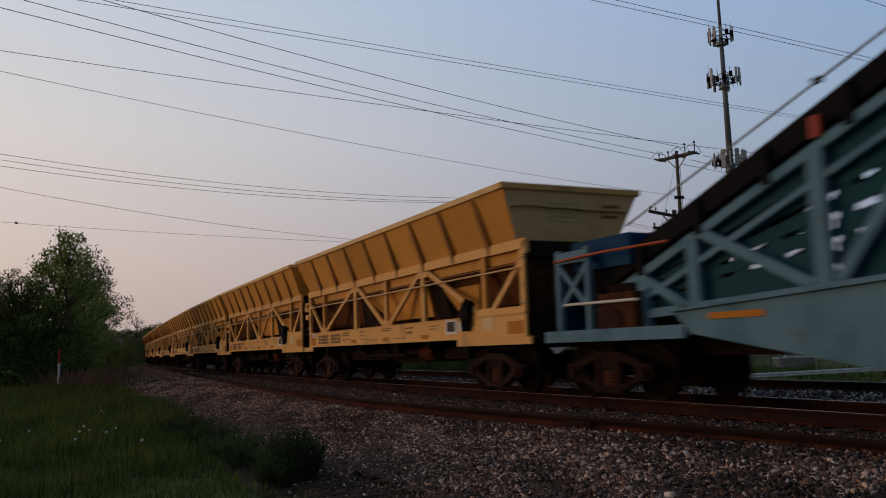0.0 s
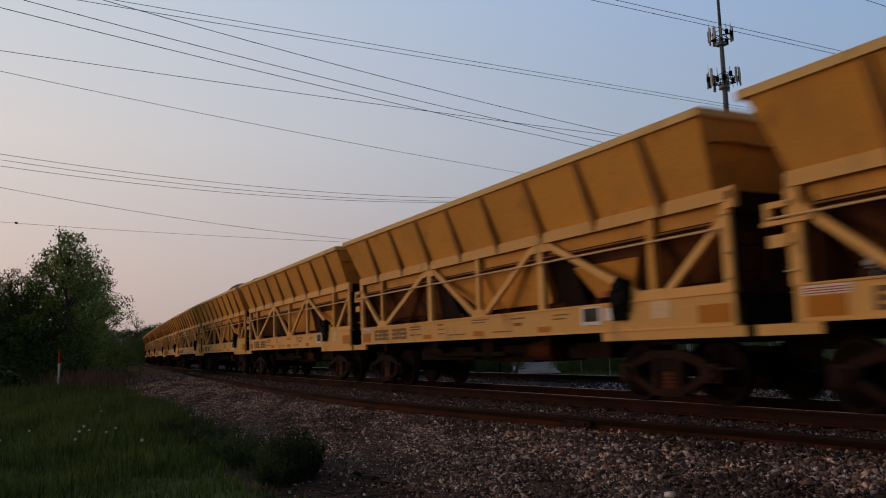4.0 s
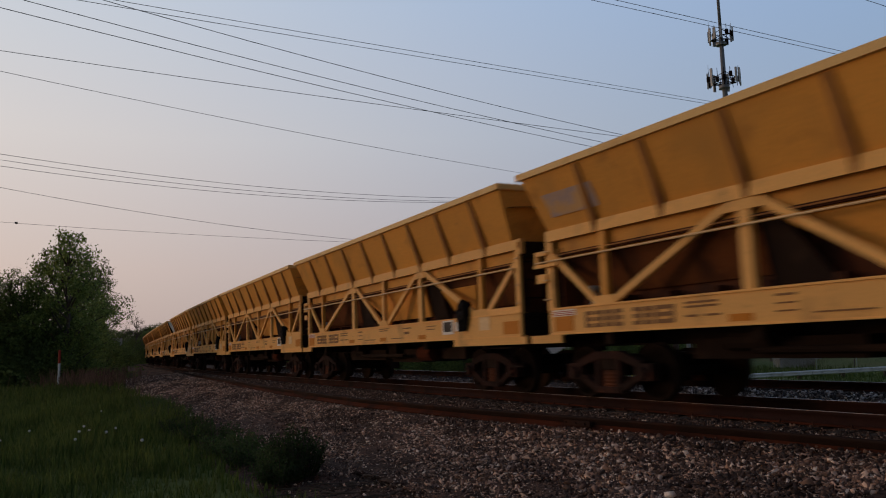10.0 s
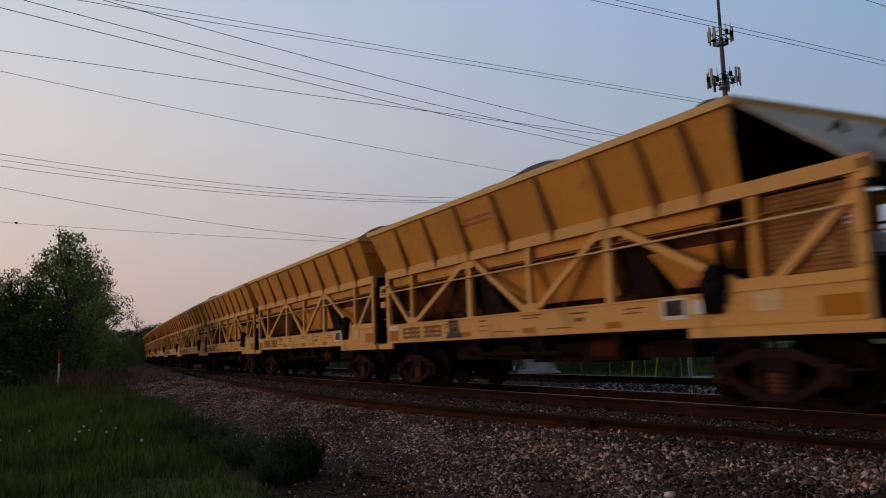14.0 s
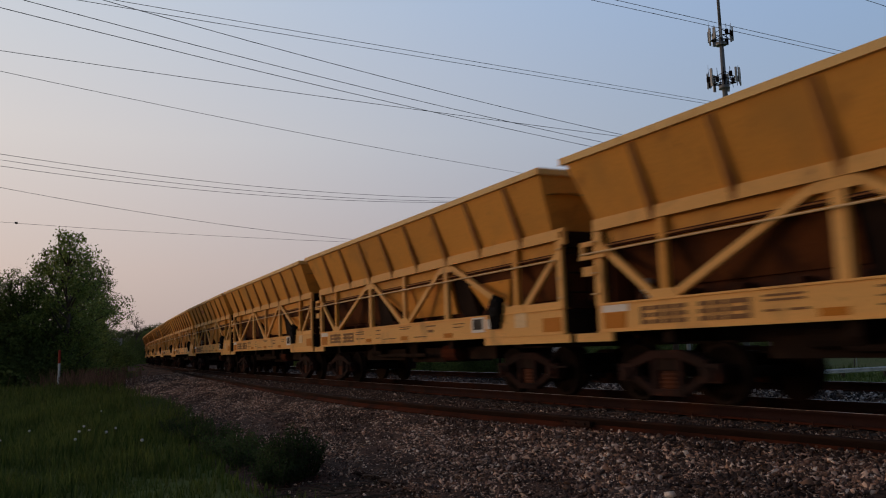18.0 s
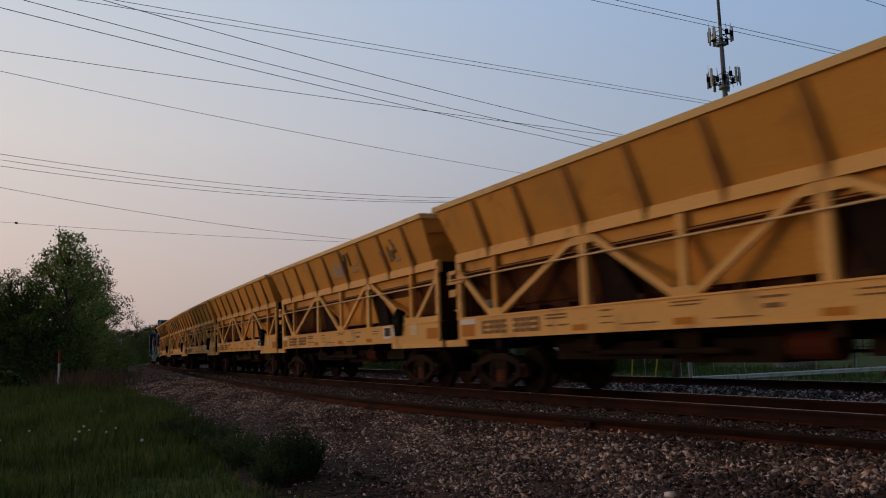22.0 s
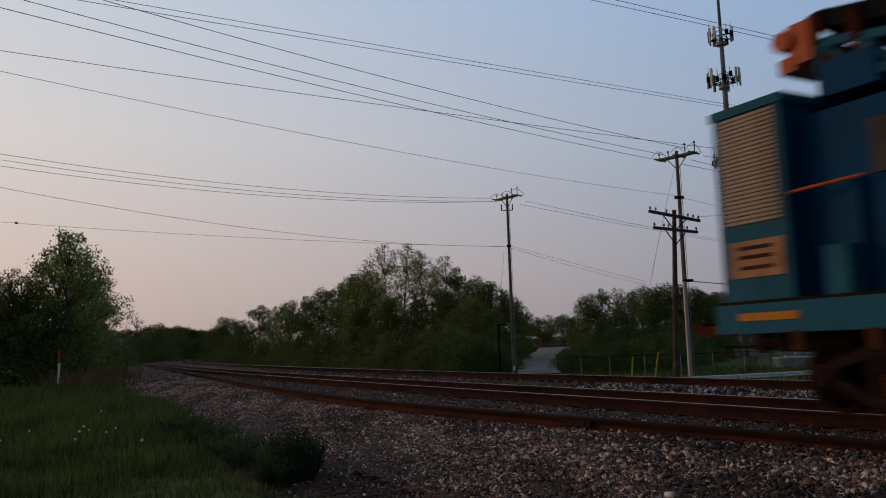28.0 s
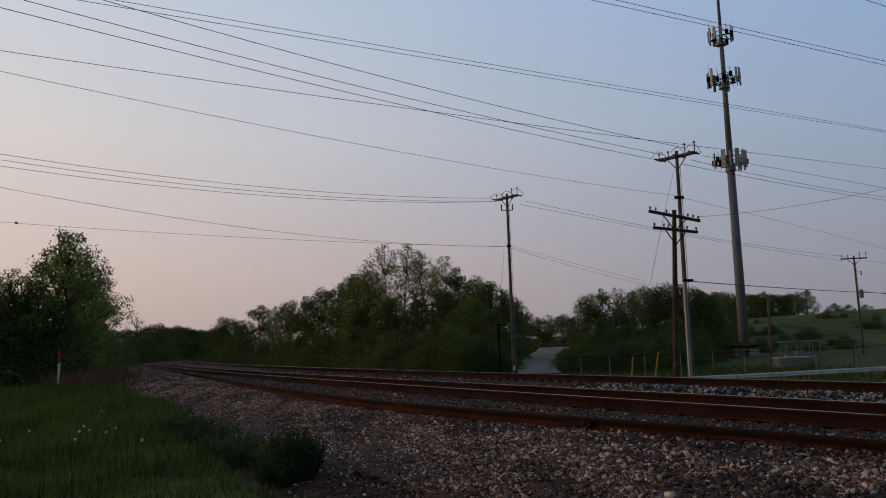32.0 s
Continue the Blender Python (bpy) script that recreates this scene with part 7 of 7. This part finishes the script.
def weed_clump(x, y, z, r, h, n, seed, label):
    """A leafy weed: many stems with narrow leaves."""
    w = thing("weed_clump", pose(x, y, z), label, "weed", "weeds at the edge of the gravel")
    rng = np.random.default_rng(seed)
    sh = Shape()
    cs = []
    for i in range(n):
        a, q = rng.uniform(0, math.tau), rng.random() ** 0.6 * r
        foot = Vector((math.cos(a) * q * 0.7, math.sin(a) * q * 0.7, -0.05))
        tip = Vector((math.cos(a) * q * 1.15, math.sin(a) * q * 1.15, h * rng.uniform(0.55, 1.05) * (1 - 0.35 * q / r)))
        sh.tube(foot, tip, 0.006, 0.002, 4)
        leaf_n = 44
        k = rng.random((leaf_n, 1))
        cs.append(np.array(foot)[None] * (1 - k) + np.array(tip)[None] * k + rng.normal(size=(leaf_n, 3)) * 0.022)
    tagged(part("stem", sh, BARK, w), kind="stuff")
    cs = np.concatenate(cs)
    part("leaves", leaf_mesh("leaves", cs[cs[:, 2] > 0], None, 0.036, WEED, seed), WEED, w)


weed_clump(-2.0, 10.6, -0.60, 0.36, 0.68, 150, 61, "bushy dark green weed at the edge of the gravel")
for i, (x, y, r, h) in enumerate([(-2.3, 11.3, 0.35, 0.42), (-2.9, 12.0, 0.4, 0.45), (-2.1, 10.2, 0.3, 0.35), (-3.5, 13.2, 0.45, 0.42), (-4.3, 15.0, 0.5, 0.45), (-5.2, 16.5, 0.5, 0.5), (-6.6, 19.5, 0.55, 0.55), (-7.8, 22.3, 0.6, 0.6)]):
    weed_clump(x, y, -0.60, r, h, 70, 70 + i, "low leafy green weed at the edge of the gravel")


def dandelions():
    rng = np.random.default_rng(81)
    for i in range(15):
        x = rng.uniform(-9, -2.8) if i > 4 else rng.uniform(-6.6, -5.2)
        y = rng.uniform(10.5, 21) if i > 4 else rng.uniform(13, 15)
        lat = float(track_of(np.array([x]), np.array([y]))[1][0])
        if lat < 7.0:
            continue
        d = thing("dandelion", pose(x, y, -0.62), "white dandelion seed head on a thin stem", "flower", "dandelions in the grass")
        h = rng.uniform(0.28, 0.44)
        part("stem", Shape().tube((0, 0, 0), (0.02, 0, h), 0.004, n=4), WEED, d)
        part("seed_head", Shape().lathe([(h - 0.02, 0.006), (h - 0.012, 0.02), (h, 0.026), (h + 0.014, 0.02), (h + 0.022, 0.006)], 8, 'Z'), WHITE, d)


dandelions()
dry = np.random.default_rng(90)
n = 2600
s = dry.uniform(28, 52, n)
lat = 7.9 + dry.normal(0, 1.3, n)
x, y, _, _ = on_track(s, lat)
h = dry.uniform(0.25, 1.15, n)
z = np.full(n, -0.64)
dx, dy = dry.normal(0, 0.25, n) * h, dry.normal(0, 0.25, n) * h
v = np.stack([np.stack([x - 0.012, y, z], 1), np.stack([x + 0.012, y, z], 1), np.stack([x + dx + 0.008, y + dy, z + h], 1), np.stack([x + dx - 0.008, y + dy, z + h], 1)], 1)
tagged(new("dry_brush", raw_mesh("dry_brush", v.reshape(-1, 3), np.arange(n * 4).reshape(n, 4), DRY)), "reddish-brown dry brush at the foot of the trees", "brush", kind="stuff")


def fallen_twigs():
    """Dry twigs on the dirt at the foot of the weed."""
    rng = random.Random(17)
    for i in range(14):
        x, y = -1.35 + rng.uniform(-0.5, 0.9), 9.3 + rng.uniform(-0.5, 0.5)
        tw = thing("fallen_twig", pose(x, y, -0.615, 0, 0, rng.uniform(-30, 30)), "thin dry brown twig lying on the dirt", "twig", "fallen twigs on the dirt")
        n = rng.uniform(0.2, 0.55)
        part("stick", Shape().tube((-n, 0, 0.01), (0, 0.03, 0.03), 0.009, 0.007, 5).tube((0, 0.03, 0.03), (n * 0.8, -0.04, 0.015), 0.007, 0.003, 5).tube((0, 0.03, 0.03), (n * 0.3, 0.14, 0.06), 0.004, 0.002, 4), BARK, tw)


fallen_twigs()


# ---- what moves: the train ----
RUN = [(0, 0.0), (1, 16.19), (2, 32.39), (3, 48.74), (6, 98.08), (7, 114.4), (8, 131.11), (9, 147.85), (10, 164.73), (11, 181.55), (12, 198.58), (13, 215.61), (14, 232.0), (17, 283.77), (18, 301.05), (19, 318.53), (20, 336.03), (21, 353.46), (22, 371.02), (23, 388.62), (24, 405.96), (25, 423.6), (28, 478.2), (32, 550.9)]


def travelled(t):
    """Metres that the train has come by t seconds; it gathers speed slowly."""
    even = lambda q: 16.1532 * q + 0.03210 * q * q
    return even(t) + float(np.interp(t, [q for q, _ in RUN], [v - even(q) for q, v in RUN]))


LEAD = -6.233     # the coupling between the machine at the head and the first hopper car, at the start


def rail_pose(s_rear, a, b, origin):
    """The pose of a vehicle whose rear coupling is at s_rear; its trucks stand a and b metres ahead of it, its origin so far ahead."""
    xa, ya, _, _ = on_track(s_rear - a)
    xb, yb, _, _ = on_track(s_rear - b)
    d = Vector((xb - xa, yb - ya, 0)).normalized()
    o = Vector((xa, ya, 0)) + d * (origin - a)
    return pose(o.x, o.y, 0, 0, 0, math.degrees(math.atan2(d.y, d.x)))


def motions():
    times = [i * 1.0 for i in range(33)]
    for n, car in enumerate(HOPPERS, 1):
        walk(car, [(t, rail_pose(LEAD + n * PITCH - travelled(t), 2.0, 13.1, HALF)) for t in times])
    for vehicle, rear, a, b, origin in MACHINES:
        walk(vehicle, [(t, rail_pose(LEAD + rear - travelled(t), a, b, origin)) for t in times])
    # wheels roll with the distance travelled; those at one place of a truck share their keys
    turns = [(i / 30.0, travelled(i / 30.0) / 0.45) for i in range(0, 32 * 30 + 1)]
    done = {}
    for vehicle in HOPPERS + [m[0] for m in MACHINES]:
        for w in vehicle.children_recursive:
            if not w.name.startswith("wheelset"):
                continue
            key = round(w.location.x, 3)
            if key not in done:
                place = w.location.copy()
                walk(w, [(t, Matrix.Translation(place) @ Matrix.Rotation(a, 4, 'Y')) for t, a in turns])
                done[key] = w.animation_data
            else:
                w.rotation_mode = "QUATERNION"
                w.animation_data_create()
                w.animation_data.action = done[key].action
                w.animation_data.action_slot = done[key].action_slot


motions()
